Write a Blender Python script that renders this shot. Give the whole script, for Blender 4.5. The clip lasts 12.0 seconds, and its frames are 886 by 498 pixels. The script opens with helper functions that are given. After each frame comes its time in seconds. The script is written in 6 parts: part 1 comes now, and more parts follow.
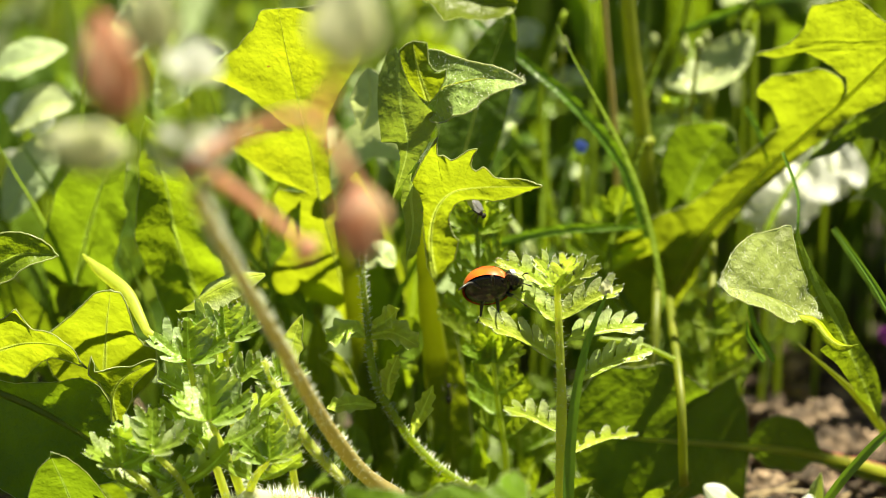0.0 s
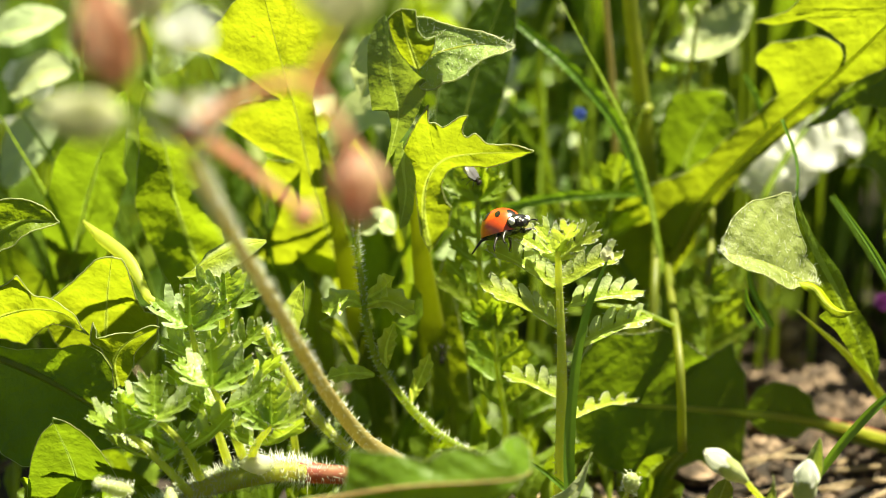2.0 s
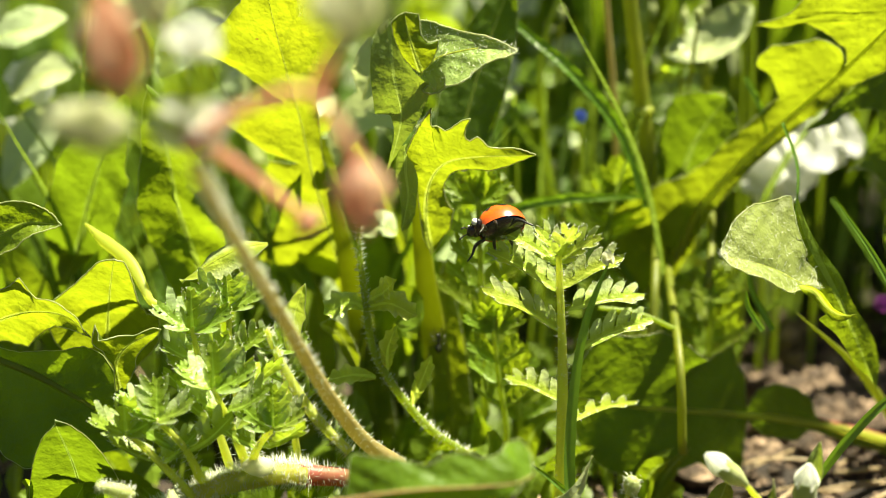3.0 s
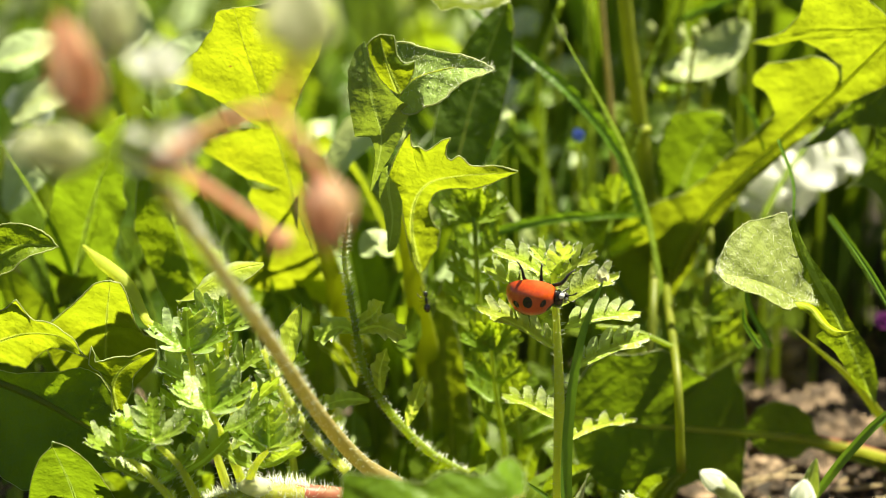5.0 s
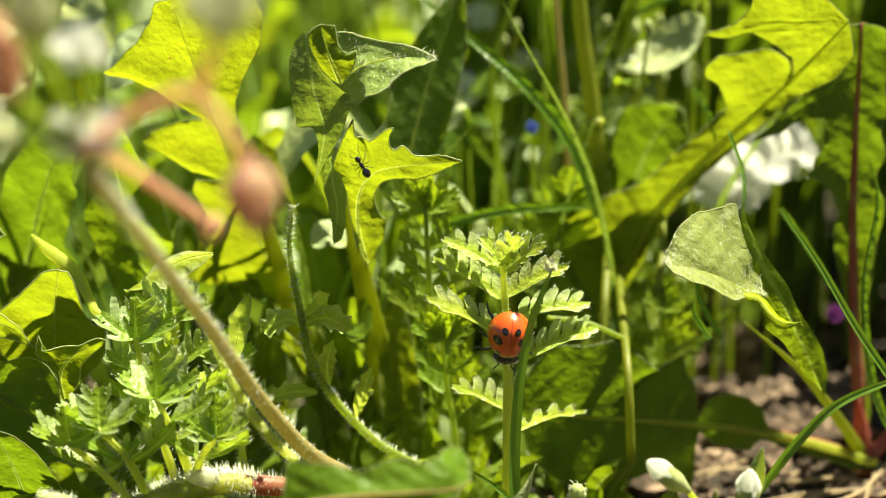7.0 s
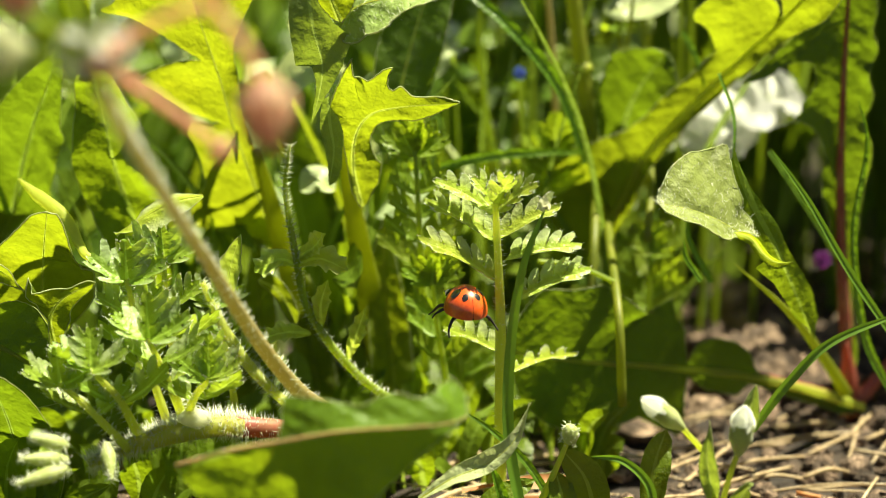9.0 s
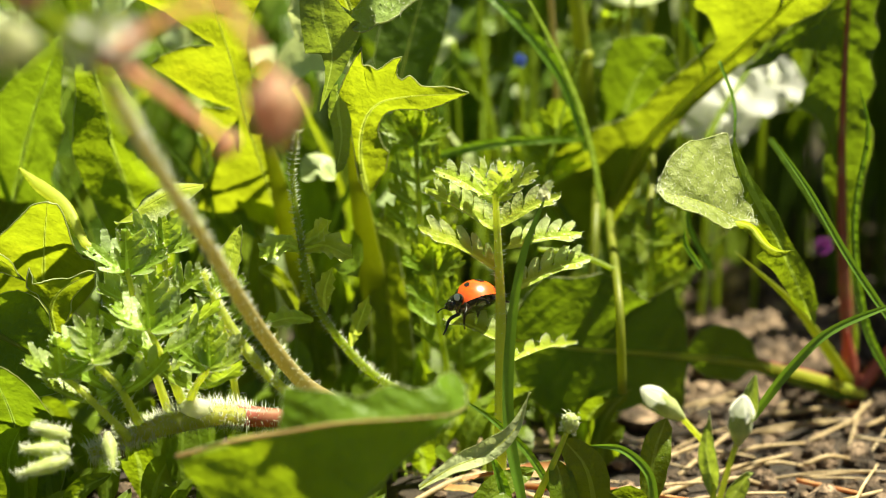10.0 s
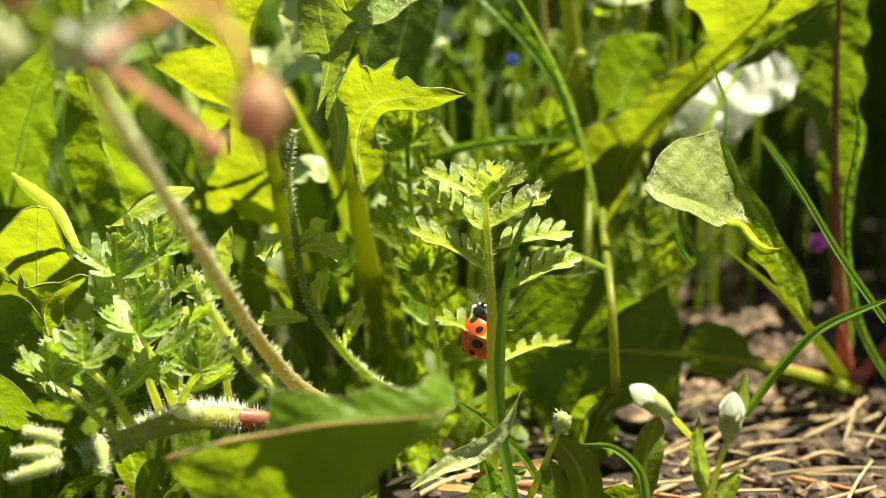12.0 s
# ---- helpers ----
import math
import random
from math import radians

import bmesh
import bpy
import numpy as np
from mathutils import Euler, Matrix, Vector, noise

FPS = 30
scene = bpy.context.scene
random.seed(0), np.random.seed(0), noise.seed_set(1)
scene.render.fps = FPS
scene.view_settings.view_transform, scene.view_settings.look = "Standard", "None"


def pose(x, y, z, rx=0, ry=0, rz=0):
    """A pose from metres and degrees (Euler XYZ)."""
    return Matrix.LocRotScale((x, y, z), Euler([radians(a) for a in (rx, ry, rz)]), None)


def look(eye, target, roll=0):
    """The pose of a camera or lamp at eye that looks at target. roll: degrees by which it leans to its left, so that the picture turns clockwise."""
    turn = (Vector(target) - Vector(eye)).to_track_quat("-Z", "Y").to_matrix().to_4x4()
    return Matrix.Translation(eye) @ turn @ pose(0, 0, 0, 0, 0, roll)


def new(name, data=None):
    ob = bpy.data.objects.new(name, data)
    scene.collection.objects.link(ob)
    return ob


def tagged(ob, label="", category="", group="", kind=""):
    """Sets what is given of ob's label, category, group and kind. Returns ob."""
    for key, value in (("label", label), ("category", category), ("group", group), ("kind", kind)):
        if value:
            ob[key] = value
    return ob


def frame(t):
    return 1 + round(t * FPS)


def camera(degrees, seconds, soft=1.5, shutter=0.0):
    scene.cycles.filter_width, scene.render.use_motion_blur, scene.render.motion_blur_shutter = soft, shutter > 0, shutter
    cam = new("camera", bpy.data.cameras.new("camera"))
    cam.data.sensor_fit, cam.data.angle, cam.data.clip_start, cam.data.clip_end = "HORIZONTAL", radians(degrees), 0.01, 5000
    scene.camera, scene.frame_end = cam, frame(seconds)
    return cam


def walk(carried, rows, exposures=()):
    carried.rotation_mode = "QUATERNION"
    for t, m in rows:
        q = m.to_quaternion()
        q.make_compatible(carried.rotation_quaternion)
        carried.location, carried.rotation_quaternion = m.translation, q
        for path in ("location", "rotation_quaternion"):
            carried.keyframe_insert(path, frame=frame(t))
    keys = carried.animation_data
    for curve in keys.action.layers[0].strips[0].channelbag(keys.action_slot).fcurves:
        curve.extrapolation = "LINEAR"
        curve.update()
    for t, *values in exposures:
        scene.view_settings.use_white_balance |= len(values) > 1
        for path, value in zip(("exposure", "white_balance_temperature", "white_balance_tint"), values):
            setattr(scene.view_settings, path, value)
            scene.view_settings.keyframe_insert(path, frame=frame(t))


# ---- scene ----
MM = 0.001
cam = camera(30, 12.0, soft=0.9)
cam.data.dof.use_dof = True
cam.data.dof.focus_distance = 0.206
cam.data.dof.aperture_fstop = 15.0

PATH = [
    (0, (-0.00036, -0.19909, 0.09112), (-0.00034, -0.00346, 0.04952), 0.06),
    (0.5, (-0.00111, -0.19896, 0.09028), (-0.00027, -0.00343, 0.04823), 0.25),
    (1, (-0.00091, -0.19949, 0.09049), (-0.00008, -0.00429, 0.04693), 0.04),
    (1.5, (-0.00032, -0.19990, 0.09014), (0.00002, -0.00481, 0.04606), -0.11),
    (2, (-0.00173, -0.19968, 0.09074), (-0.00049, -0.00483, 0.04566), 0.15),
    (2.5, (-0.00184, -0.20015, 0.09144), (-0.00061, -0.00544, 0.04576), 0.20),
    (3, (-0.00201, -0.19991, 0.09183), (-0.00065, -0.00519, 0.04617), 0.24),
    (3.5, (-0.00184, -0.20031, 0.09217), (-0.00076, -0.00547, 0.04703), 0.07),
    (5.5, (0.00060, -0.20035, 0.09118), (0.00018, -0.00494, 0.04855), -0.29),
    (6, (0.00054, -0.20015, 0.09122), (0.00180, -0.00485, 0.04815), 0.05),
    (6.5, (0.00171, -0.20038, 0.09120), (0.00352, -0.00512, 0.04793), 0.22),
    (7, (0.00302, -0.20039, 0.09011), (0.00621, -0.00507, 0.04718), 0.13),
    (8.8, (0.00054, -0.19966, 0.08625), (0.00700, -0.00506, 0.04053), 0.02),
    (9, (0.00035, -0.20060, 0.08594), (0.00708, -0.00608, 0.03994), 0.11),
    (9.5, (0.00041, -0.20056, 0.08712), (0.00705, -0.00655, 0.03900), 0.10),
    (10, (0.00100, -0.20046, 0.08740), (0.00708, -0.00655, 0.03877), -0.01),
    (10.5, (0.00128, -0.20057, 0.08751), (0.00697, -0.00668, 0.03879), -0.23),
    (11, (0.00230, -0.20050, 0.08722), (0.00721, -0.00653, 0.03875), -0.43),
    (11.5, (0.00291, -0.20018, 0.08717), (0.00770, -0.00620, 0.03873), -0.47),
    (12, (0.00363, -0.20084, 0.08760), (0.00834, -0.00692, 0.03890), -0.65),
]
walk(cam, [(t, look(eye, target, roll)) for t, eye, target, roll in PATH], exposures=[(0.0, 1.79), (0.7, 1.8), (1.5, 1.9), (3.6, 1.92), (5.3, 1.84), (7.0, 1.76), (9.0, 1.74), (12.0, 1.78)])

# ---- light ----
SUN_FROM = Vector((0.33, 0.11, 0.93)).normalized()
world = bpy.data.worlds.new("sky")
scene.world = world
world.use_nodes = True
sky = world.node_tree.nodes.new("ShaderNodeTexSky")
sky.sky_type = "NISHITA"
sky.sun_disc = False
sky.sun_elevation = math.asin(SUN_FROM.z)
sky.sun_rotation = math.atan2(SUN_FROM.x, SUN_FROM.y)
world.node_tree.links.new(sky.outputs[0], world.node_tree.nodes["Background"].inputs[0])
world.node_tree.nodes["Background"].inputs[1].default_value = 0.02
sun = new("sun", bpy.data.lights.new("sun", "SUN"))
sun.data.energy = 5.15
sun.data.angle = radians(0.53)
sun.data.color = (1.0, 0.945, 0.67)
sun.matrix_world = look(SUN_FROM, (0, 0, 0))

# ---- materials ----
def ramp(tree, fac, stops):
    node = tree.nodes.new("ShaderNodeValToRGB")
    el = node.color_ramp.elements
    while len(el) < len(stops):
        el.new(0.5)
    for e, (p, c) in zip(el, stops):
        e.position, e.color = p, (*c, 1)
    tree.links.new(fac, node.inputs[0])
    return node.outputs[0]


def noise_tex(tree, scale, detail=4.0, rough=0.55):
    co = tree.nodes.new("ShaderNodeTexCoord")
    n = tree.nodes.new("ShaderNodeTexNoise")
    n.inputs["Scale"].default_value, n.inputs["Detail"].default_value, n.inputs["Roughness"].default_value = scale, detail, rough
    tree.links.new(co.outputs["Object"], n.inputs["Vector"])
    return n.outputs[0]


def math_node(tree, op, a, b=None):
    n = tree.nodes.new("ShaderNodeMath")
    n.operation = op
    for slot, v in zip(n.inputs, (a, b)):
        if v is None:
            continue
        if isinstance(v, (int, float)):
            slot.default_value = v
        else:
            tree.links.new(v, slot)
    return n.outputs[0]


def mix_rgb(tree, fac, a, b, mode="MIX"):
    n = tree.nodes.new("ShaderNodeMix")
    n.data_type, n.blend_type = "RGBA", mode
    for slot, v in ((n.inputs[0], fac), (n.inputs[6], a), (n.inputs[7], b)):
        if isinstance(v, (int, float)):
            slot.default_value = v
        elif isinstance(v, tuple):
            slot.default_value = (*v, 1)
        else:
            tree.links.new(v, slot)
    return n.outputs[2]


def bump(tree, height, strength, distance):
    n = tree.nodes.new("ShaderNodeBump")
    n.inputs["Strength"].default_value, n.inputs["Distance"].default_value = strength, distance
    tree.links.new(height, n.inputs["Height"])
    return n.outputs[0]


def fresh(name):
    m = bpy.data.materials.new(name)
    m.use_nodes = True
    t = m.node_tree
    return m, t, t.nodes["Principled BSDF"], t.nodes["Material Output"]


def leaf_material(name, face, glow, pass_through=0.5, gloss=0.42, veins=9.0, vein_shade=1.35, spots=0.0, fuzz=0.0, band=0.06, net_share=0.45, frost=0.0):
    """A leaf: its face colour, the colour of the light that it lets through, lateral veins, mottling and brown specks."""
    m, t, bsdf, out = fresh(name)
    uv = t.nodes.new("ShaderNodeUVMap")
    uv.uv_map = "leaf"
    sep = t.nodes.new("ShaderNodeSeparateXYZ")
    t.links.new(uv.outputs[0], sep.inputs[0])
    u = math_node(t, "ABSOLUTE", sep.outputs[0])
    wob = math_node(t, "MULTIPLY", noise_tex(t, 220), 0.9)
    run = math_node(t, "SUBTRACT", math_node(t, "MULTIPLY", sep.outputs[1], veins), math_node(t, "MULTIPLY", u, 0.8))
    wave = math_node(t, "PINGPONG", math_node(t, "ADD", run, wob), 0.5)
    side = math_node(t, "LESS_THAN", wave, 0.035)
    mid = math_node(t, "LESS_THAN", u, math_node(t, "MULTIPLY", math_node(t, "SUBTRACT", 1.08, sep.outputs[1]), band))
    net = t.nodes.new("ShaderNodeTexVoronoi")
    net.feature = "DISTANCE_TO_EDGE"
    net.inputs["Scale"].default_value = 700
    co = t.nodes.new("ShaderNodeTexCoord")
    t.links.new(co.outputs["Object"], net.inputs["Vector"])
    netline = math_node(t, "LESS_THAN", net.outputs["Distance"], 0.06)
    vein = mid if not net_share else math_node(t, "MAXIMUM", math_node(t, "MULTIPLY", side, 0.6), math_node(t, "MAXIMUM", mid, math_node(t, "MULTIPLY", netline, net_share)))
    mott = noise_tex(t, 130, 5)
    dark = tuple(0.66 * c for c in face)
    light = tuple(min(1, 1.32 * c) for c in face)
    col = ramp(t, mott, [(0.3, dark), (0.52, face), (0.75, light)])
    gl = ramp(t, mott, [(0.25, tuple(0.72 * c for c in glow)), (0.55, glow), (0.8, (min(1, glow[0] * 1.18), min(1, glow[1] * 1.08), glow[2]))])
    pale = tuple(min(1, vein_shade * c + 0.02) for c in face)
    col = mix_rgb(t, math_node(t, "MULTIPLY", vein, 0.7), col, pale)
    gl = mix_rgb(t, math_node(t, "MULTIPLY", vein, 0.6), gl, tuple(0.6 * c for c in glow))
    gl = mix_rgb(t, math_node(t, "MULTIPLY", mid, 0.75), gl, tuple(min(1, 1.35 * c + 0.07) for c in glow))
    if spots:
        sp = math_node(t, "GREATER_THAN", noise_tex(t, 520, 2), 0.80 - 0.1 * spots)
        col = mix_rgb(t, sp, col, (0.16, 0.07, 0.03))
        gl = mix_rgb(t, sp, gl, (0.22, 0.09, 0.02))
    if frost:
        rime = math_node(t, "MULTIPLY", math_node(t, "MINIMUM", math_node(t, "MULTIPLY", math_node(t, "MAXIMUM", math_node(t, "SUBTRACT", u, 0.16), 0.0), 4.0), 1.0), math_node(t, "ADD", math_node(t, "MULTIPLY", noise_tex(t, 1500, 2), 0.8), 0.4))
        col = mix_rgb(t, math_node(t, "MULTIPLY", rime, frost), col, (0.72, 0.78, 0.56))
    rnd = t.nodes.new("ShaderNodeObjectInfo")
    isle = t.nodes.new("ShaderNodeNewGeometry")
    tint = t.nodes.new("ShaderNodeHueSaturation")
    t.links.new(math_node(t, "ADD", math_node(t, "MULTIPLY", rnd.outputs["Random"], 0.03), 0.485), tint.inputs["Hue"])
    t.links.new(math_node(t, "ADD", math_node(t, "ADD", math_node(t, "MULTIPLY", rnd.outputs["Random"], 0.2), math_node(t, "MULTIPLY", isle.outputs["Random Per Island"], 0.4)), 0.7), tint.inputs["Value"])
    t.links.new(col, tint.inputs["Color"])
    t.links.new(tint.outputs[0], bsdf.inputs["Base Color"])
    bsdf.inputs["Roughness"].default_value = gloss
    bsdf.inputs["Specular IOR Level"].default_value = 0.32
    if fuzz:
        bsdf.inputs["Sheen Weight"].default_value = fuzz
        bsdf.inputs["Sheen Roughness"].default_value = 0.4
    h = math_node(t, "ADD", math_node(t, "MULTIPLY", vein, -0.6), math_node(t, "MULTIPLY", noise_tex(t, 500, 3), 1.0))
    nb = bump(t, h, 0.9, 0.0006)
    t.links.new(nb, bsdf.inputs["Normal"])
    tr = t.nodes.new("ShaderNodeBsdfTranslucent")
    t.links.new(gl, tr.inputs["Color"])
    t.links.new(nb, tr.inputs["Normal"])
    mix = t.nodes.new("ShaderNodeMixShader")
    mix.inputs[0].default_value = pass_through
    t.links.new(bsdf.outputs[0], mix.inputs[1])
    t.links.new(tr.outputs[0], mix.inputs[2])
    t.links.new(mix.outputs[0], out.inputs[0])
    return m


def plain_material(name, stops, scale=300.0, rough=0.5, metal=0.0, relief=0.4, depth=0.0002, through_colour=None, share=0.35, coat=0.0, sheen=0.0):
    """A surface with colour variation at two scales and fine relief; a share of the light may pass through."""
    m, t, bsdf, out = fresh(name)
    big, small = noise_tex(t, scale, 5), noise_tex(t, scale * 7, 3)
    fac = math_node(t, "ADD", math_node(t, "MULTIPLY", big, 0.7), math_node(t, "MULTIPLY", small, 0.3))
    col = ramp(t, fac, [(0.34 + 0.32 * i / max(1, len(stops) - 1), c) for i, c in enumerate(stops)])
    t.links.new(col, bsdf.inputs["Base Color"])
    bsdf.inputs["Roughness"].default_value, bsdf.inputs["Metallic"].default_value = rough, metal
    bsdf.inputs["Coat Weight"].default_value = coat
    bsdf.inputs["Coat Roughness"].default_value = 0.08
    bsdf.inputs["Sheen Weight"].default_value = sheen
    if relief:
        t.links.new(bump(t, fac, relief, depth), bsdf.inputs["Normal"])
    if through_colour:
        tr = t.nodes.new("ShaderNodeBsdfTranslucent")
        tr.inputs["Color"].default_value = (*through_colour, 1)
        mix = t.nodes.new("ShaderNodeMixShader")
        mix.inputs[0].default_value = share
        t.links.new(bsdf.outputs[0], mix.inputs[1])
        t.links.new(tr.outputs[0], mix.inputs[2])
        t.links.new(mix.outputs[0], out.inputs[0])
    return m


DANDELION = leaf_material("dandelion leaf", (0.14, 0.20, 0.010), (0.30, 0.365, 0.008), 0.6, spots=0.2, band=0.09)
SPOTTED = leaf_material("spotted dandelion leaf", (0.15, 0.20, 0.010), (0.325, 0.38, 0.008), 0.62, spots=0.55, band=0.08)
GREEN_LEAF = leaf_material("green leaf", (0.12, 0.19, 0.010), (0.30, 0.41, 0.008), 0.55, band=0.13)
# darker copy of the green leaf; its colour stands in for shade
DEEP_SHADE_LEAF = leaf_material("deep green leaf with shade in its colour", (0.075, 0.13, 0.010), (0.22, 0.33, 0.008), 0.5, band=0.13)
GREY_LEAF = leaf_material("grey green downy leaf", (0.24, 0.31, 0.07), (0.38, 0.48, 0.04), 0.4, gloss=0.58, fuzz=0.1)
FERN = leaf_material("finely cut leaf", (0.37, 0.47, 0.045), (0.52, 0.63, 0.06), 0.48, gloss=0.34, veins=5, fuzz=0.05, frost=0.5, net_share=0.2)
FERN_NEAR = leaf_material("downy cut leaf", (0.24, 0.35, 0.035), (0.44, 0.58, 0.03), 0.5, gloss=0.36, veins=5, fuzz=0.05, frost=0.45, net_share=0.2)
# the cut leaf's colour dimmed, in place of half shade
FERN_HALF_SHADE = leaf_material("dimmed finely cut leaf", (0.17, 0.25, 0.015), (0.46, 0.60, 0.014), 0.52, gloss=0.4, veins=5)
# pale enough to carry sun highlights in its own colour
PALE_LEAF = leaf_material("pale sunlit leaf", (0.46, 0.54, 0.28), (0.66, 0.74, 0.3), 0.4, gloss=0.3)
GRASS = leaf_material("grass blade", (0.09, 0.18, 0.012), (0.25, 0.44, 0.010), 0.45, gloss=0.38, veins=2, net_share=0.0)
SMOOTH_BLADE = plain_material("smooth grass blade", [(0.10, 0.20, 0.02), (0.13, 0.25, 0.025), (0.17, 0.30, 0.03)], 120, 0.4, relief=0.1, through_colour=(0.26, 0.46, 0.02), share=0.4)
STEM = plain_material("green stem", [(0.13, 0.20, 0.02), (0.20, 0.28, 0.03), (0.26, 0.33, 0.05)], 260, 0.45, through_colour=(0.65, 0.75, 0.08), share=0.5)
# darkened stem green; the shade on stalks and stems is in this colour
SHADE_STEM = plain_material("green stem darkened for shade", [(0.11, 0.14, 0.01), (0.17, 0.2, 0.015), (0.24, 0.25, 0.026)], 260, 0.5, through_colour=(0.5, 0.55, 0.035), share=0.48)
PALE_STEM = plain_material("pale green stem", [(0.34, 0.42, 0.06), (0.44, 0.5, 0.09), (0.5, 0.54, 0.13)], 260, 0.45, through_colour=(0.9, 0.94, 0.2), share=0.62)
RIB = plain_material("pale leaf rib", [(0.2, 0.24, 0.03), (0.3, 0.33, 0.05), (0.36, 0.36, 0.09)], 260, 0.4, through_colour=(0.85, 0.9, 0.25), share=0.62)
RED_STEM = plain_material("red stem", [(0.22, 0.06, 0.04), (0.34, 0.10, 0.07), (0.36, 0.2, 0.1)], 300, 0.42, through_colour=(0.6, 0.14, 0.06))
PINK_STEM = plain_material("pink stem", [(0.66, 0.36, 0.26), (0.76, 0.48, 0.36), (0.7, 0.56, 0.4)], 300, 0.45, through_colour=(0.88, 0.55, 0.38), share=0.5)
BROWN_STEM = plain_material("brownish hairy stem", [(0.26, 0.2, 0.08), (0.34, 0.28, 0.11), (0.38, 0.36, 0.14)], 300, 0.55, through_colour=(0.6, 0.54, 0.2), share=0.45)
HAIR = plain_material("plant hair", [(0.72, 0.74, 0.6), (0.86, 0.87, 0.76)], 900, 0.4, relief=0, through_colour=(0.85, 0.88, 0.7), share=0.5)
BUD_PINK = plain_material("pink bud", [(0.52, 0.16, 0.14), (0.64, 0.27, 0.21), (0.5, 0.42, 0.15)], 350, 0.5, through_colour=(0.8, 0.32, 0.2), share=0.45)
BUD_GREEN = plain_material("bud green", [(0.26, 0.33, 0.08), (0.38, 0.44, 0.14), (0.5, 0.52, 0.26)], 400, 0.5, through_colour=(0.5, 0.55, 0.2), share=0.35, sheen=0.3)
BUD_GREY = plain_material("grey green bud", [(0.45, 0.46, 0.34), (0.6, 0.6, 0.48), (0.72, 0.72, 0.6)], 400, 0.5, through_colour=(0.4, 0.45, 0.25), share=0.35, sheen=0.4)
SEPAL_PINK = plain_material("pink tinged sepal", [(0.5, 0.44, 0.26), (0.6, 0.4, 0.32), (0.68, 0.58, 0.42)], 300, 0.5, through_colour=(0.85, 0.6, 0.4), share=0.62)
RIM = plain_material("pale leaf rim", [(0.28, 0.33, 0.14), (0.42, 0.46, 0.24)], 500, 0.3, through_colour=(0.75, 0.8, 0.4), share=0.4)
BUD_PALE = plain_material("pale sepal", [(0.5, 0.52, 0.38), (0.62, 0.63, 0.48), (0.74, 0.74, 0.6)], 300, 0.5, through_colour=(0.86, 0.86, 0.58), share=0.62)
PETAL_WHITE = plain_material("white petal", [(0.72, 0.73, 0.7), (0.8, 0.81, 0.78), (0.86, 0.86, 0.84)], 300, 0.5, through_colour=(0.92, 0.93, 0.84), share=0.62)
PETAL_BLUE = plain_material("blue petal", [(0.08, 0.14, 0.6), (0.14, 0.22, 0.75)], 500, 0.5, through_colour=(0.2, 0.3, 0.9))
PETAL_PURPLE = plain_material("purple petal", [(0.14, 0.02, 0.16), (0.26, 0.05, 0.3)], 500, 0.5, through_colour=(0.4, 0.06, 0.45))
SOIL = plain_material("crumbly soil", [(0.008, 0.005, 0.003), (0.02, 0.012, 0.007), (0.06, 0.038, 0.021)], 140, 0.9, relief=1.0, depth=0.002)
# wide colour range: sunlit knobs and shaded pits are painted in by noise
CLOD = plain_material("dry clod", [(0.008, 0.005, 0.003), (0.075, 0.048, 0.03), (0.4, 0.28, 0.19)], 260, 0.92, relief=1.0, depth=0.001)
STRAW = plain_material("dry straw", [(0.28, 0.19, 0.09), (0.46, 0.35, 0.2), (0.62, 0.52, 0.36)], 250, 0.55, through_colour=(0.6, 0.45, 0.2), share=0.25)
DRY_LEAF = plain_material("dry orange leaf", [(0.28, 0.1, 0.03), (0.42, 0.18, 0.06), (0.5, 0.3, 0.12)], 250, 0.6, through_colour=(0.7, 0.3, 0.06))
ELYTRA = plain_material("orange red wing case", [(0.56, 0.06, 0.008), (0.68, 0.09, 0.011), (0.74, 0.125, 0.016)], 500, 0.28, relief=0.1, depth=0.00004, coat=0.6)
SHELL_BLACK = plain_material("glossy black shell", [(0.008, 0.007, 0.007), (0.018, 0.016, 0.015)], 700, 0.25, relief=0.15, depth=0.00005, coat=0.4)
LEG_BLACK = plain_material("black leg", [(0.012, 0.010, 0.010), (0.028, 0.022, 0.02)], 900, 0.4, relief=0.2, depth=0.00003)
SHELL_WHITE = plain_material("white mark", [(0.7, 0.68, 0.6), (0.82, 0.8, 0.74)], 900, 0.4, relief=0)
WING = plain_material("insect wing", [(0.16, 0.15, 0.17), (0.26, 0.25, 0.27)], 900, 0.25, through_colour=(0.6, 0.6, 0.62), share=0.5)
FLAP_LEAF = leaf_material("grey green underside", (0.20, 0.27, 0.06), (0.30, 0.40, 0.03), 0.4, gloss=0.5, fuzz=0.1)
RIDGE = plain_material("pale reddish ridge", [(0.5, 0.36, 0.18), (0.6, 0.45, 0.24), (0.58, 0.5, 0.28)], 260, 0.45, through_colour=(0.8, 0.5, 0.2), share=0.5)


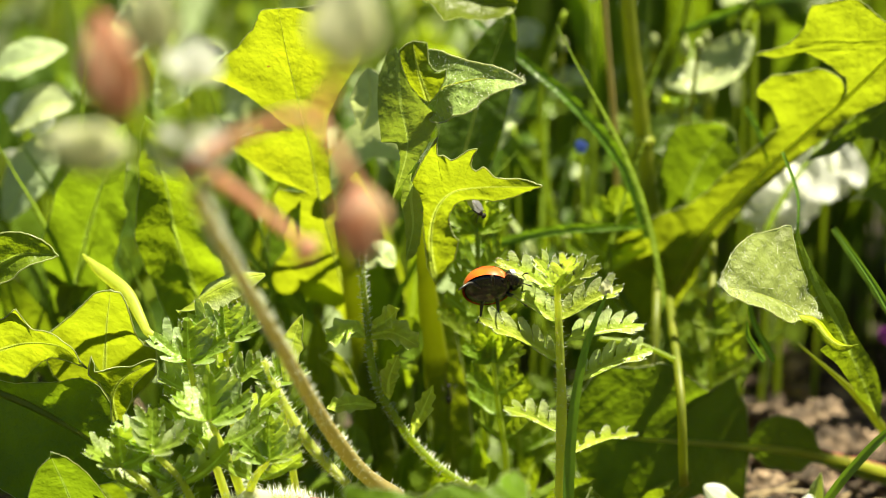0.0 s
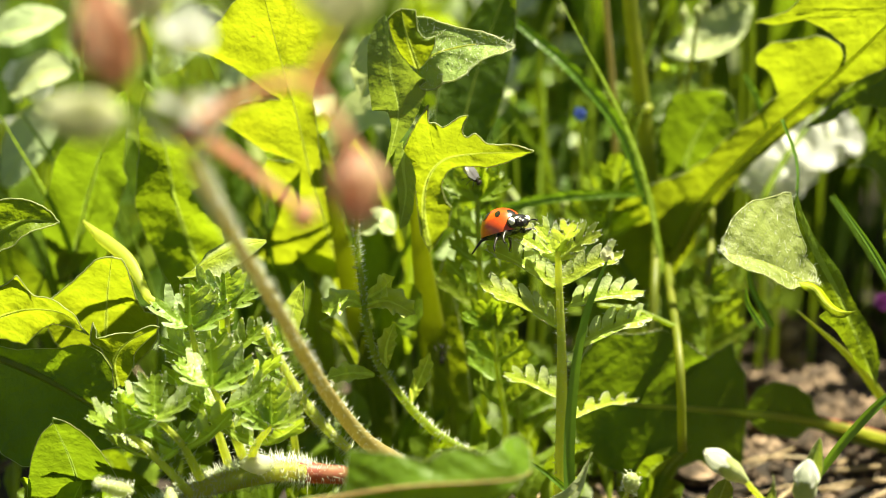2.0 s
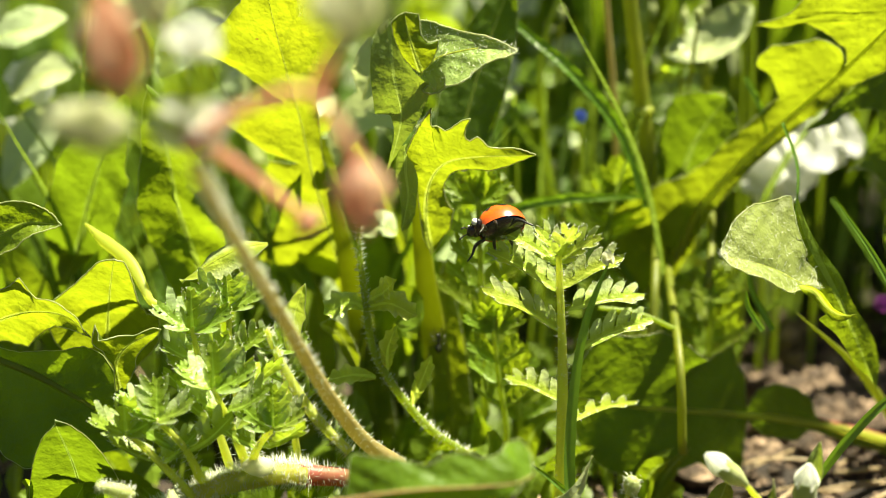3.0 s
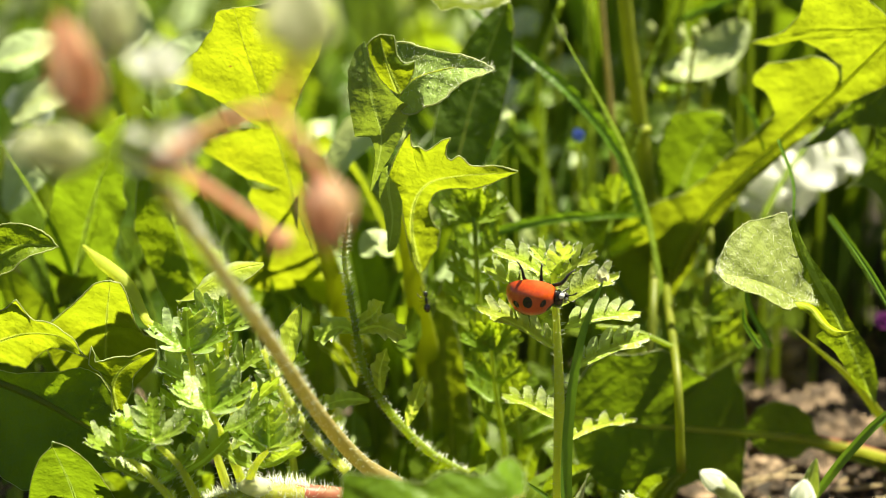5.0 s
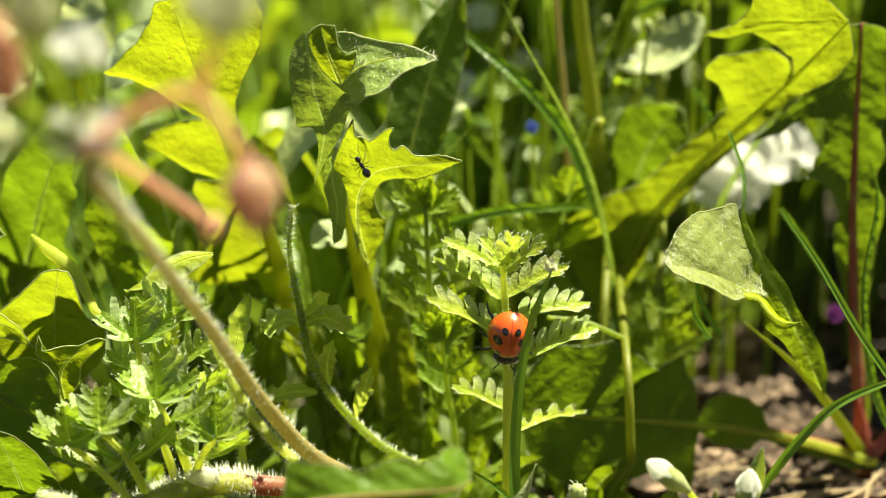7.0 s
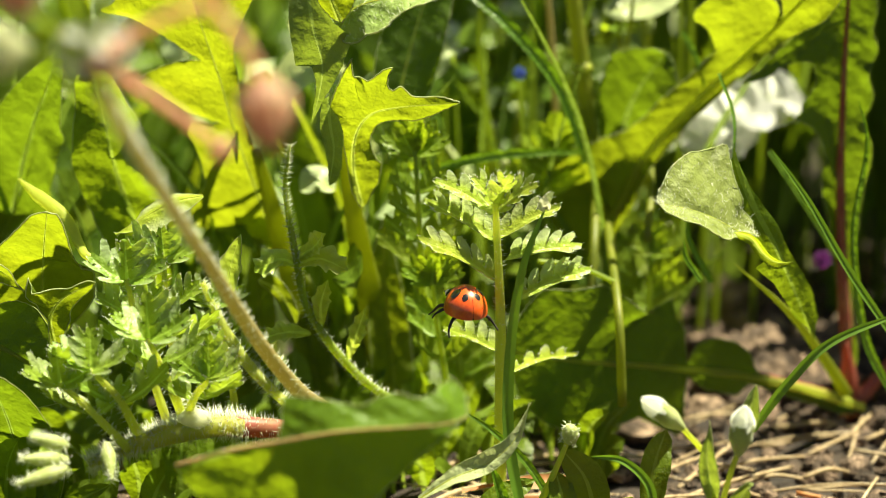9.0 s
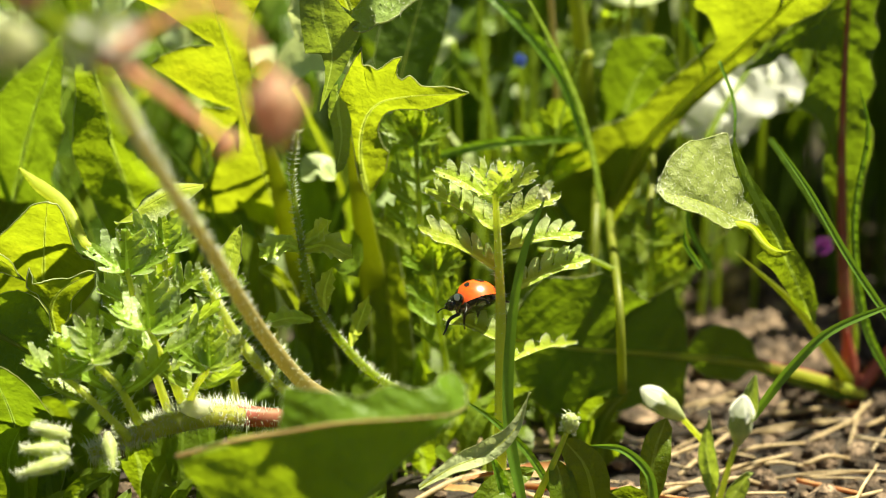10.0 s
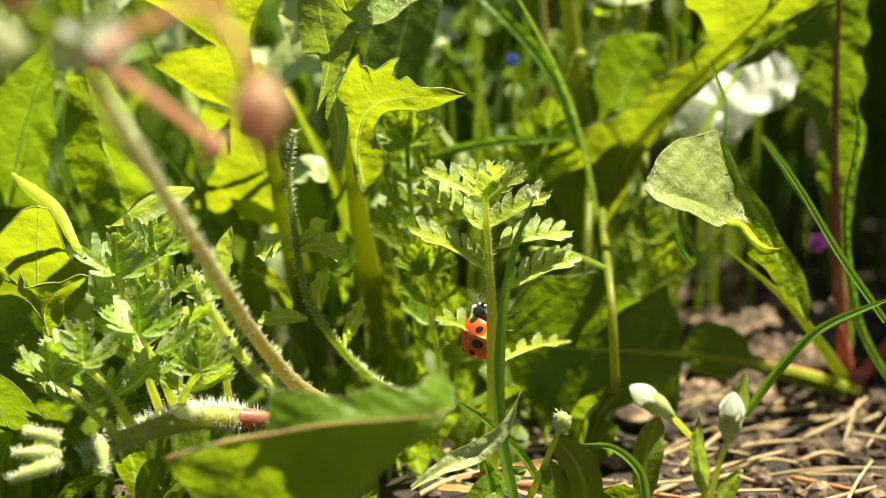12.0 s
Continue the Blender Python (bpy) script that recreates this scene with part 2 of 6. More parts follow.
# ---- mesh helpers ----
def curve_through(points, n):
    """Places and directions at n even steps on a smooth line through the points."""
    p = np.array(points, float)
    if len(p) == 2:
        p = np.array([p[0], (p[0] + p[1]) / 2, p[1]])
    p = np.vstack([2 * p[0] - p[1], p, 2 * p[-1] - p[-2]])
    fine = []
    for i in range(1, len(p) - 2):
        a, b, c, d = p[i - 1:i + 3]
        for k in np.linspace(0, 1, 24, endpoint=False):
            fine.append(0.5 * (2 * b + (c - a) * k + (2 * a - 5 * b + 4 * c - d) * k * k + (3 * b - a - 3 * c + d) * k ** 3))
    fine.append(p[-2])
    fine = np.array(fine)
    run = np.r_[0, np.cumsum(np.linalg.norm(np.diff(fine, axis=0), axis=1))]
    at = np.linspace(0, run[-1], n)
    c = np.stack([np.interp(at, run, fine[:, k]) for k in range(3)], 1)
    d = np.gradient(c, axis=0)
    return c, d / np.linalg.norm(d, axis=1)[:, None], run[-1]


def unit(v):
    return v / np.maximum(np.linalg.norm(v, axis=-1, keepdims=True), 1e-12)


class Shape:
    """Corners and faces that become one mesh."""

    def __init__(self):
        self.v, self.f, self.uv = [], [], []

    def add(self, verts, faces, uvs=None):
        base = len(self.v)
        self.v += [tuple(map(float, p)) for p in verts]
        self.f += [tuple(base + i for i in face) for face in faces]
        self.uv += [tuple(map(float, q)) for q in uvs] if uvs is not None else [(0.5, 0.5)] * len(verts)
        return self

    def grid(self, verts, rows, cols, uvs=None, close=False):
        faces = []
        for i in range(rows - 1):
            for j in range(cols if close else cols - 1):
                k = (j + 1) % cols
                faces.append((i * cols + j, i * cols + k, (i + 1) * cols + k, (i + 1) * cols + j))
        return self.add(verts, faces, uvs)

    def tube(self, points, radii, n=24, sides=8, flat=1.0):
        c, d, _ = curve_through(points, n)
        r = np.interp(np.linspace(0, 1, n), np.linspace(0, 1, len(radii)), radii)
        side = unit(np.cross(d, (0.13, -0.9, 0.31)))
        up = np.cross(side, d)
        ang = np.linspace(0, 2 * np.pi, sides, endpoint=False)
        v = c[:, None] + r[:, None, None] * (np.cos(ang)[None, :, None] * side[:, None] + flat * np.sin(ang)[None, :, None] * up[:, None])
        base = len(self.v)
        self.grid(v.reshape(-1, 3), n, sides, close=True)
        self.f += [tuple(range(base, base + sides))[::-1], tuple(range(base + (n - 1) * sides, base + n * sides))]
        return self

    def wire(self, line, r):
        d = unit(np.gradient(np.array(line), axis=0))
        side = unit(np.cross(d, (0.13, -0.9, 0.31)))
        up = np.cross(side, d)
        v = np.array(line)[:, None] + r * np.stack([side, up, -side, -up], 1)
        return self.grid(v.reshape(-1, 3), len(line), 4, close=True)

    def ball(self, centre, axes, rings=10, sides=14, bumps=0.0, seed=0):
        rng = np.random.RandomState(seed)
        th, ph = np.linspace(0.02, np.pi - 0.02, rings), np.linspace(0, 2 * np.pi, sides, endpoint=False)
        d = np.stack(np.broadcast_arrays(np.sin(th)[:, None] * np.cos(ph), np.sin(th)[:, None] * np.sin(ph), np.cos(th)[:, None]), -1).reshape(-1, 3)
        if bumps:
            d = d * (1 + bumps * rng.uniform(-1, 1, len(d)))[:, None]
        v = np.array(centre) + d @ np.array(axes)
        base = len(self.v)
        self.grid(v, rings, sides, close=True)
        self.f += [tuple(range(base, base + sides)), tuple(range(base + (rings - 1) * sides, base + rings * sides))[::-1]]
        return self

    def hairs(self, points, radius, count, length, thick=0.055 * MM, seed=0, lean=0.25):
        rng = np.random.RandomState(seed)
        c, d, _ = curve_through(points, 60)
        for _ in range(count):
            i = rng.randint(60)
            r = radius[0] + (radius[1] - radius[0]) * i / 59
            w = unit(np.cross(d[i], rng.normal(size=3)))
            way = unit(w + lean * rng.normal(size=3) + 0.2 * d[i])
            ln = length * rng.uniform(0.5, 1.2)
            a = c[i] + w * r * 0.9 + d[i] * rng.uniform(-1, 1) * 0.2 * MM
            self.spike(a, a + way * ln, thick)
        return self

    def spike(self, a, b, thick):
        d = unit(np.array(b) - a)
        s = unit(np.cross(d, (0.3, 0.5, 0.8)))
        q = np.cross(d, s)
        v = [np.array(a) + thick * (math.cos(k) * s + math.sin(k) * q) for k in (0, 2.1, 4.2)] + [np.array(b)]
        return self.add(v, [(0, 1, 3), (1, 2, 3), (2, 0, 3)])

    def mesh(self, name, origin=(0, 0, 0), smooth=True):
        me = bpy.data.meshes.new(name)
        me.from_pydata([tuple(np.subtract(p, origin)) for p in self.v], [], self.f)
        uv = me.uv_layers.new(name="leaf")
        loops = np.zeros(len(me.loops), np.int32)
        me.loops.foreach_get("vertex_index", loops)
        uv.data.foreach_set("uv", np.array(self.uv, np.float32)[loops].ravel())
        me.polygons.foreach_set("use_smooth", [smooth] * len(me.polygons))
        me.update()
        return me


def thing(name, base, label, category, group="", kind=""):
    ob = new(name)
    ob.location = base
    ob.empty_display_size = 0.002
    return tagged(ob, label, category, group, kind)


def spot(ob):
    return Vector(ob.location) + (spot(ob.parent) if ob.parent else Vector())


def part(name, shape, material, parent, label="", smooth=True):
    ob = new(name, shape.mesh(name, spot(parent), smooth))
    ob.data.materials.append(material)
    ob.parent = parent
    if name == "hairs":
        tagged(ob, kind="stuff")
    return tagged(ob, label) if label else ob


def solo(name, shape, material, base, label, category, group="", kind="", smooth=True):
    ob = new(name, shape.mesh(name, base, smooth))
    ob.data.materials.append(material)
    ob.location = base
    return tagged(ob, label, category, group, kind)


def envelope(s, peak=0.55, tip=0.8, foot=0.9):
    """A leaf's outline: 0 at both ends, 1 at its peak."""
    return np.where(s < peak, np.sin(np.clip(s / peak, 0, 1) * np.pi / 2) ** foot, np.cos(np.clip((s - peak) / (1 - peak), 0, 1) * np.pi / 2) ** tip)


def outline(width, lobes=(), peak=0.5, tip=0.8, foot=0.9, stalk=0.0, teeth=0.0, count=14):
    """The half width along a leaf: an envelope, lobes (where, half base, length, sharpness) and small teeth."""
    def w(s):
        k = np.clip((s - stalk) / (1 - stalk), 0, 1)
        out = width * envelope(k, peak, tip, foot) * (s > stalk) + 0.35 * MM * (1 - s)
        for where, half, length, sharp in lobes:
            out = out + length * np.clip(1 - np.abs(s - where) / half, 0, 1) ** sharp
        if teeth:
            saw = (k * count) % 1.0
            out = out + teeth * saw * (k > 0.05) * (k < 0.97)
        return out
    return w


def blade(shape, points, left, right, facing=(0, -1, 0.3), n=90, m=7, skew=(0.0, 0.0), fold=0.0, curl=0.0, wave=0.0, seed=0, twist=0.0, crinkle=0.0):
    """A thin leaf along a line: half widths to both sides, a V fold along the midrib, curled edges, waves."""
    rng = np.random.RandomState(seed)
    c, d, length = curve_through(points, n)
    s = np.linspace(0, 1, n)
    hint = np.array(facing, float)
    b = unit(np.cross(d, hint))
    nn = np.cross(b, d)
    if twist:
        a = twist * s[:, None]
        b, nn = b * np.cos(a) + nn * np.sin(a), nn * np.cos(a) - b * np.sin(a)
    u = np.linspace(-1, 1, 2 * m + 1)
    wl, wr = left(s), right(s)
    w = np.where(u[None] < 0, wl[:, None], wr[:, None])
    lat = u[None] * w
    lean = [q(s)[:, None] if callable(q) else q for q in skew]
    sk = np.where(u[None] < 0, lean[0], lean[1]) * np.abs(lat) * np.abs(u[None])
    bent = fold if isinstance(fold, tuple) else (fold, fold)
    fold = np.where(u[None] < 0, bent[0], bent[1])
    ph = rng.uniform(0, 6.28, 4)
    fl = fold * np.abs(lat) + curl * lat ** 2 / np.maximum(w, 1e-5) * np.abs(u[None])
    if wave:
        fl = fl + wave * u[None] ** 2 * (np.sin(s * 23 + ph[0])[:, None] * np.sin(u * 1.7 + ph[1])[None] + 0.6 * np.sin(s * 47 + ph[2])[:, None] * (0.5 + 0.5 * np.sign(u))[None])
        fl = fl + 0.35 * wave * np.sin(s[:, None] * 31 + u[None] * 4 + ph[3])
    if crinkle:
        run = s[:, None] * length
        q = [rng.uniform(0, 6.28) for _ in range(6)]
        bumps = sum(np.sin(run * kx + lat * ky + p) for kx, ky, p in ((1500, 900, q[0]), (900, -1700, q[1]), (2600, 1900, q[2]), (-2100, 3100, q[3]))) / 4
        fl = fl + crinkle * bumps * np.minimum(1, np.abs(lat) / (1.2 * MM)) + 2.2 * crinkle * np.sin(run * 420 + q[4]) * u[None] * np.abs(u[None])
    v = c[:, None] + b[:, None] * lat[..., None] + d[:, None] * sk[..., None] + nn[:, None] * fl[..., None]
    uv = np.stack(np.broadcast_arrays(lat / (4 * MM), s[:, None] + 0 * lat), -1)
    shape.edges = (v[:, 0], v[:, -1])
    return shape.grid(v.reshape(-1, 3), n, 2 * m + 1, uv.reshape(-1, 2))


def edge_line(rows, sub, rng, ragged):
    """A leaf's margin from its lobes (place on the midrib, reach and forward drift in mm), rounded a little."""
    p = np.array([(0, 0, 0), *rows, (1, 0, 0)], float)
    p = np.vstack([2 * p[0] - p[1], p, 2 * p[-1] - p[-2]])
    out = []
    for i in range(1, len(p) - 2):
        a, b, c, d = p[i - 1:i + 3]
        for k in np.linspace(0, 1, sub, endpoint=False):
            out.append(b + (c - b) * k + 0.22 * ((c - a) * k * (1 - k) ** 2 - (d - b) * k * k * (1 - k)))
    out = np.array(out + [p[-2]])
    out[:, 0] = np.clip(np.maximum.accumulate(out[:, 0]), 0, 1)
    out[1:-1, 1:] += ragged * rng.normal(size=(len(out) - 2, 2))
    return out


def lobed(shape, points, left, right, facing=(0, -1, 0.3), sub=6, m=8, fold=0.0, curl=0.0, wave=0.0, crinkle=0.0, ragged=0.03, seed=0):
    """A thin leaf of any outline: each half spans from the midrib to its margin."""
    rng = np.random.RandomState(seed)
    c, d, length = curve_through(points, 160)
    at = np.linspace(0, 1, 160)
    b = unit(np.cross(d, np.array(facing, float)))
    nn = np.cross(b, d)
    ph = rng.uniform(0, 6.28, 10)
    folds = fold if isinstance(fold, tuple) else (fold, fold)
    curls = curl if isinstance(curl, tuple) else (curl, curl)
    u = np.linspace(0, 1, m + 1)
    lines = []
    for sgn, rows, bent, roll in ((-1, left, folds[0], curls[0]), (1, right, folds[1], curls[1])):
        e = edge_line(rows, sub, rng, ragged)
        cs, ds, bs, ns = (np.stack([np.interp(e[:, 0], at, q[:, k]) for k in range(3)], 1) for q in (c, d, b, nn))
        lat = u[None] * e[:, 1:2] * MM
        along = u[None] ** 1.3 * e[:, 2:3] * MM
        run = e[:, :1] * length + along
        h = bent * np.abs(lat) + roll * np.abs(lat) * u[None] ** 3
        h = h + wave * u[None] ** 2 * (np.sin(run * 620 + ph[0]) + 0.6 * np.sin(run * 1300 + sgn * lat * 500 + ph[1]))
        soft = np.minimum(1, np.abs(lat) / (1.2 * MM))
        h = h + crinkle * soft * sum(np.sin(run * kx + sgn * lat * ky + p) for kx, ky, p in ((1500, 900, ph[2]), (900, -1700, ph[3]), (2600, 1900, ph[4]), (-2100, 3100, ph[5]))) / 4
        h = h + 1.6 * crinkle * soft * np.sin(run * 430 - np.abs(lat) * 260 + ph[6])
        v = cs[:, None] + bs[:, None] * (sgn * lat)[..., None] + ds[:, None] * along[..., None] + ns[:, None] * h[..., None]
        uv = np.stack([sgn * lat / (4 * MM), run / length], -1)
        order = slice(None) if sgn > 0 else slice(None, None, -1)
        shape.grid(v[:, order].reshape(-1, 3), len(e), m + 1, uv[:, order].reshape(-1, 2))
        lines.append(v[:, -1])
    shape.edges = tuple(lines)
    return shape


def leaf(name, points, left, right, material, label, category="leaf", rib=0.5 * MM, rib_material=None, rim=0.045 * MM, parent=None, group="", hairs=0, **how):
    """One leaf, a thing of its own: blade, raised midrib and lateral veins."""
    root = parent or thing(name, points[0], label, category, group)
    how.setdefault("crinkle", 0.22 * MM)
    sheet = (blade if callable(left) else lobed)(Shape(), points, left, right, **how)
    part("leaf_blade", sheet, material, root)
    if rim:
        edge = Shape()
        for line in sheet.edges:
            edge.wire(line, rim)
        part("leaf_rim", edge, RIM, root, "thin pale rim")
    facing = np.array(how.get("facing", (0, -1, 0.3)), float)
    if hairs:
        rng = np.random.RandomState(hairs)
        fuzz = Shape()
        for i in rng.randint(0, len(sheet.v), hairs):
            foot = np.array(sheet.v[i]) + 0.15 * MM * rng.normal(size=3)
            fuzz.spike(foot, foot + (0.7 * unit(facing) + 0.6 * rng.normal(size=3)) * 0.45 * MM, 0.035 * MM)
        part("hairs", fuzz, HAIR, root, "fine silver hairs")
    if rib:
        lifted = [np.array(p) + 0.1 * rib * unit(facing) for p in points]
        part("midrib", Shape().tube(lifted, (0.34 * rib, 0.28 * rib, 0.16 * rib, 0.06 * rib), 40, 6, 0.6), rib_material or RIB, root)
    return root


def grass(points, width, label, material=None, name="grass_blade", facing=(0.2, -1, 0.2), fold=0.35, group="grass blades", tip=0.7):
    root = thing(name, points[0], label, "grass", group)
    w = lambda s: width * (1 - s ** 3) ** tip * (0.8 + 0.2 * np.minimum(1, s * 6)) + 0.03 * MM
    part("blade", blade(Shape(), points, w, w, facing=facing, n=50, m=3, fold=fold), material or GRASS, root)
    return root


# ---- ground ----
def ground_height(x, y):
    return 1.6 * MM * (noise.noise((x * 60, y * 60, 0)) + 0.6 * noise.noise((x * 170, y * 170, 3)) + 0.35 * noise.noise((x * 420, y * 420, 9)))


def build_ground():
    s = Shape()
    xs = np.r_[-400, -40, -4, -0.8, -0.35, np.linspace(-0.2, 0.25, 150), 0.4, 0.9, 4, 40, 400]
    ys = np.r_[-400, -40, -4, -0.8, -0.3, np.linspace(-0.12, 0.4, 150), 0.6, 1.0, 4, 40, 400]
    v = [(x, y, ground_height(x, y) if abs(x) < 0.5 and -0.4 < y < 0.7 else 0) for y in ys for x in xs]
    s.grid(v, len(ys), len(xs))
    solo("ground", s, SOIL, (0, 0, 0), "brown crumbly garden soil in sun and shade", "ground", kind="structure")


build_ground()


# ---- dandelion leaves ----
def build_leaves():
    swaying = {}
    # margins: place along the midrib, reach and forward drift of each lobe and notch
    # upright toothed leaf with two long lobes to one side
    left = [(0.118, 0.7, 0.2), (0.345, 0.7, -1.7), (0.466, 1.7, -0.8), (0.495, 3.4, 0.5), (0.495, 5, 2), (0.562, 5.5, -0.2), (0.562, 6.7, 3), (0.562, 8, 6.3), (0.562, 8.4, 7.8), (0.569, 6.7, 5.4), (0.625, 6.2, 1.7), (0.625, 5.5, 2.5), (0.636, 5.7, 3), (0.636, 6.3, 4.8), (0.651, 6.5, 5.5), (0.655, 5.2, 3.9), (0.67, 3.7, 2.3), (0.682, 3, 2.2), (0.821, 3.3, -1.8), (0.831, 1.9, -1), (0.959, 1.4, -3.2), (0.959, 0.8, -0.7)]
    right = [(0.035, 1.3, 0), (0.126, 3, -0.2), (0.231, 3.9, -0.3), (0.296, 3, -0.3), (0.397, 2.3, -0.4), (0.543, 2.2, -0.6), (0.688, 2.1, -0.6), (0.794, 2.3, -0.2), (0.905, 1.6, -0.2)]
    root = swaying["lobed"] = thing("dandelion_leaf", (0.0022, 0.0440, 0.0019), "sunlit yellow-green dandelion leaf with jagged lobes and silver edges", "leaf")
    leaf("", [(-0.0013, 0.019, 0.0398), (-0.002, 0.015, 0.0463), (-0.0013, 0.012, 0.0512), (0.0009, 0.01, 0.0541), (0.0048, 0.008, 0.0551), (0.0087, 0.007, 0.0553), (0.0121, 0.006, 0.0556)], left, right, DANDELION, "", rib=0.22 * MM, rim=0.09 * MM, parent=root, facing=(0.1, -1, -0.3), fold=(0.1, -0.3), curl=(0.12, -0.1), wave=0.2 * MM, crinkle=0.26 * MM, seed=61)
    left = [(0.106, 1.8, -0.2), (0.226, 3.4, -0.3), (0.281, 5.3, -0.2), (0.332, 4.7, 0), (0.397, 3.8, 0), (0.598, 2, 0), (0.779, 1.1, 0), (0.905, 0.5, 0)]
    right = [(0.005, 1.8, -0.3), (0.06, 3.2, 0.2), (0.377, 4.5, 0), (0.508, 4.1, 0), (0.613, 3.2, 0), (0.755, 2.3, -0.2), (0.905, 1.4, -0.1)]
    tip = [(-0.0026, 0.004, 0.0656), (-0.0005, 0.003, 0.0682), (0.0033, 0.003, 0.0693), (0.0067, 0.003, 0.0695), (0.0097, 0.003, 0.069)]
    leaf("", tip, left, right, GREY_LEAF, "", hairs=700, rib=0.4 * MM, rim=0.11 * MM, parent=root, facing=(0.1, -0.9, 0.45), fold=(-0.1, 0.25), curl=(0.1, 0.2), wave=0.12 * MM, seed=62)
    left = [(0.126, 0.9, 0), (0.332, 1.5, 0), (0.578, 1.7, 0), (0.869, 1.8, 0), (0.965, 0.8, 0)]
    right = [(0.06, 1.3, 0), (0.211, 2.5, 0), (0.397, 3.3, 0), (0.447, 2, 0), (0.598, 1.5, 0), (0.935, 1.6, 0)]
    leaf("", [(-0.0021, 0.001, 0.0668), (-0.0031, 0, 0.0699), (-0.0037, 0, 0.0722), (-0.004, 0, 0.0743)], left, right, DANDELION, "", rib=0.3 * MM, rim=0.07 * MM, parent=root, facing=(0.1, -1, -0.3), fold=0.1, curl=-0.15, seed=65)
    left = [(0.065, 1.1, 0), (0.176, 0.9, 0), (0.317, 2.6, 0.1), (0.432, 4.1, 0.6), (0.482, 4, 0.7), (0.563, 2.8, 0.3), (0.673, 1.6, 0), (0.819, 0.6, 0)]
    right = [(0.045, 1.2, -0.1), (0.151, 2.4, 0), (0.332, 2.9, -0.2), (0.568, 3.3, -0.2), (0.593, 1.3, -0.1), (0.739, 0.5, 0.1), (0.884, 0.3, 0.1)]
    part("folded_lobe", lobed(Shape(), [(-0.006, 0.001, 0.0735), (-0.0055, 0.001, 0.0667), (-0.0047, 0.003, 0.0616), (-0.0055, 0.005, 0.0574), (-0.0068, 0.007, 0.0536)], left, right, facing=(0.1, -0.9, 0.45), fold=-0.12, curl=0.1, wave=0.1 * MM, crinkle=0.15 * MM, seed=4), FLAP_LEAF, root, "grey-green lobe folded over")
    left = [(0.064, -0.1, 0.2), (0.436, 1.1, -3), (0.555, 1.3, -2.4), (0.611, 1.1, -0.3), (0.711, 1.2, 0.9), (0.786, 0.9, 1.9)]
    right = [(0.055, 0.8, -0.1), (0.211, 1.2, -0.1), (0.382, 1.3, -0.2), (0.603, 1, 0), (0.829, 0.4, 0)]
    part("folded_lobe", lobed(Shape(), [(-0.0042, 0.006, 0.0573), (-0.0044, 0.007, 0.0538), (-0.0042, 0.009, 0.0497), (-0.0052, 0.011, 0.0447)], left, right, facing=(0.1, -0.9, 0.4), fold=-0.12, curl=0.1, wave=0.1 * MM, crinkle=0.15 * MM, seed=5), FLAP_LEAF, root, "grey-green lobe folded over")
    # the stalk's shade comes from its darker stem colour
    part("leaf_stalk", Shape().tube([(0.0021, 0.0420, 0.0008), (-0.0002, 0.0370, 0.0151), (-0.0018, 0.0300, 0.0292), (-0.0028, 0.0230, 0.0408), (-0.0035, 0.0160, 0.0493)], (2.4 * MM, 2.2 * MM, 1.9 * MM, 1.3 * MM, 0.5 * MM), 40, 12, 0.35), SHADE_STEM, root, "broad lower stalk")
    # spotted leaf behind the flower stalk
    left = [(0.009, 0.8, 1.7), (0.108, 1.1, 0.4), (0.131, 0.9, 3.1), (0.224, 2.1, -0.3), (0.248, 5.2, 0.2), (0.28, 9.3, -1.4), (0.281, 12.5, 0.2), (0.358, 10.1, -1.1), (0.435, 7, -2.9), (0.445, 6.6, 1.7), (0.525, 7.2, -0.8), (0.525, 5.7, 2), (0.539, 1.5, 0.8), (0.599, 5.9, -1.6), (0.623, 8.7, -0.8), (0.671, 11.9, -1.5), (0.695, 8.6, -0.9), (0.704, 5.2, -0.1), (0.704, 1.6, 0.4), (0.742, 3.1, -0.3), (0.798, 6.3, -1.6), (0.801, 10.4, 0.8), (0.865, 13.4, -3.1), (0.9, 10.4, -3.4), (0.93, 6.7, -2.6), (0.952, 4, -0.8), (0.956, 2.3, 2.4)]
    right = [(0.025, 1.6, 0.3), (0.111, 1.5, 0.2), (0.211, 1.2, 0.1), (0.302, 1.5, 0.4), (0.382, 1.4, 0.2), (0.467, 1.8, 0.5), (0.543, 1.9, 0.5), (0.618, 2.2, 0.3), (0.683, 2.5, 0.5), (0.734, 3.7, 0.7), (0.779, 6.2, 1.2), (0.824, 8.9, 1.7), (0.894, 10.3, 1.5), (0.965, 8.5, 1.5)]
    swaying["spotted"] = thing("dandelion_leaf", (-0.0080, 0.0540, -0.0008), "bright yellow-green dandelion leaf with brown specks and broad lobes", "leaf")
    leaf("", [(-0.0111, 0.044, 0.0174), (-0.013, 0.04, 0.0256), (-0.0145, 0.036, 0.0336), (-0.0163, 0.031, 0.043), (-0.0175, 0.027, 0.0503), (-0.0185, 0.022, 0.0589), (-0.0196, 0.018, 0.0655), (-0.0205, 0.014, 0.0717), (-0.0211, 0.01, 0.0777)], left, right, SPOTTED, "", rib=0.5 * MM, parent=swaying["spotted"], facing=(-0.1, -1, -0.4), fold=-0.1, curl=-0.1, wave=0.3 * MM, seed=5)
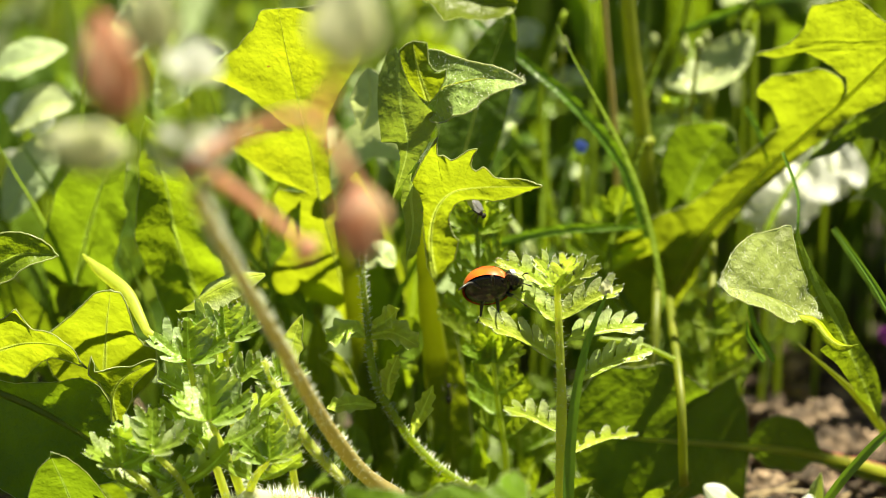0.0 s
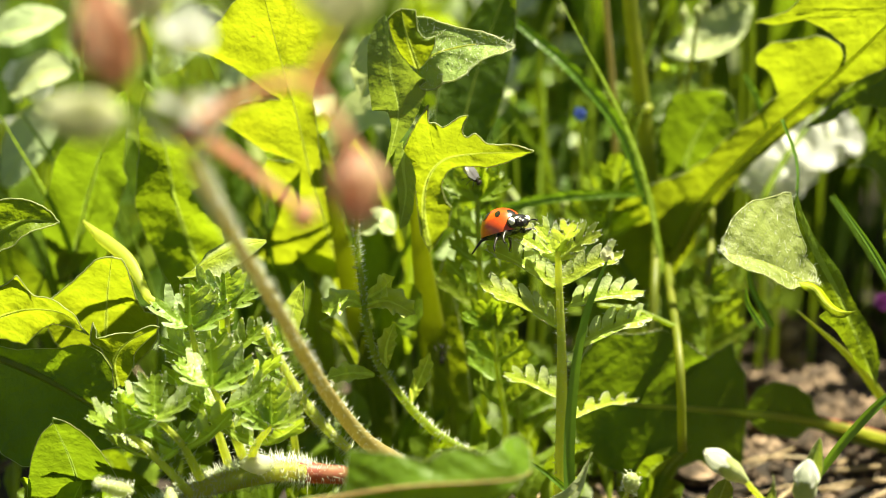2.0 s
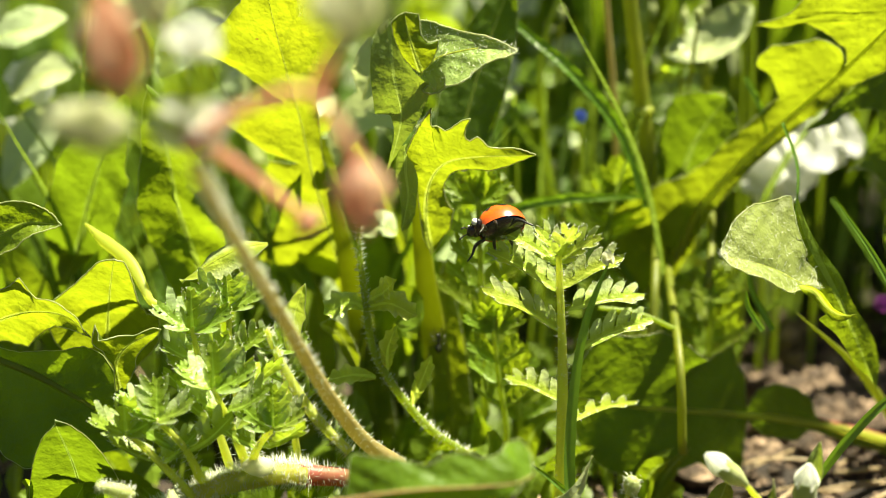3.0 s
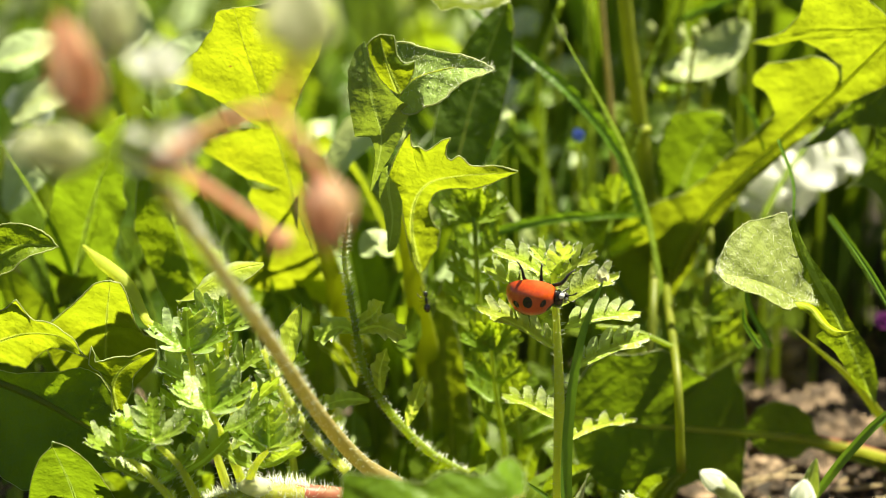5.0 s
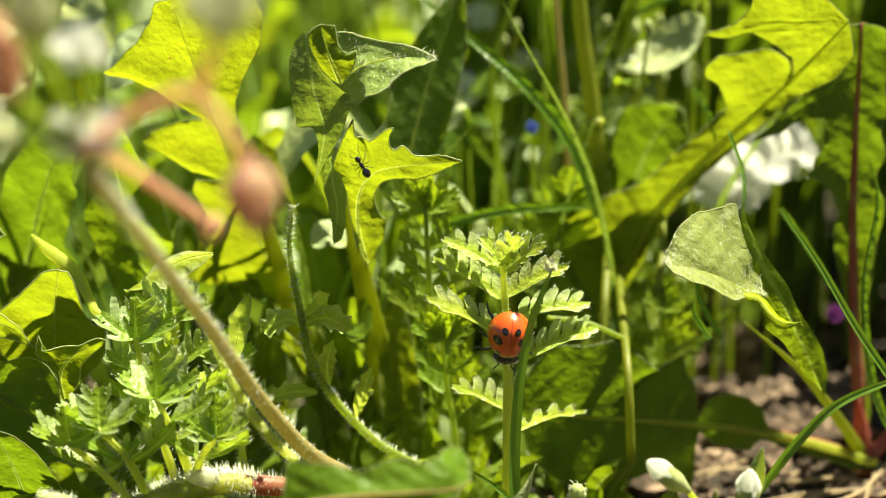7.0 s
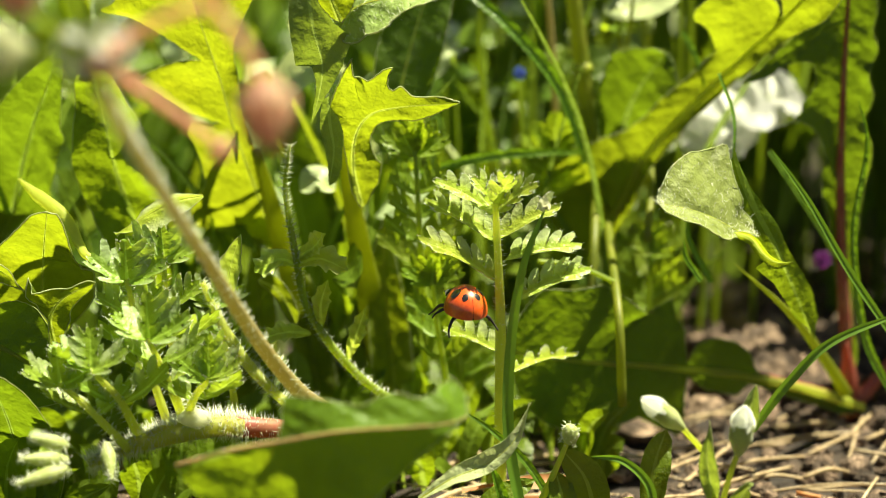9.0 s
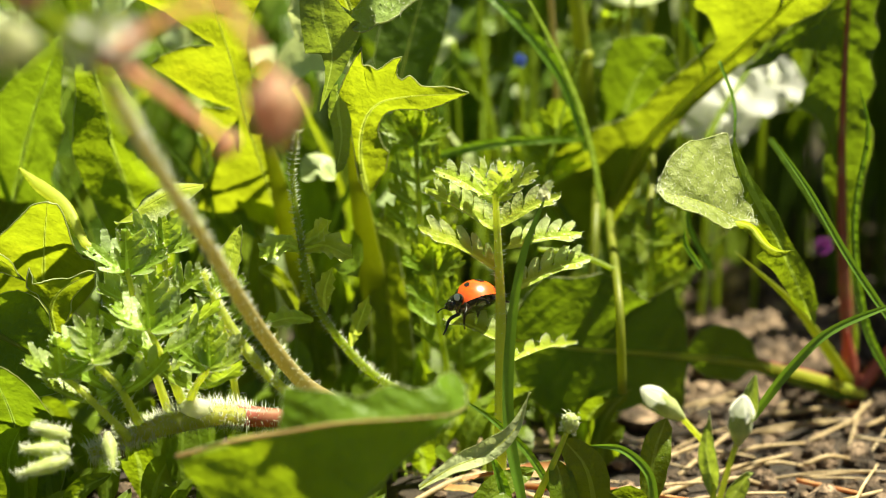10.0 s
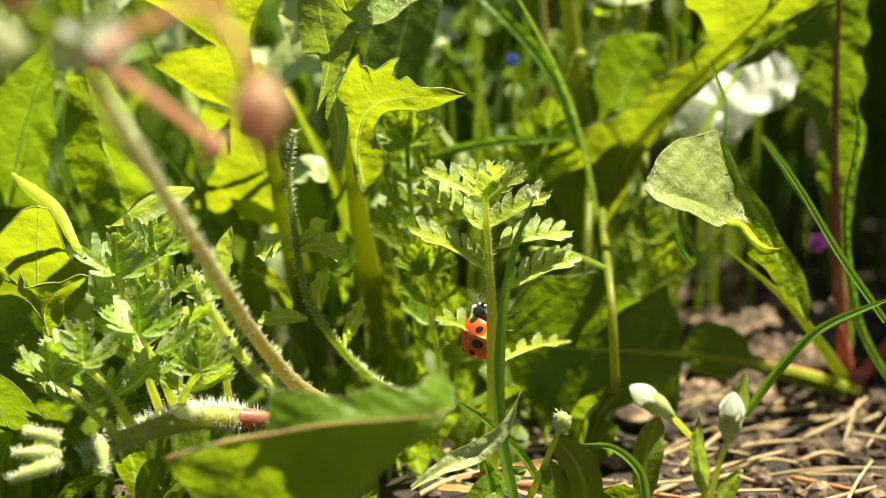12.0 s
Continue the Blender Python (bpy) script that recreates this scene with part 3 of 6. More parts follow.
    part("leaf_stalk", Shape().tube([(-0.0074, 0.0500, -0.0012), (-0.0104, 0.0440, 0.0129), (-0.0124, 0.0380, 0.0271), (-0.0137, 0.0310, 0.0390), (-0.0148, 0.0270, 0.0471)], (2.3 * MM, 2.2 * MM, 2.0 * MM, 1.5 * MM, 0.6 * MM), 40, 12, 0.35), SHADE_STEM, swaying["spotted"], "broad lower stalk")
    # large leaf rising to the upper right
    left = [(0.121, 1.9, -7.9), (0.17, 5.9, -9.4), (0.17, 9.1, -7.4), (0.17, 12.2, -4.8), (0.198, 14.3, -2.3), (0.198, 12.8, 2.1), (0.205, 10.1, 3.6), (0.273, 8.4, 0.5), (0.273, 6.3, 2.9), (0.321, 4.9, 0.8), (0.337, 4.4, 2.2), (0.456, 4, -3.5), (0.456, 4.1, -1.1), (0.544, 4, -3.9), (0.608, 3.8, -5.2), (0.678, 3.4, -6.7), (0.753, 3.7, -8.2), (0.753, 7.4, -5.6), (0.788, 9.8, -7.4), (0.788, 10.6, -5.6), (0.791, 10.4, -2.8), (0.791, 8.4, -1.2), (0.795, 6.4, 1.1), (0.795, 4.4, 2.4), (0.795, 2.7, 2.4), (0.795, 1.2, 1.1), (0.811, 0.3, -2.2), (0.923, 0.5, -6.9), (0.923, 2.3, -5), (0.973, 5, -7.5), (0.973, 7.8, -8), (0.973, 9.6, -8.5), (0.982, 11.4, -11.3), (0.986, 14.4, -13.2), (0.99, 11.8, -8.9), (0.99, 11.6, -6), (0.99, 12.9, -2.4), (0.99, 9.1, 2.4)]
    right = [(0.02, 1.6, -0.2), (0.151, 1.5, -0.1), (0.236, 1.4, -0.2), (0.312, 1.8, -0.1), (0.457, 1.4, -0.2), (0.583, 1.7, -0.2), (0.663, 1.8, -0.4), (0.714, 1.7, -0.4), (0.759, 2.3, -0.4), (0.829, 3, -0.7), (0.899, 3.8, -0.9), (0.96, 3.4, -0.5)]
    leaf("dandelion_leaf", [(0.0321, 0.05, 0.0261), (0.0362, 0.047, 0.0341), (0.0385, 0.044, 0.041), (0.043, 0.042, 0.0474), (0.0482, 0.04, 0.0533), (0.0523, 0.037, 0.0583), (0.0552, 0.034, 0.062), (0.0586, 0.029, 0.0673), (0.0619, 0.025, 0.0723)], left, right, DANDELION, "large backlit dandelion leaf with a pale midrib and torn lobes", rib=2.4 * MM, rib_material=RIB, rim=0.07 * MM,
         facing=(-0.1, -1, -0.12), fold=(0.16, 0.25), curl=(-0.05, 0.2), wave=0.25 * MM, crinkle=0.25 * MM, seed=7)
    # tall leaf with a red midrib, standing at the soil patch
    left = [(0.205, 0.7, -3.3), (0.227, 1, 6.3), (0.355, 1.4, 1.6), (0.441, 1.7, 0), (0.538, 2.6, -2.3), (0.553, 3.1, 0.2), (0.684, 2.6, -5.7), (0.684, 3.4, -2.7), (0.704, 4.9, -2.2), (0.729, 7.3, -2.8), (0.731, 9.5, -3.2), (0.731, 6.8, -1.7), (0.763, 6.3, -2.5), (0.763, 4.6, -0.1), (0.856, 4.9, -3.7), (0.883, 6.4, -4.9), (0.883, 10, -5.5), (0.883, 12.3, -6.7), (0.883, 16.4, -7.2), (0.883, 13.6, -5.6), (0.936, 11.1, -6.9), (0.936, 7.9, -3.8), (0.937, 6.5, -0.6), (0.99, 5, 0.2)]
    right = [(0.156, 1.5, -0.1), (0.352, 1.6, -0.4), (0.477, 2.8, -0.5), (0.548, 3.9, -0.3), (0.623, 4.4, -0.4), (0.673, 3.3, -0.3), (0.734, 4.5, -0.4), (0.779, 3.4, -0.2), (0.829, 4.6, -0.5), (0.874, 3.8, -0.3), (0.92, 4.4, -0.2), (0.99, 3.4, -0.3)]
    leaf("dandelion_leaf", [(0.0724, 0.042, 0.0005), (0.071, 0.0415, 0.0117), (0.0693, 0.041, 0.0253), (0.068, 0.04, 0.0386), (0.0674, 0.039, 0.0472), (0.067, 0.038, 0.0557), (0.0667, 0.037, 0.0639), (0.0665, 0.036, 0.0712)], left, right, DEEP_SHADE_LEAF, "tall green dandelion leaf with a dark red midrib", rib=3.6 * MM, rib_material=RED_STEM,
         facing=(0.1, -1, 0.05), fold=0.15, curl=0.1, wave=0.25 * MM, seed=9)
    # broad leaf lying low, its shade put into a darker green
    left = [(0.055, 2, -0.2), (0.211, 1.9, -0.4), (0.337, 1.2, -0.3), (0.372, 3, -0.5), (0.452, 3, -0.4), (0.513, 0.9, -0.2), (0.513, 5.3, -1), (0.528, 10.2, -1.8), (0.643, 8, -1.7), (0.724, 9.5, -1.9), (0.814, 10.7, -2), (0.889, 9.6, -1.2), (0.96, 6.4, -0.7)]
    right = [(0.106, -0.1, -2.3), (0.194, 0.1, 1.2), (0.407, 1, -5), (0.42, 3.5, -4.1), (0.42, 5, -1.3), (0.473, 5.1, -0.6), (0.516, 3.9, -0.7), (0.516, 1, 0.1), (0.661, 5.9, -6.6), (0.667, 8.2, -5), (0.761, 10.5, -9.3), (0.761, 9.3, -7.9), (0.918, 9, -13.7), (0.928, 10.9, -10.2), (0.981, 11.8, -9.4), (0.981, 10.5, -5.5), (0.987, 9.8, -1.7), (0.987, 6.9, 0.1), (0.987, 3.4, 1.1)]
    leaf("dandelion_leaf", [(0.0725, 0.036, 0.0048), (0.0652, 0.035, 0.0077), (0.0544, 0.033, 0.0109), (0.0429, 0.03, 0.0132), (0.0342, 0.027, 0.0149), (0.0257, 0.024, 0.0165), (0.0175, 0.022, 0.0185)], left, right, DEEP_SHADE_LEAF, "broad shaded dandelion leaf with a pale level midrib", rib=2.2 * MM, rib_material=RIB,
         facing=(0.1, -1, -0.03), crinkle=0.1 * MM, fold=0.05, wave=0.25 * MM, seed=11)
    # folded downy leaf
    left = [(0.13, 0.6, 0.2), (0.25, 1.5, 0.6), (0.32, 2.6, 1), (0.55, 3.1, 1.1), (0.74, 2.6, 0.8), (0.91, 1.6, 0.4)]
    right = [(0.09, 2.6, -1.7), (0.37, 5.6, -2.2), (0.48, 8, -3.2), (0.58, 11.4, -4.4), (0.68, 9.9, -3.3), (0.8, 8.2, -1.8), (0.9, 6, -1.1), (0.95, 4.4, -0.8), (0.98, 2.2, -0.4)]
    root = leaf("folded_leaf", [(0.0474, 0.004, 0.0392), (0.0444, 0.002, 0.0403), (0.0412, 0.0005, 0.0422), (0.0376, -0.001, 0.0437), (0.0336, -0.002, 0.0447)], left, right, GREY_LEAF, "folded downy grey-green leaf with a turned-up bright edge", rib=0.25 * MM, rim=0.09 * MM,
                facing=(-0.1, -0.85, 0.6), m=12, fold=(0.5, -0.12), curl=(0.1, 0.0), wave=0.14 * MM, crinkle=0.25 * MM, hairs=900, seed=13)
    left = [(0.06, 0, -0.2), (0.18, 0.8, 0.1), (0.33, 1.7, 0.2), (0.49, 1.6, 0.5), (0.6, 2.2, 1.2), (0.71, 2.5, 1.5), (0.88, 2, 1.2)]
    right = [(0.06, 0.8, -0.3), (0.16, 1, -0.2), (0.32, 1.7, -0.5), (0.47, 1.8, -0.8), (0.49, 3.7, -1.5), (0.6, 2.4, -1.2), (0.71, 1.8, -0.8), (0.83, 1.5, -0.7), (0.91, 0.1, 0.1)]
    part("hanging_side", lobed(Shape(), [(0.0446, 0.006, 0.0502), (0.0469, 0.006, 0.0437), (0.0511, 0.008, 0.0365), (0.0547, 0.012, 0.03), (0.0595, 0.018, 0.0209)], left, right, facing=(0.25, -1, 0.15), fold=-0.1, wave=0.06 * MM, crinkle=0.05 * MM, seed=14), GREEN_LEAF, root, "shaded green side with brown specks")
    left = [(0.08, 1.1, 0.3), (0.18, 0.8, -0.2), (0.47, 0.7, -0.4), (0.74, 0.7, -0.7)]
    right = [(0.09, 0.8, -0.2), (0.22, 0.6, 0.2), (0.44, 0.7, 0.2), (0.7, 0.8, 0.9)]
    part("turned_edge", lobed(Shape(), [(0.0438, 0, 0.0404), (0.0456, -0.001, 0.0399), (0.0477, 0, 0.0375), (0.05, 0.002, 0.036), (0.0526, 0.004, 0.0356)], left, right, facing=(0, -0.8, -0.5), fold=0.3, curl=0.2, seed=15), DANDELION, root, "bright turned-up edge")
    # foreground leaf folded along a reddish ridge
    left = [(0.09, 0.2, 0), (0.216, 0.3, 0), (0.367, 0.4, 0), (0.402, 4.4, 0), (0.503, 3.7, -0.1), (0.628, 2.4, 0.1), (0.704, 3.2, -0.1), (0.759, 3.6, -0.1), (0.809, 2.9, 0), (0.849, 2.9, -0.1), (0.97, 4.1, -0.2), (1, 3.9, 0.9), (1, 2.2, 1.5), (1, 0.7, 0.6)]
    right = [(0.01, 1.2, 0.1), (0.03, 3.7, 0), (0.111, 7.3, -0.4), (0.261, 10, -0.4), (0.467, 10.4, -0.3), (0.623, 8.2, 0), (0.739, 5.3, 0), (0.804, 3.5, 0), (0.879, 1.6, 0), (0.95, 0.5, 0)]
    leaf("leaf", [(-0.0219, -0.037, 0.0242), (-0.0157, -0.039, 0.0266), (-0.0109, -0.04, 0.0278), (-0.0045, -0.041, 0.0292), (0.0019, -0.041, 0.0296), (0.0065, -0.04, 0.0296), (0.0085, -0.038, 0.0297)], left, right, GREEN_LEAF, "soft green leaf folded along a pale ridge, close to the ground", rib=0.6 * MM, rib_material=RIDGE,
         facing=(0.05, -0.9, 0.3), m=10, fold=(-0.25, -0.28), curl=0.0, wave=0.2 * MM, seed=15)
    # narrow pale leaf beside the grass blade
    pts = [(0.0040, -0.0120, 0.0101), (0.0080, -0.0130, 0.0131), (0.0121, -0.0130, 0.0149), (0.0154, -0.0130, 0.0178), (0.0174, -0.0120, 0.0223)]
    w = outline(1.05 * MM, peak=0.4, tip=0.9)
    leaf("small_leaf", pts, w, w, PALE_LEAF, "narrow pale green leaf bending upwards to a point", rib=0.25 * MM, facing=(-0.2, -0.7, 0.7), n=50, m=5, fold=0.35, seed=17)
    # plain leaf behind the lobed leaf
    w = outline(4.4 * MM, peak=0.5, tip=0.6)
    leaf("leaf", [(0.0001, 0.0340, 0.0433), (0.0022, 0.0360, 0.0529), (0.0050, 0.0380, 0.0632), (0.0094, 0.0400, 0.0752)], w, w, DEEP_SHADE_LEAF, "smooth shaded green leaf", rib=0.5 * MM, n=50, m=6, fold=0.1, seed=19)
    # blunt leaf in the middle distance
    w = outline(5.0 * MM, [(0.75, 0.2, 1.5 * MM, 1)], peak=0.6, tip=0.5, teeth=0.4 * MM, count=10)
    leaf("leaf", [(0.0361, 0.0520, 0.0397), (0.0369, 0.0500, 0.0462), (0.0386, 0.0480, 0.0518), (0.0423, 0.0460, 0.0577)], w, w, DEEP_SHADE_LEAF, "blunt toothed green leaf in half shade", rib=0.4 * MM, n=60, m=6, fold=0.15, facing=(-0.3, -1, 0.1), seed=21)
    # curled leaf at the top
    w = outline(4.6 * MM, [(0.5, 0.1, 2 * MM, 1)], peak=0.5, tip=0.6, teeth=0.4 * MM, count=9)
    leaf("dandelion_leaf", [(-0.0069, 0.032, 0.0819), (-0.0015, 0.032, 0.0792), (0.0041, 0.032, 0.0769), (0.0099, 0.032, 0.0767)], w, w, DANDELION, "curled dandelion leaf tip with a silver rim", rib=0.5 * MM, facing=(0, -1, 0.7), n=60, m=6, fold=0.3, curl=0.3, seed=23)
    # leaves of the left side
    w = outline(4.6 * MM, [(0.62, 0.2, 0.8 * MM, 1)], peak=0.5, tip=0.7, teeth=0.2 * MM, count=9)
    leaf("leaf", [(-0.0322, 0.0340, 0.0195), (-0.0346, 0.0300, 0.0326), (-0.0372, 0.0260, 0.0441), (-0.0382, 0.0220, 0.0543), (-0.0398, 0.0180, 0.0625)], w, w, GREEN_LEAF, "long upright green leaf, sunlit from behind", rib=0.5 * MM, n=60, m=6, fold=0.25, curl=0.1, wave=0.6 * MM, crinkle=0.35 * MM, facing=(0.1, -1, 0.25), seed=25)
    w = outline(5.6 * MM, peak=0.5, tip=0.9)
    leaf("leaf", [(-0.0574, 0.0440, 0.0254), (-0.0538, 0.0380, 0.0373), (-0.0496, 0.0320, 0.0486), (-0.0432, 0.0240, 0.0614)], w, w, DEEP_SHADE_LEAF, "pointed green leaf with a pale middle", rib=0.8 * MM, n=60, m=6, fold=0.3, wave=0.5 * MM, facing=(-0.1, -1, 0.2), seed=27)
    left = [(0.13, 2.6, -0.9), (0.33, 5.4, -1.6), (0.52, 7.2, -2), (0.64, 8.1, -2.9), (0.72, 6.2, -2.6), (0.89, 3.5, -1.7), (0.97, 1.8, -0.8)]
    right = [(0.18, 3.4, 0.7), (0.31, 5.7, 1.2), (0.45, 7.2, 1.4), (0.62, 6.7, 1.7), (0.62, 5.2, 1), (0.75, 3.9, 1.1), (0.9, 2.5, 0.8), (0.98, 1.1, 0.3)]
    leaf("leaf", [(-0.0468, 0.02, 0.0192), (-0.0456, 0.014, 0.0291), (-0.0438, 0.008, 0.037), (-0.0417, 0.001, 0.0432)], left, right, DANDELION, "round-ended bright leaf with a turned edge", facing=(0, -1, -0.1), rib=0.5 * MM, rim=0.1 * MM, fold=0.05, curl=0.2, wave=0.12 * MM, seed=29)
    left = [(0.221, 5.5, 3.9), (0.397, 4.7, 3.4), (0.482, 4.6, 3), (0.553, 5.6, 3.4), (0.578, 3.7, 2.3), (0.663, 2.4, 1.3), (0.759, 2.4, 1.1), (0.834, 1.8, 0.7), (0.884, 1.2, 0.2), (0.94, 0.1, 0.1)]
    right = [(0.005, 3.6, -3.7), (0.216, 3.7, -3), (0.442, 5.7, -4.3), (0.608, 4.3, -2.6), (0.744, 2.8, -1.4), (0.89, 1.3, -0.5), (0.95, 0.6, -0.1)]
    leaf("leaf", [(-0.0631, 0.012, 0.0309), (-0.0562, 0.006, 0.0345), (-0.0518, 0.003, 0.0359), (-0.0478, 0.001, 0.0358), (-0.0449, 0, 0.0334)], left, right, DANDELION, "crinkled yellow-green leaf with a ragged tip", facing=(0, -1, -0.3), rib=0.4 * MM, rim=0.08 * MM, fold=(0.1, -0.3), curl=0.1, wave=0.15 * MM, crinkle=0.3 * MM, seed=31)
    left = [(0.08, 1.4, -0.1), (0.23, 2, 0), (0.35, 3.5, -0.1), (0.43, 4.7, 0.1), (0.51, 6.4, 0.1), (0.61, 6.5, 0.1), (0.72, 5.1, 0.1), (0.89, 2.6, 0.1)]
    right = [(0.1, 5.3, -0.2), (0.33, 10.3, -0.4), (0.57, 11.1, -0.3), (0.71, 9, 0.3), (0.85, 4.7, 0.2), (0.98, 2.1, 0.1)]
    leaf("leaf", [(-0.0597, 0.002, 0.0311), (-0.0524, 0.001, 0.0283), (-0.046, 0, 0.0249), (-0.0395, 0.001, 0.0203)], left, right, DEEP_SHADE_LEAF, "broad dark green leaf in shade", facing=(0, -1, 0.08), rib=1.6 * MM, rib_material=SHADE_STEM, fold=0.1, wave=0.25 * MM, seed=33)
    left = [(0.24, 3.3, -0.8), (0.52, 3.6, -0.9), (0.68, 2.7, -0.3), (0.82, 1.8, -0.1), (0.92, 1, 0)]
    right = [(0.05, 2.4, 0.5), (0.3, 2.7, 0.5), (0.53, 3, 0.7), (0.86, 1.1, 0.1)]
    leaf("leaf", [(-0.0615, 0.006, 0.0435), (-0.0568, 0.005, 0.0455), (-0.0529, 0.004, 0.0472), (-0.0487, 0.004, 0.047)], left, right, GREEN_LEAF, "pointed green leaf with light veins", facing=(0, -0.9, 0.5), rib=0.35 * MM, rim=0.09 * MM, fold=0.25, curl=0.1, seed=35)
    left = [(0.129, 0.5, -1.3), (0.304, 0.1, 0), (0.42, 1.9, 0.2), (0.42, 3.7, 0.6), (0.42, 4.4, 2.9), (0.515, 3.3, -0.6), (0.64, 2.1, -1.2), (0.759, 0.7, -0.8), (0.964, 0.6, -0.6)]
    right = [(0.015, 0.9, 0.1), (0.286, 2.5, 0.2), (0.693, 1.6, -0.2), (0.894, 1, -0.1)]
    leaf("small_leaf", [(-0.0415, 0, 0.0264), (-0.0416, -0.001, 0.0302), (-0.0399, -0.001, 0.0327), (-0.0358, -0.001, 0.0348)], left, right, DANDELION, "small crinkled leaf with a bright rim", rib=0.3 * MM, rim=0.08 * MM, facing=(0, -0.9, -0.2), fold=(0.15, -0.25), wave=0.12 * MM, seed=37)
    w = outline(6.0 * MM, peak=0.5, tip=0.6)
    leaf("leaf", [(-0.0474, 0.0080, -0.0017), (-0.0471, 0.0020, 0.0079), (-0.0466, -0.0040, 0.0170), (-0.0475, -0.0100, 0.0256)], w, w, DEEP_SHADE_LEAF, "green leaf low among the stems", rib=0.4 * MM, n=50, m=6, fold=0.2, seed=39)
    # bright scrap of leaf between the stems
    leaf("small_leaf", [(-0.0174, 0.02, 0.0296), (-0.0146, 0.02, 0.0278), (-0.0122, 0.02, 0.0232)], [(0.156, 1.6, 0), (0.477, 1.3, -0.1), (0.839, 1.1, -0.1)], [(0.106, 0.7, 0), (0.487, 1, 0.1), (0.884, 0.8, 0.1)], DANDELION, "small bright yellow-green leaf lit from behind", rib=0.2 * MM, facing=(0.1, -1, -0.4), fold=0.1, seed=71)
    # broad olive leaf bases standing close together
    for k, line in enumerate(([(-0.0203, 0.034, -0.0005), (-0.0196, 0.036, 0.0104), (-0.0187, 0.037, 0.0225), (-0.019, 0.037, 0.0312)], [(-0.0084, 0.036, -0.0022), (-0.0102, 0.038, 0.0079), (-0.0115, 0.039, 0.0184), (-0.0116, 0.039, 0.0254)], [(0.0021, 0.03, 0.0011), (0.001, 0.032, 0.0136), (-0.0002, 0.033, 0.0271), (0.0001, 0.033, 0.0356)])):
        w = outline(2.8 * MM, peak=0.45, tip=0.7, foot=0.25)
        leaf("leaf", line, w, w, DANDELION, "broad olive leaf base lit from behind", rib=0.8 * MM, rib_material=SHADE_STEM, n=50, m=6, fold=0.2, facing=(0.1, -1, -0.3), group="leaf bases", seed=72 + k)
    # pale rolled leaf base behind the round-ended leaf
    root = thing("rolled_leaf", (-0.0328, 0.004, 0.0321), "pale rolled leaf base shining in the sun", "leaf")
    part("roll", Shape().tube([(-0.0328, 0.004, 0.0321), (-0.0355, 0.004, 0.0357), (-0.0377, 0.004, 0.037), (-0.0388, 0.006, 0.0379), (-0.0414, 0.01, 0.0407), (-0.0458, 0.014, 0.043), (-0.0483, 0.016, 0.0446)], (0.2 * MM, 0.45 * MM, 0.55 * MM, 0.75 * MM, 0.9 * MM, 0.85 * MM, 0.15 * MM), 48, 10, 0.6), PALE_STEM, root)
    # leaves further back, the sun's shine painted as a pale colour
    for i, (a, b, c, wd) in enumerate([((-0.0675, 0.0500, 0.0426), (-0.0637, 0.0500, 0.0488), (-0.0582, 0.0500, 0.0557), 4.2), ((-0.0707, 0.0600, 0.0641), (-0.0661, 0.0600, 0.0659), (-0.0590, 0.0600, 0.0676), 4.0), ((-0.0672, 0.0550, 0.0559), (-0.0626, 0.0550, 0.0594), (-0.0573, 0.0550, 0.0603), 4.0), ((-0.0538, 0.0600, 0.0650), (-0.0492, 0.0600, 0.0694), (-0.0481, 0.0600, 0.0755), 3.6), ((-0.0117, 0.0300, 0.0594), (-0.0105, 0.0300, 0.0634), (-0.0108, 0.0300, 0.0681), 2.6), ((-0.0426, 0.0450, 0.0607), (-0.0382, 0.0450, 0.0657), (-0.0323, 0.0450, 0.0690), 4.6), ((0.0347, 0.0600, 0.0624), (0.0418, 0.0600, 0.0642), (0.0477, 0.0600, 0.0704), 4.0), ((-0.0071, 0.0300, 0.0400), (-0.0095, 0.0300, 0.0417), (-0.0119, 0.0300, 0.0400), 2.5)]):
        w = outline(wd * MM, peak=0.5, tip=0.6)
        leaf("pale_leaf", [a, b, c], w, w, PALE_LEAF, "pale leaf with the sun's shine put into its colour", rib=0.3 * MM, n=40, m=5, fold=0.2, group="pale leaves", facing=(0.1, -0.6, 0.8), seed=41 + i)
    return swaying


# ---- finely cut leaves ----
def fingers(width, teeth, rng, full=True):
    """The margin of a cut leaflet: blunt forward-pointing fingers with narrow notches between them."""
    w, rows = width / MM, []
    for k in range(teeth):
        s0, step = 0.1 + 0.8 * k / teeth, 0.8 / teeth
        amp = (0.7 + 0.5 * math.sin(3.0 * (k + 0.7) / teeth)) * rng.uniform(0.85, 1.15) * (1 if full else 0.55)
        lean = rng.uniform(0.65, 0.9)
        rows += [(s0, 0.3 * w, 0), (s0 + 0.08 * step, 0.6 * amp * w, 0.1 * lean * w), (s0 + 0.2 * step, 0.9 * amp * w, 0.5 * lean * w), (s0 + 0.32 * step, 1.0 * amp * w, 0.8 * lean * w),
                 (s0 + 0.44 * step, 0.9 * amp * w, 0.95 * lean * w), (s0 + 0.54 * step, 0.6 * amp * w, 0.62 * lean * w), (s0 + 0.66 * step, 0.3 * w, 0.12 * lean * w)]
    return rows + [(0.93, 0.24 * w, 0.1 * w), (0.98, 0.18 * w, 0.2 * w)]


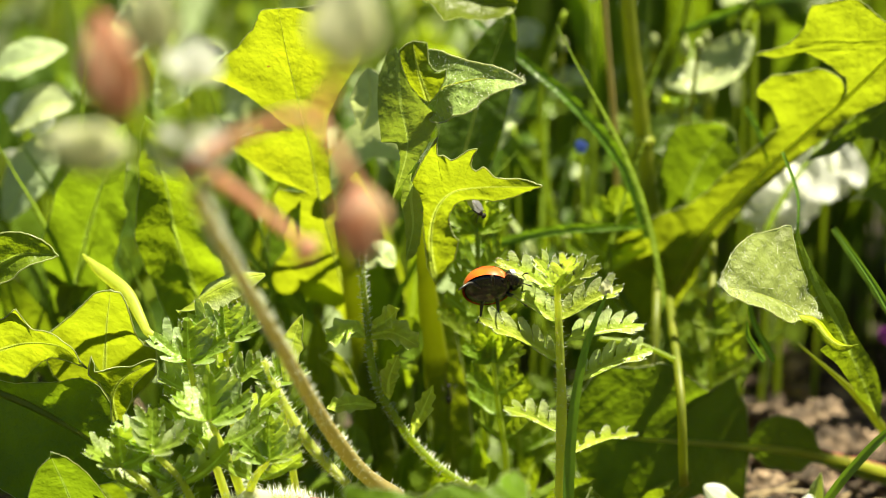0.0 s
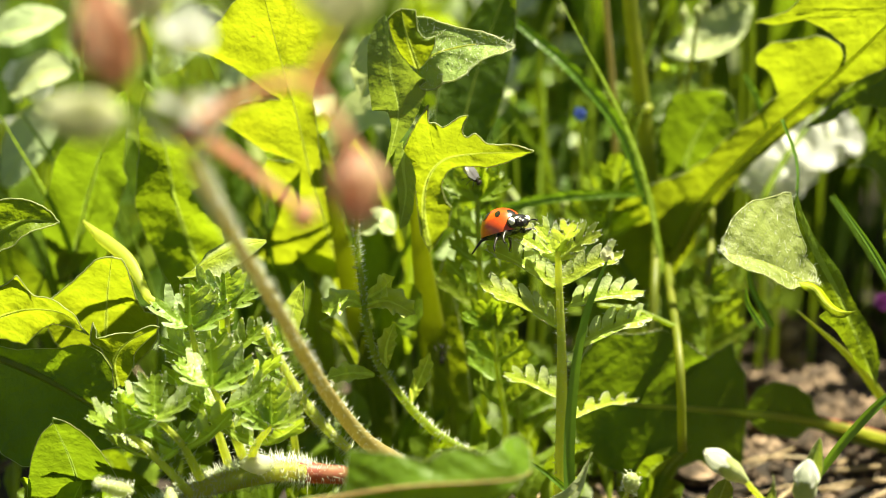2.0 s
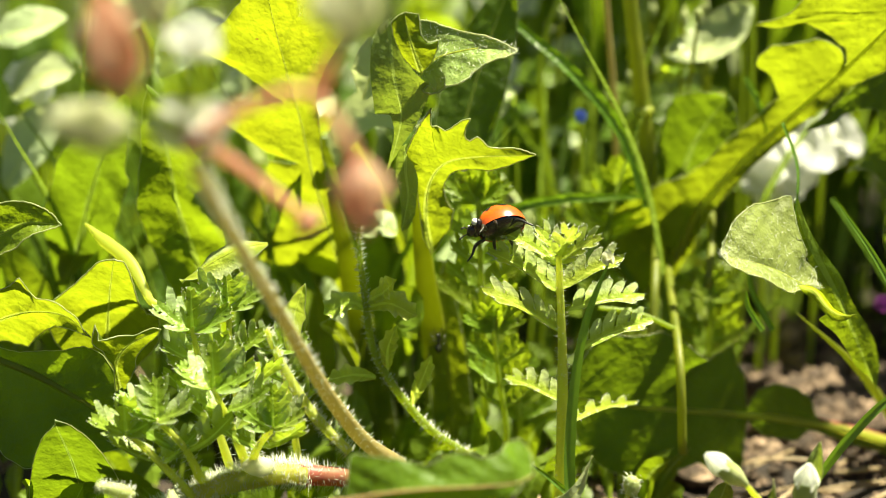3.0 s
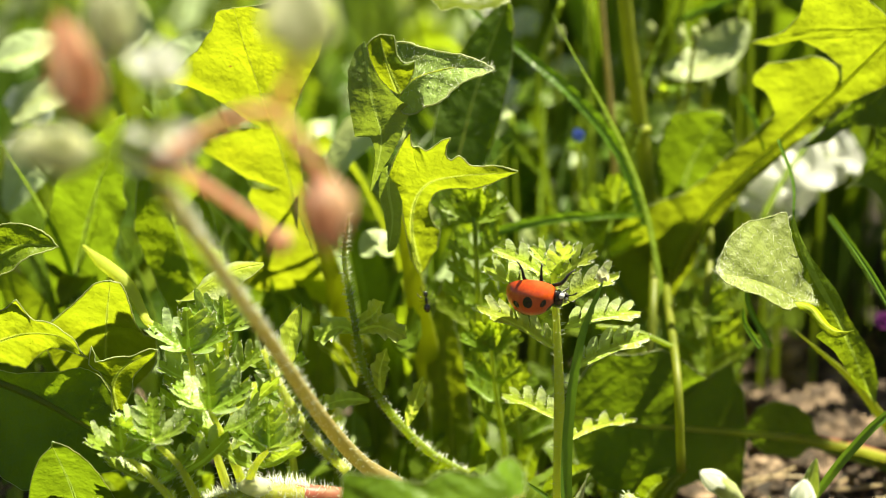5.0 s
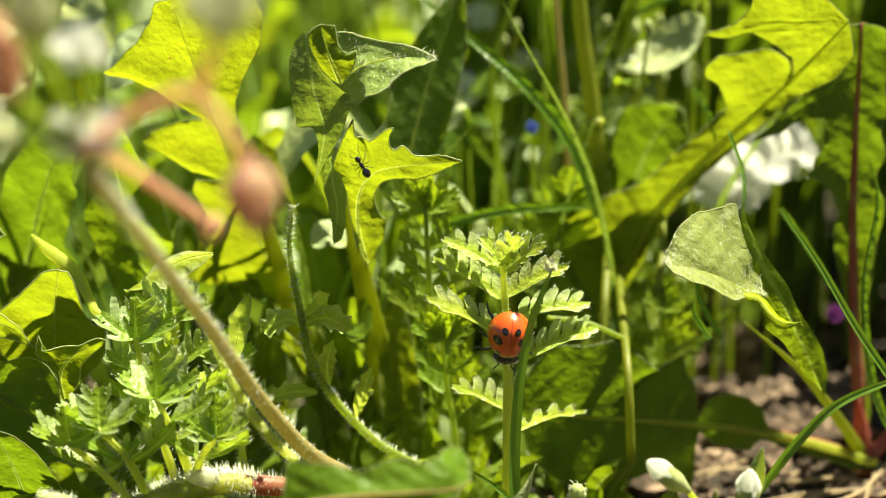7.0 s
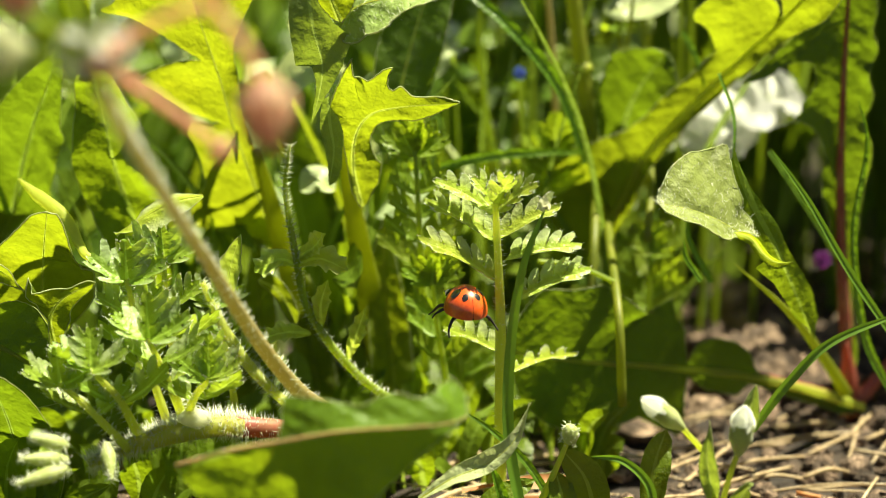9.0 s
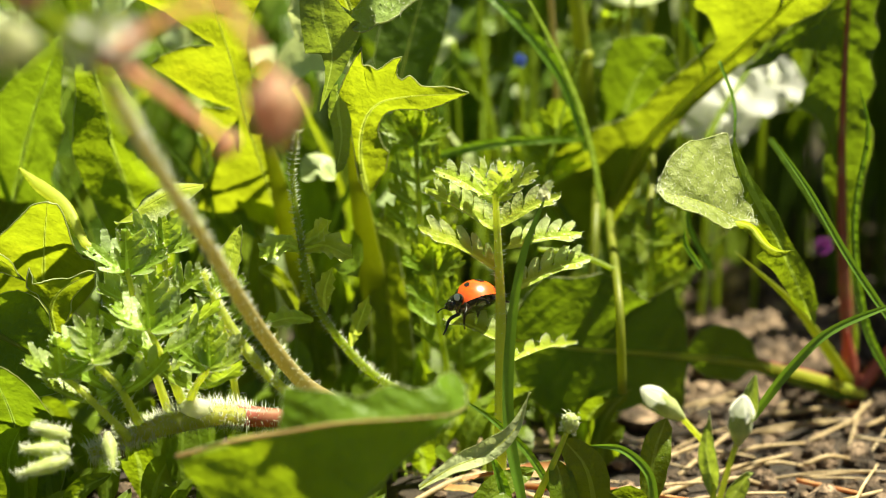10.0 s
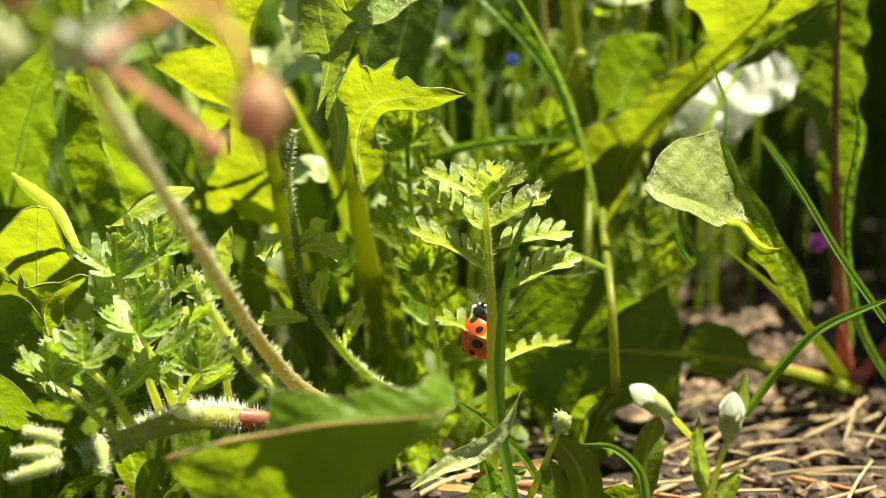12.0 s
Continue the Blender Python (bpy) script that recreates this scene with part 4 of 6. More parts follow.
def leaflet(shape, a, b, width, facing, teeth=4, seed=0, bend=0.07, both=0.4):
    """One cut leaflet: blunt fingers along its upper edge and round its tip, few or none on its lower edge."""
    rng = np.random.RandomState(seed)
    a, b = np.array(a), np.array(b)
    ln = np.linalg.norm(b - a)
    mid = (a + b) / 2 - np.array((0, 0, 1.0)) * bend * ln
    high = np.cross(b - a, unit(np.array(facing, float)))[2] > 0
    rich = fingers(width, teeth, rng)
    w = width / MM
    poor = fingers(width, teeth - 1, rng, full=False) if both > 0.6 else [(0.15, 0.16 * w, 0), (0.4, 0.24 * w, 0), (0.62, 0.22 * w, 0), (0.72, 0.42 * w, 0.35 * w), (0.76, 0.36 * w, 0.5 * w), (0.8, 0.2 * w, 0.2 * w), (0.93, 0.2 * w, 0.1 * w)]
    lobed(shape, [a, mid, b], poor if high else rich, rich if high else poor, facing=facing, sub=2, m=3, fold=(0.12, 0.12), curl=0.12, wave=0.05 * MM, crinkle=0.05 * MM, ragged=0.012, seed=seed)
    return shape


def down(leaf_shape, count, length, seed):
    """Short silver hairs along the margins of a leaflet."""
    rng = np.random.RandomState(seed)
    s = Shape()
    for line in leaf_shape.edges:
        centre = line.mean(0)
        for _ in range(count // 2):
            i = rng.randint(2, len(line) - 2)
            q = line[i] + (line[i + 1] - line[i]) * rng.rand()
            s.spike(q, q + (unit(q - centre) + 0.6 * rng.normal(size=3)) * length * rng.uniform(0.5, 1.2), 0.03 * MM)
    return s


def cut_leaf(points, pairs, label, material, size, face=(0, -0.74, 0.55), seed=0, top=5, hairs=0, category="leaf", group="finely cut leaves"):
    """A finely cut leaf: a stalk, pairs of toothed leaflets along it and a fan at its top."""
    rng = np.random.RandomState(seed)
    root = thing("cut_leaf", points[0], label, category, group)
    part("stalk", Shape().tube(points, (0.06 * size + 0.15 * MM, 0.05 * size + 0.12 * MM, 0.3 * MM), 30, 8), STEM if material is FERN_HALF_SHADE else PALE_STEM, root)
    c, d, ln = curve_through(points, 100)
    edge = Shape()
    for k in range(pairs):
        i = int(99 * (0.5 + 0.42 * k / max(1, pairs)))
        for sgn in (-1, 1):
            way = unit(np.array((sgn * rng.uniform(0.85, 1.1), rng.uniform(-0.35, 0.35), 0.42 + rng.uniform(-0.1, 0.15))) + 0.3 * d[i])
            sz = size * (1 - 0.35 * k / max(1, pairs)) * rng.uniform(0.85, 1.1)
            shape = leaflet(Shape(), c[i], c[i] + way * sz, 0.34 * size, teeth=3, facing=np.array(face) + (0.16 if material is FERN_HALF_SHADE else 0.3) * rng.normal(size=3), seed=rng.randint(9999))
            part("leaflet", shape, material, root)
            if material is not FERN_HALF_SHADE:
                fuzz = down(shape, 50, 0.3 * MM, k)
                edge.add(fuzz.v, fuzz.f)
    for k in range(top):
        a = (k / max(1, top - 1) - 0.5) * 2.0
        way = unit(np.array((math.sin(a), rng.uniform(-0.3, 0.3), math.cos(a))))
        shape = leaflet(Shape(), c[97], c[97] + way * size * 0.7 * rng.uniform(0.85, 1.1), 0.36 * size, teeth=3, both=0.8, facing=np.array(face) + (0.16 if material is FERN_HALF_SHADE else 0.3) * rng.normal(size=3), seed=rng.randint(9999))
        part("leaflet", shape, material, root)
        if material is not FERN_HALF_SHADE:
            fuzz = down(shape, 50, 0.3 * MM, k)
            edge.add(fuzz.v, fuzz.f)
    if material is not FERN_HALF_SHADE:
        part("hairs", edge, HAIR, root, "silver down on the edges")
    if hairs:
        part("hairs", Shape().hairs(points, (0.7 * MM, 0.4 * MM), hairs, 0.8 * MM, seed=seed), HAIR, root, "short white hairs")
    return root


def build_cut_leaves():
    # the leaf that the ladybird climbs on
    pts = [(0.0148, 0.0020, 0.0048), (0.0148, 0.0010, 0.0184), (0.0145, 0.0000, 0.0315), (0.0140, 0.0000, 0.0403), (0.0138, 0.0000, 0.0443)]
    root = thing("cut_leaf", pts[0], "sunlit finely cut leaf on a pale upright stalk", "leaf", "finely cut leaves")
    part("stalk", Shape().tube(pts, (0.85 * MM, 0.85 * MM, 0.75 * MM, 0.55 * MM, 0.4 * MM), 40, 10), PALE_STEM, root)
    part("hairs", Shape().hairs(pts, (0.8 * MM, 0.6 * MM), 260, 0.7 * MM, seed=4), HAIR, root, "short white hairs on the stalk")
    # foot, tip, half width, number of teeth
    pieces = [((0.0158, 0.0000, 0.0314), (0.0264, 0.0040, 0.0347), 2.3, 5), ((0.0150, 0.0000, 0.0370), (0.0251, 0.0040, 0.0378), 2.3, 5), ((0.0144, 0.0000, 0.0340), (0.0042, -0.0030, 0.0405), 2.3, 5),
              ((0.0140, 0.0000, 0.0392), (0.0051, 0.0040, 0.0438), 2.3, 5), ((0.0140, 0.0000, 0.0397), (0.0221, 0.0020, 0.0434), 2.2, 4), ((0.0139, 0.0000, 0.0428), (0.0065, 0.0040, 0.0464), 2.0, 4),
              ((0.0139, 0.0000, 0.0432), (0.0186, -0.0030, 0.0472), 2.0, 4), ((0.0138, 0.0000, 0.0439), (0.0111, 0.0010, 0.0473), 1.8, 3), ((0.0138, 0.0000, 0.0439), (0.0156, -0.0020, 0.0482), 1.8, 3),
              ((0.0145, 0.0010, 0.0247), (0.0076, 0.0060, 0.0264), 2.0, 4), ((0.0149, 0.0010, 0.0215), (0.0258, 0.0120, 0.0210), 1.3, 4)]
    for k, (a, b, wd, teeth) in enumerate(pieces):
        shape = leaflet(Shape(), a, b, wd * MM, (0.18 + 0.1 * (-1) ** k, -0.68, 0.7), teeth, seed=50 + k, bend=-0.05, both=0.8 if 5 <= k < 9 else 0.4)
        piece = part("leaflet", shape, FERN, root)
        part("hairs", down(shape, 160, 0.3 * MM, 150 + k), HAIR, piece, "silver down on the edge")
    # those further back, their half shade put into a dimmer leaf colour
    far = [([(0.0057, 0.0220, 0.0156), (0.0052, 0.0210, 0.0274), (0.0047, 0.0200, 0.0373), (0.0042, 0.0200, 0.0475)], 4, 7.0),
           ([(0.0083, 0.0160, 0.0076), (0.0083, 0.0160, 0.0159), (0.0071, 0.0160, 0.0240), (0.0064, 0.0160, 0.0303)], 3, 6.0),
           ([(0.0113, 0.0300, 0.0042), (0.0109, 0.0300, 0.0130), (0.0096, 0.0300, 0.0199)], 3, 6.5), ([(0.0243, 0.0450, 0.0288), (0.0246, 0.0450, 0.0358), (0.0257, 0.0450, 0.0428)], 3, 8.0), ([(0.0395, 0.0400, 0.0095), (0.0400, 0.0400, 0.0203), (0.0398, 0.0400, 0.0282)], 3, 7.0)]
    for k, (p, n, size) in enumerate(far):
        cut_leaf(p, n, "dimmed finely cut leaf in half shade", FERN_HALF_SHADE, size * MM, seed=70 + k)
    # downy ones about the hairy stems
    near = [([(-0.0244, -0.0080, 0.0186), (-0.0260, -0.0100, 0.0247), (-0.0280, -0.0120, 0.0307)], 2, 7.9), ([(-0.0244, -0.0080, 0.0186), (-0.0230, -0.0100, 0.0226), (-0.0209, -0.0120, 0.0257)], 1, 7.3), ([(-0.0297, -0.0100, 0.0176), (-0.0316, -0.0130, 0.0237), (-0.0346, -0.0140, 0.0275)], 1, 7.3),
            ([(-0.0308, -0.0120, 0.0169), (-0.0357, -0.0130, 0.0230), (-0.0385, -0.0130, 0.0255)], 1, 6.7), ([(-0.0270, -0.0040, 0.0168), (-0.0298, -0.0040, 0.0272), (-0.0315, -0.0040, 0.0359)], 3, 7.3), ([(-0.0250, 0.0020, 0.0147), (-0.0274, 0.0020, 0.0283), (-0.0277, 0.0020, 0.0372)], 2, 7.3),
            ([(-0.0193, 0.0040, 0.0154), (-0.0205, 0.0040, 0.0247), (-0.0214, 0.0040, 0.0307)], 2, 5.9)]
    for k, (p, n, size) in enumerate(near):
        cut_leaf(p, n, "small downy cut leaf on a hairy stalk", FERN_NEAR, size * MM, seed=90 + k, top=3, hairs=110, group="small cut leaves", face=(0.2, -0.62, 0.8))


# ---- hairy stems ----
def hairy_stem(name, points, radii, material, label, count, length, seed=0, kids=(), leaf_material_=None):
    root = thing(name, points[0], label, "stem")
    part("stem", Shape().tube(points, radii, 50, 10), material, root)
    part("hairs", Shape().hairs(points, (radii[0], radii[-1]), count, length, seed=seed), HAIR, root, "fine white hairs")
    for k, (a, m_, b, wd) in enumerate(kids):
        w = outline(wd * MM, [(0.5, 0.1, 0.5 * wd * MM, 1), (0.75, 0.1, 0.4 * wd * MM, 1)], peak=0.5, tip=0.8)
        part("leaf", blade(Shape(), [a, m_, b], w, w, facing=(0.1, -0.8, 0.6), n=50, m=5, skew=(0.6, 0.6), fold=0.35, wave=0.2 * MM, seed=seed + k), leaf_material_ or FERN, root)
    return root


def build_stems():
    sway = {}
    level = [(-0.0002, 0.0040, 0.0127), (-0.0081, -0.0020, 0.0153), (-0.0149, -0.0060, 0.0173), (-0.0203, -0.0080, 0.0183), (-0.0243, -0.0090, 0.0182), (-0.0297, -0.0100, 0.0170), (-0.0356, -0.0120, 0.0151)]
    root = hairy_stem("hairy_plant", level, (1.0 * MM, 1.05 * MM, 1.1 * MM, 1.3 * MM, 1.2 * MM, 0.9 * MM, 0.6 * MM), RED_STEM, "level reddish stem with dense white hairs", 1300, 1.7 * MM, 5)
    part("node", Shape().ball((-0.0232, -0.0090, 0.0193), np.diag((2.3 * MM, 1.55 * MM, 1.65 * MM)), bumps=0.07), BUD_PALE, root, "pale swollen node")
    part("stem", Shape().tube([(-0.0176, -0.0075, 0.0180), (-0.0202, -0.0085, 0.0185), (-0.0242, -0.0095, 0.0183), (-0.0296, -0.0105, 0.0172), (-0.0355, -0.0125, 0.0153)], (1.12 * MM, 1.3 * MM, 1.3 * MM, 0.95 * MM, 0.6 * MM), 40, 10), PALE_STEM, root, "pale green end of the stem")
    part("hairs", Shape().hairs([(-0.0168, -0.0080, 0.0182), (-0.0232, -0.0090, 0.0190), (-0.0296, -0.0105, 0.0172), (-0.0355, -0.0125, 0.0153)], (1.4 * MM, 0.7 * MM), 1500, 1.5 * MM, seed=8), HAIR, root)
    for k, (a, b) in enumerate([((-0.0368, -0.0180, 0.0195), (-0.0408, -0.0200, 0.0215)), ((-0.0365, -0.0200, 0.0186), (-0.0414, -0.0230, 0.0199)), ((-0.0361, -0.0220, 0.0183), (-0.0415, -0.0250, 0.0175)), ((-0.0331, -0.0140, 0.0184), (-0.0319, -0.0180, 0.0153))]):
        a, b = np.array(a), np.array(b)
        bud = thing("hairy_bud", a, "plump silver-green bud covered with white hairs", "bud", "hairy buds")
        sh = Shape().tube([a, a * 0.6 + b * 0.4, a * 0.2 + b * 0.8, b], (0.45 * MM, 0.95 * MM, 0.7 * MM, 0.1 * MM), 20, 10)
        part("calyx", sh, BUD_GREEN, bud)
        part("hairs", Shape().hairs([a, b], (0.9 * MM, 0.25 * MM), 170, 0.9 * MM, seed=20 + k), HAIR, bud)
    kids = [((-0.0095, 0.0060, 0.0261), (-0.0125, 0.0040, 0.0269), (-0.0158, 0.0020, 0.0267), 0.9), ((-0.0081, 0.0060, 0.0270), (-0.0080, 0.0050, 0.0303), (-0.0070, 0.0040, 0.0337), 0.8), ((-0.0048, 0.0060, 0.0225), (-0.0034, 0.0050, 0.0265), (-0.0023, 0.0040, 0.0299), 0.75),
            ((-0.0111, 0.0060, 0.0353), (-0.0131, 0.0050, 0.0363), (-0.0163, 0.0040, 0.0350), 1.2), ((-0.0111, 0.0060, 0.0353), (-0.0080, 0.0050, 0.0363), (-0.0043, 0.0040, 0.0349), 1.2), ((-0.0111, 0.0060, 0.0361), (-0.0087, 0.0050, 0.0378), (-0.0072, 0.0030, 0.0401), 1.0)]
    sway["slim"] = hairy_stem("hairy_plant", [(0.0028, 0.0080, 0.0150), (-0.0024, 0.0070, 0.0189), (-0.0071, 0.0060, 0.0247), (-0.0100, 0.0060, 0.0301), (-0.0111, 0.0060, 0.0368), (-0.0121, 0.0060, 0.0450), (-0.0114, 0.0060, 0.0508)],
                              (0.5 * MM, 0.55 * MM, 0.55 * MM, 0.5 * MM, 0.45 * MM, 0.35 * MM, 0.2 * MM), STEM, "slim green stem with short bristles and narrow leaves", 1000, 0.9 * MM, 6, kids)
    # pale downy stem leaning behind the flower stalk
    hairy_stem("hairy_plant", [(-0.0124, 0.0, 0.0183), (-0.0149, 0.001, 0.0204), (-0.0181, 0.002, 0.0239), (-0.0209, 0.003, 0.0284), (-0.0232, 0.004, 0.0334)], (0.6 * MM, 0.7 * MM, 0.75 * MM, 0.6 * MM, 0.35 * MM), PALE_STEM, "pale leaning stem thick with silver hairs", 700, 1.1 * MM, 31)
    # upright narrow leaf
    w = outline(1.1 * MM, [(0.6, 0.1, 0.4 * MM, 1)], peak=0.5, tip=0.7)
    leaf("small_leaf", [(-0.0201, 0.0020, 0.0312), (-0.0193, 0.0010, 0.0359), (-0.0179, 0.0000, 0.0404)], w, w, FERN, "narrow downy leaf standing upright", rib=0.2 * MM, n=40, m=4, fold=0.4)
    w = outline(1.7 * MM, [(0.6, 0.15, 0.7 * MM, 1)], peak=0.5, tip=0.7)
    leaf("small_leaf", [(-0.0230, 0.0060, 0.0443), (-0.0272, 0.0050, 0.0434), (-0.0339, 0.0040, 0.0397)], w, w, FERN, "small cut leaf bending over to a point", rib=0.2 * MM, n=40, m=4, fold=-0.4, facing=(0, -0.5, 0.9))
    return sway


# ---- the flower stalk close to the lens ----
def build_flower_stalk():
    pts = [(-0.0059, -0.0040, 0.0180), (-0.0102, -0.0080, 0.0228), (-0.0142, -0.0180, 0.0328), (-0.0175, -0.0340, 0.0465), (-0.0193, -0.0460, 0.0553), (-0.0201, -0.0560, 0.0615), (-0.0195, -0.0730, 0.0688)]
    root = thing("cranesbill_stalk", pts[0], "hairy brownish flower stalk bearing pink and green buds", "flower stalk")
    part("stem", Shape().tube(pts, (1.0 * MM, 0.9 * MM, 0.78 * MM, 0.62 * MM, 0.55 * MM, 0.5 * MM, 0.6 * MM), 60, 10), BROWN_STEM, root)
    part("hairs", Shape().hairs(pts, (0.95 * MM, 0.5 * MM), 900, 0.8 * MM, seed=9), HAIR, root, "fine white hairs")
    node = np.array((-0.0195, -0.0740, 0.0714))
    part("node", Shape().ball(node, np.diag((1.5 * MM, 1.4 * MM, 1.3 * MM)), bumps=0.06), PINK_STEM, root, "pinkish swollen node")
    for k in range(7):
        bracts = Shape()
        a = k * 0.9 + 0.3
        w = outline(1.35 * MM, peak=0.45, tip=0.7)
        blade(bracts, [node + np.array((0.3 * math.cos(a), 0.4 * math.sin(a), 0.6)) * MM, node + np.array((1.9 * math.cos(a), 1.7 * math.sin(a), 1.2 + 0.5 * math.sin(3 * a))) * MM, node + np.array((3.2 * math.cos(a), 2.8 * math.sin(a), 1.9 + 0.6 * math.sin(2 * a))) * MM], w, w, n=20, m=3, fold=0.3)
        part("bract", bracts, PETAL_WHITE, root, "papery white bract")
    # stalk line, bud's centre, bud's end, half thickness, materials
    buds = [([node, (-0.0161, -0.0710, 0.0682), (-0.0121, -0.0670, 0.0638)], (-0.0121, -0.0670, 0.0634), (-0.0107, -0.0670, 0.0624), 1.15, PINK_STEM, BUD_PINK),
            ([node, (-0.0150, -0.0790, 0.0743), (-0.0101, -0.0830, 0.0760), (-0.0077, -0.0830, 0.0734), (-0.0065, -0.0820, 0.0708)], (-0.0065, -0.0820, 0.0708), (-0.0062, -0.0820, 0.0650), 1.75, RED_STEM, BUD_PINK),
            ([node, (-0.0218, -0.0780, 0.0741), (-0.0230, -0.0810, 0.0764)], (-0.0234, -0.0810, 0.0758), (-0.0243, -0.0830, 0.0834), 1.75, STEM, BUD_PINK),
            ([node, (-0.0220, -0.0770, 0.0723), (-0.0239, -0.0790, 0.0727)], (-0.0235, -0.0790, 0.0727), (-0.0297, -0.0800, 0.0739), 1.6, STEM, BUD_GREEN),
            ([node, (-0.0203, -0.0790, 0.0770), (-0.0203, -0.0830, 0.0810)], (-0.0204, -0.0830, 0.0806), (-0.0205, -0.0850, 0.0862), 1.4, STEM, BUD_GREY),
            ([(-0.0096, -0.0830, 0.0756), (-0.0079, -0.0860, 0.0786), (-0.0069, -0.0870, 0.0806)], (-0.0068, -0.0870, 0.0802), (-0.0068, -0.0890, 0.0867), 2.1, RED_STEM, BUD_GREY)]
    for k, (line, a, b, r, smat, bmat) in enumerate(buds):
        part("pedicel", Shape().tube(line, (0.5 * MM, 0.4 * MM, 0.4 * MM), 24, 8), smat if smat is not RED_STEM else PINK_STEM, root)
        a, b = np.array(a), np.array(b)
        bud = part("bud", Shape().tube([a, a * 0.8 + b * 0.2, a * 0.5 + b * 0.5, a * 0.15 + b * 0.85, b], (0.4 * r * MM, 0.6 * r * MM, 0.65 * r * MM, 0.55 * r * MM, 0.12 * MM), 24, 12), bmat, root)
        for q in range(5):
            sep = Shape()
            ang = q * 1.257
            d = unit(b - a)
            s1 = unit(np.cross(d, (0.2, -1, 0.1)))
            out = math.cos(ang) * s1 + math.sin(ang) * np.cross(d, s1)
            w = outline(0.75 * r * MM, peak=0.4, tip=0.9)
            blade(sep, [a + out * 0.4 * r * MM, a * 0.65 + b * 0.35 + out * 1.12 * r * MM, a * 0.06 + b * 0.94 + out * 0.55 * r * MM], w, w, facing=out, n=24, m=3, fold=-0.3)
            part("sepal", sep, SEPAL_PINK if bmat is BUD_PINK else BUD_PALE, bud, "pale downy sepal")
    # an open pale flower above the node
    heart = np.array((-0.0188, -0.0760, 0.0791))
    part("pedicel", Shape().tube([node, (node + heart) / 2 + np.array((0.6, 0, 0)) * MM, heart], (0.5 * MM, 0.4 * MM, 0.35 * MM), 20, 8), STEM, root)
    for k in range(5):
        a = k * 1.257 + 0.5
        o = np.array((math.cos(a), -0.3, 0.75 * math.sin(a)))
        w = outline(0.85 * MM, peak=0.65, tip=0.45)
        part("petal", blade(Shape(), [heart, heart + o * 1.1 * MM, heart + o * 2.3 * MM], w, w, n=20, m=3, fold=0.2, facing=(0, -0.7, 0.7)), PETAL_WHITE, root, "whitish petal")
    return root


# ---- grasses ----
def frayed(foot):
    """A tuft of dry fibres."""
    rng = np.random.RandomState(3)
    tuft = Shape()
    for k in range(9):
        tip = np.array(foot) + np.array((rng.uniform(-0.9, 1.0), rng.uniform(-0.5, 0.5), rng.uniform(0.5, 1.7))) * MM
        w = outline(0.24 * MM, peak=0.5, tip=0.6, foot=0.3)
        blade(tuft, [foot, (np.array(foot) + tip) / 2 + 0.15 * MM * rng.normal(size=3), tip], w, w, facing=(0.3, -1, 0.3), n=8, m=2, fold=0.4)
    return tuft


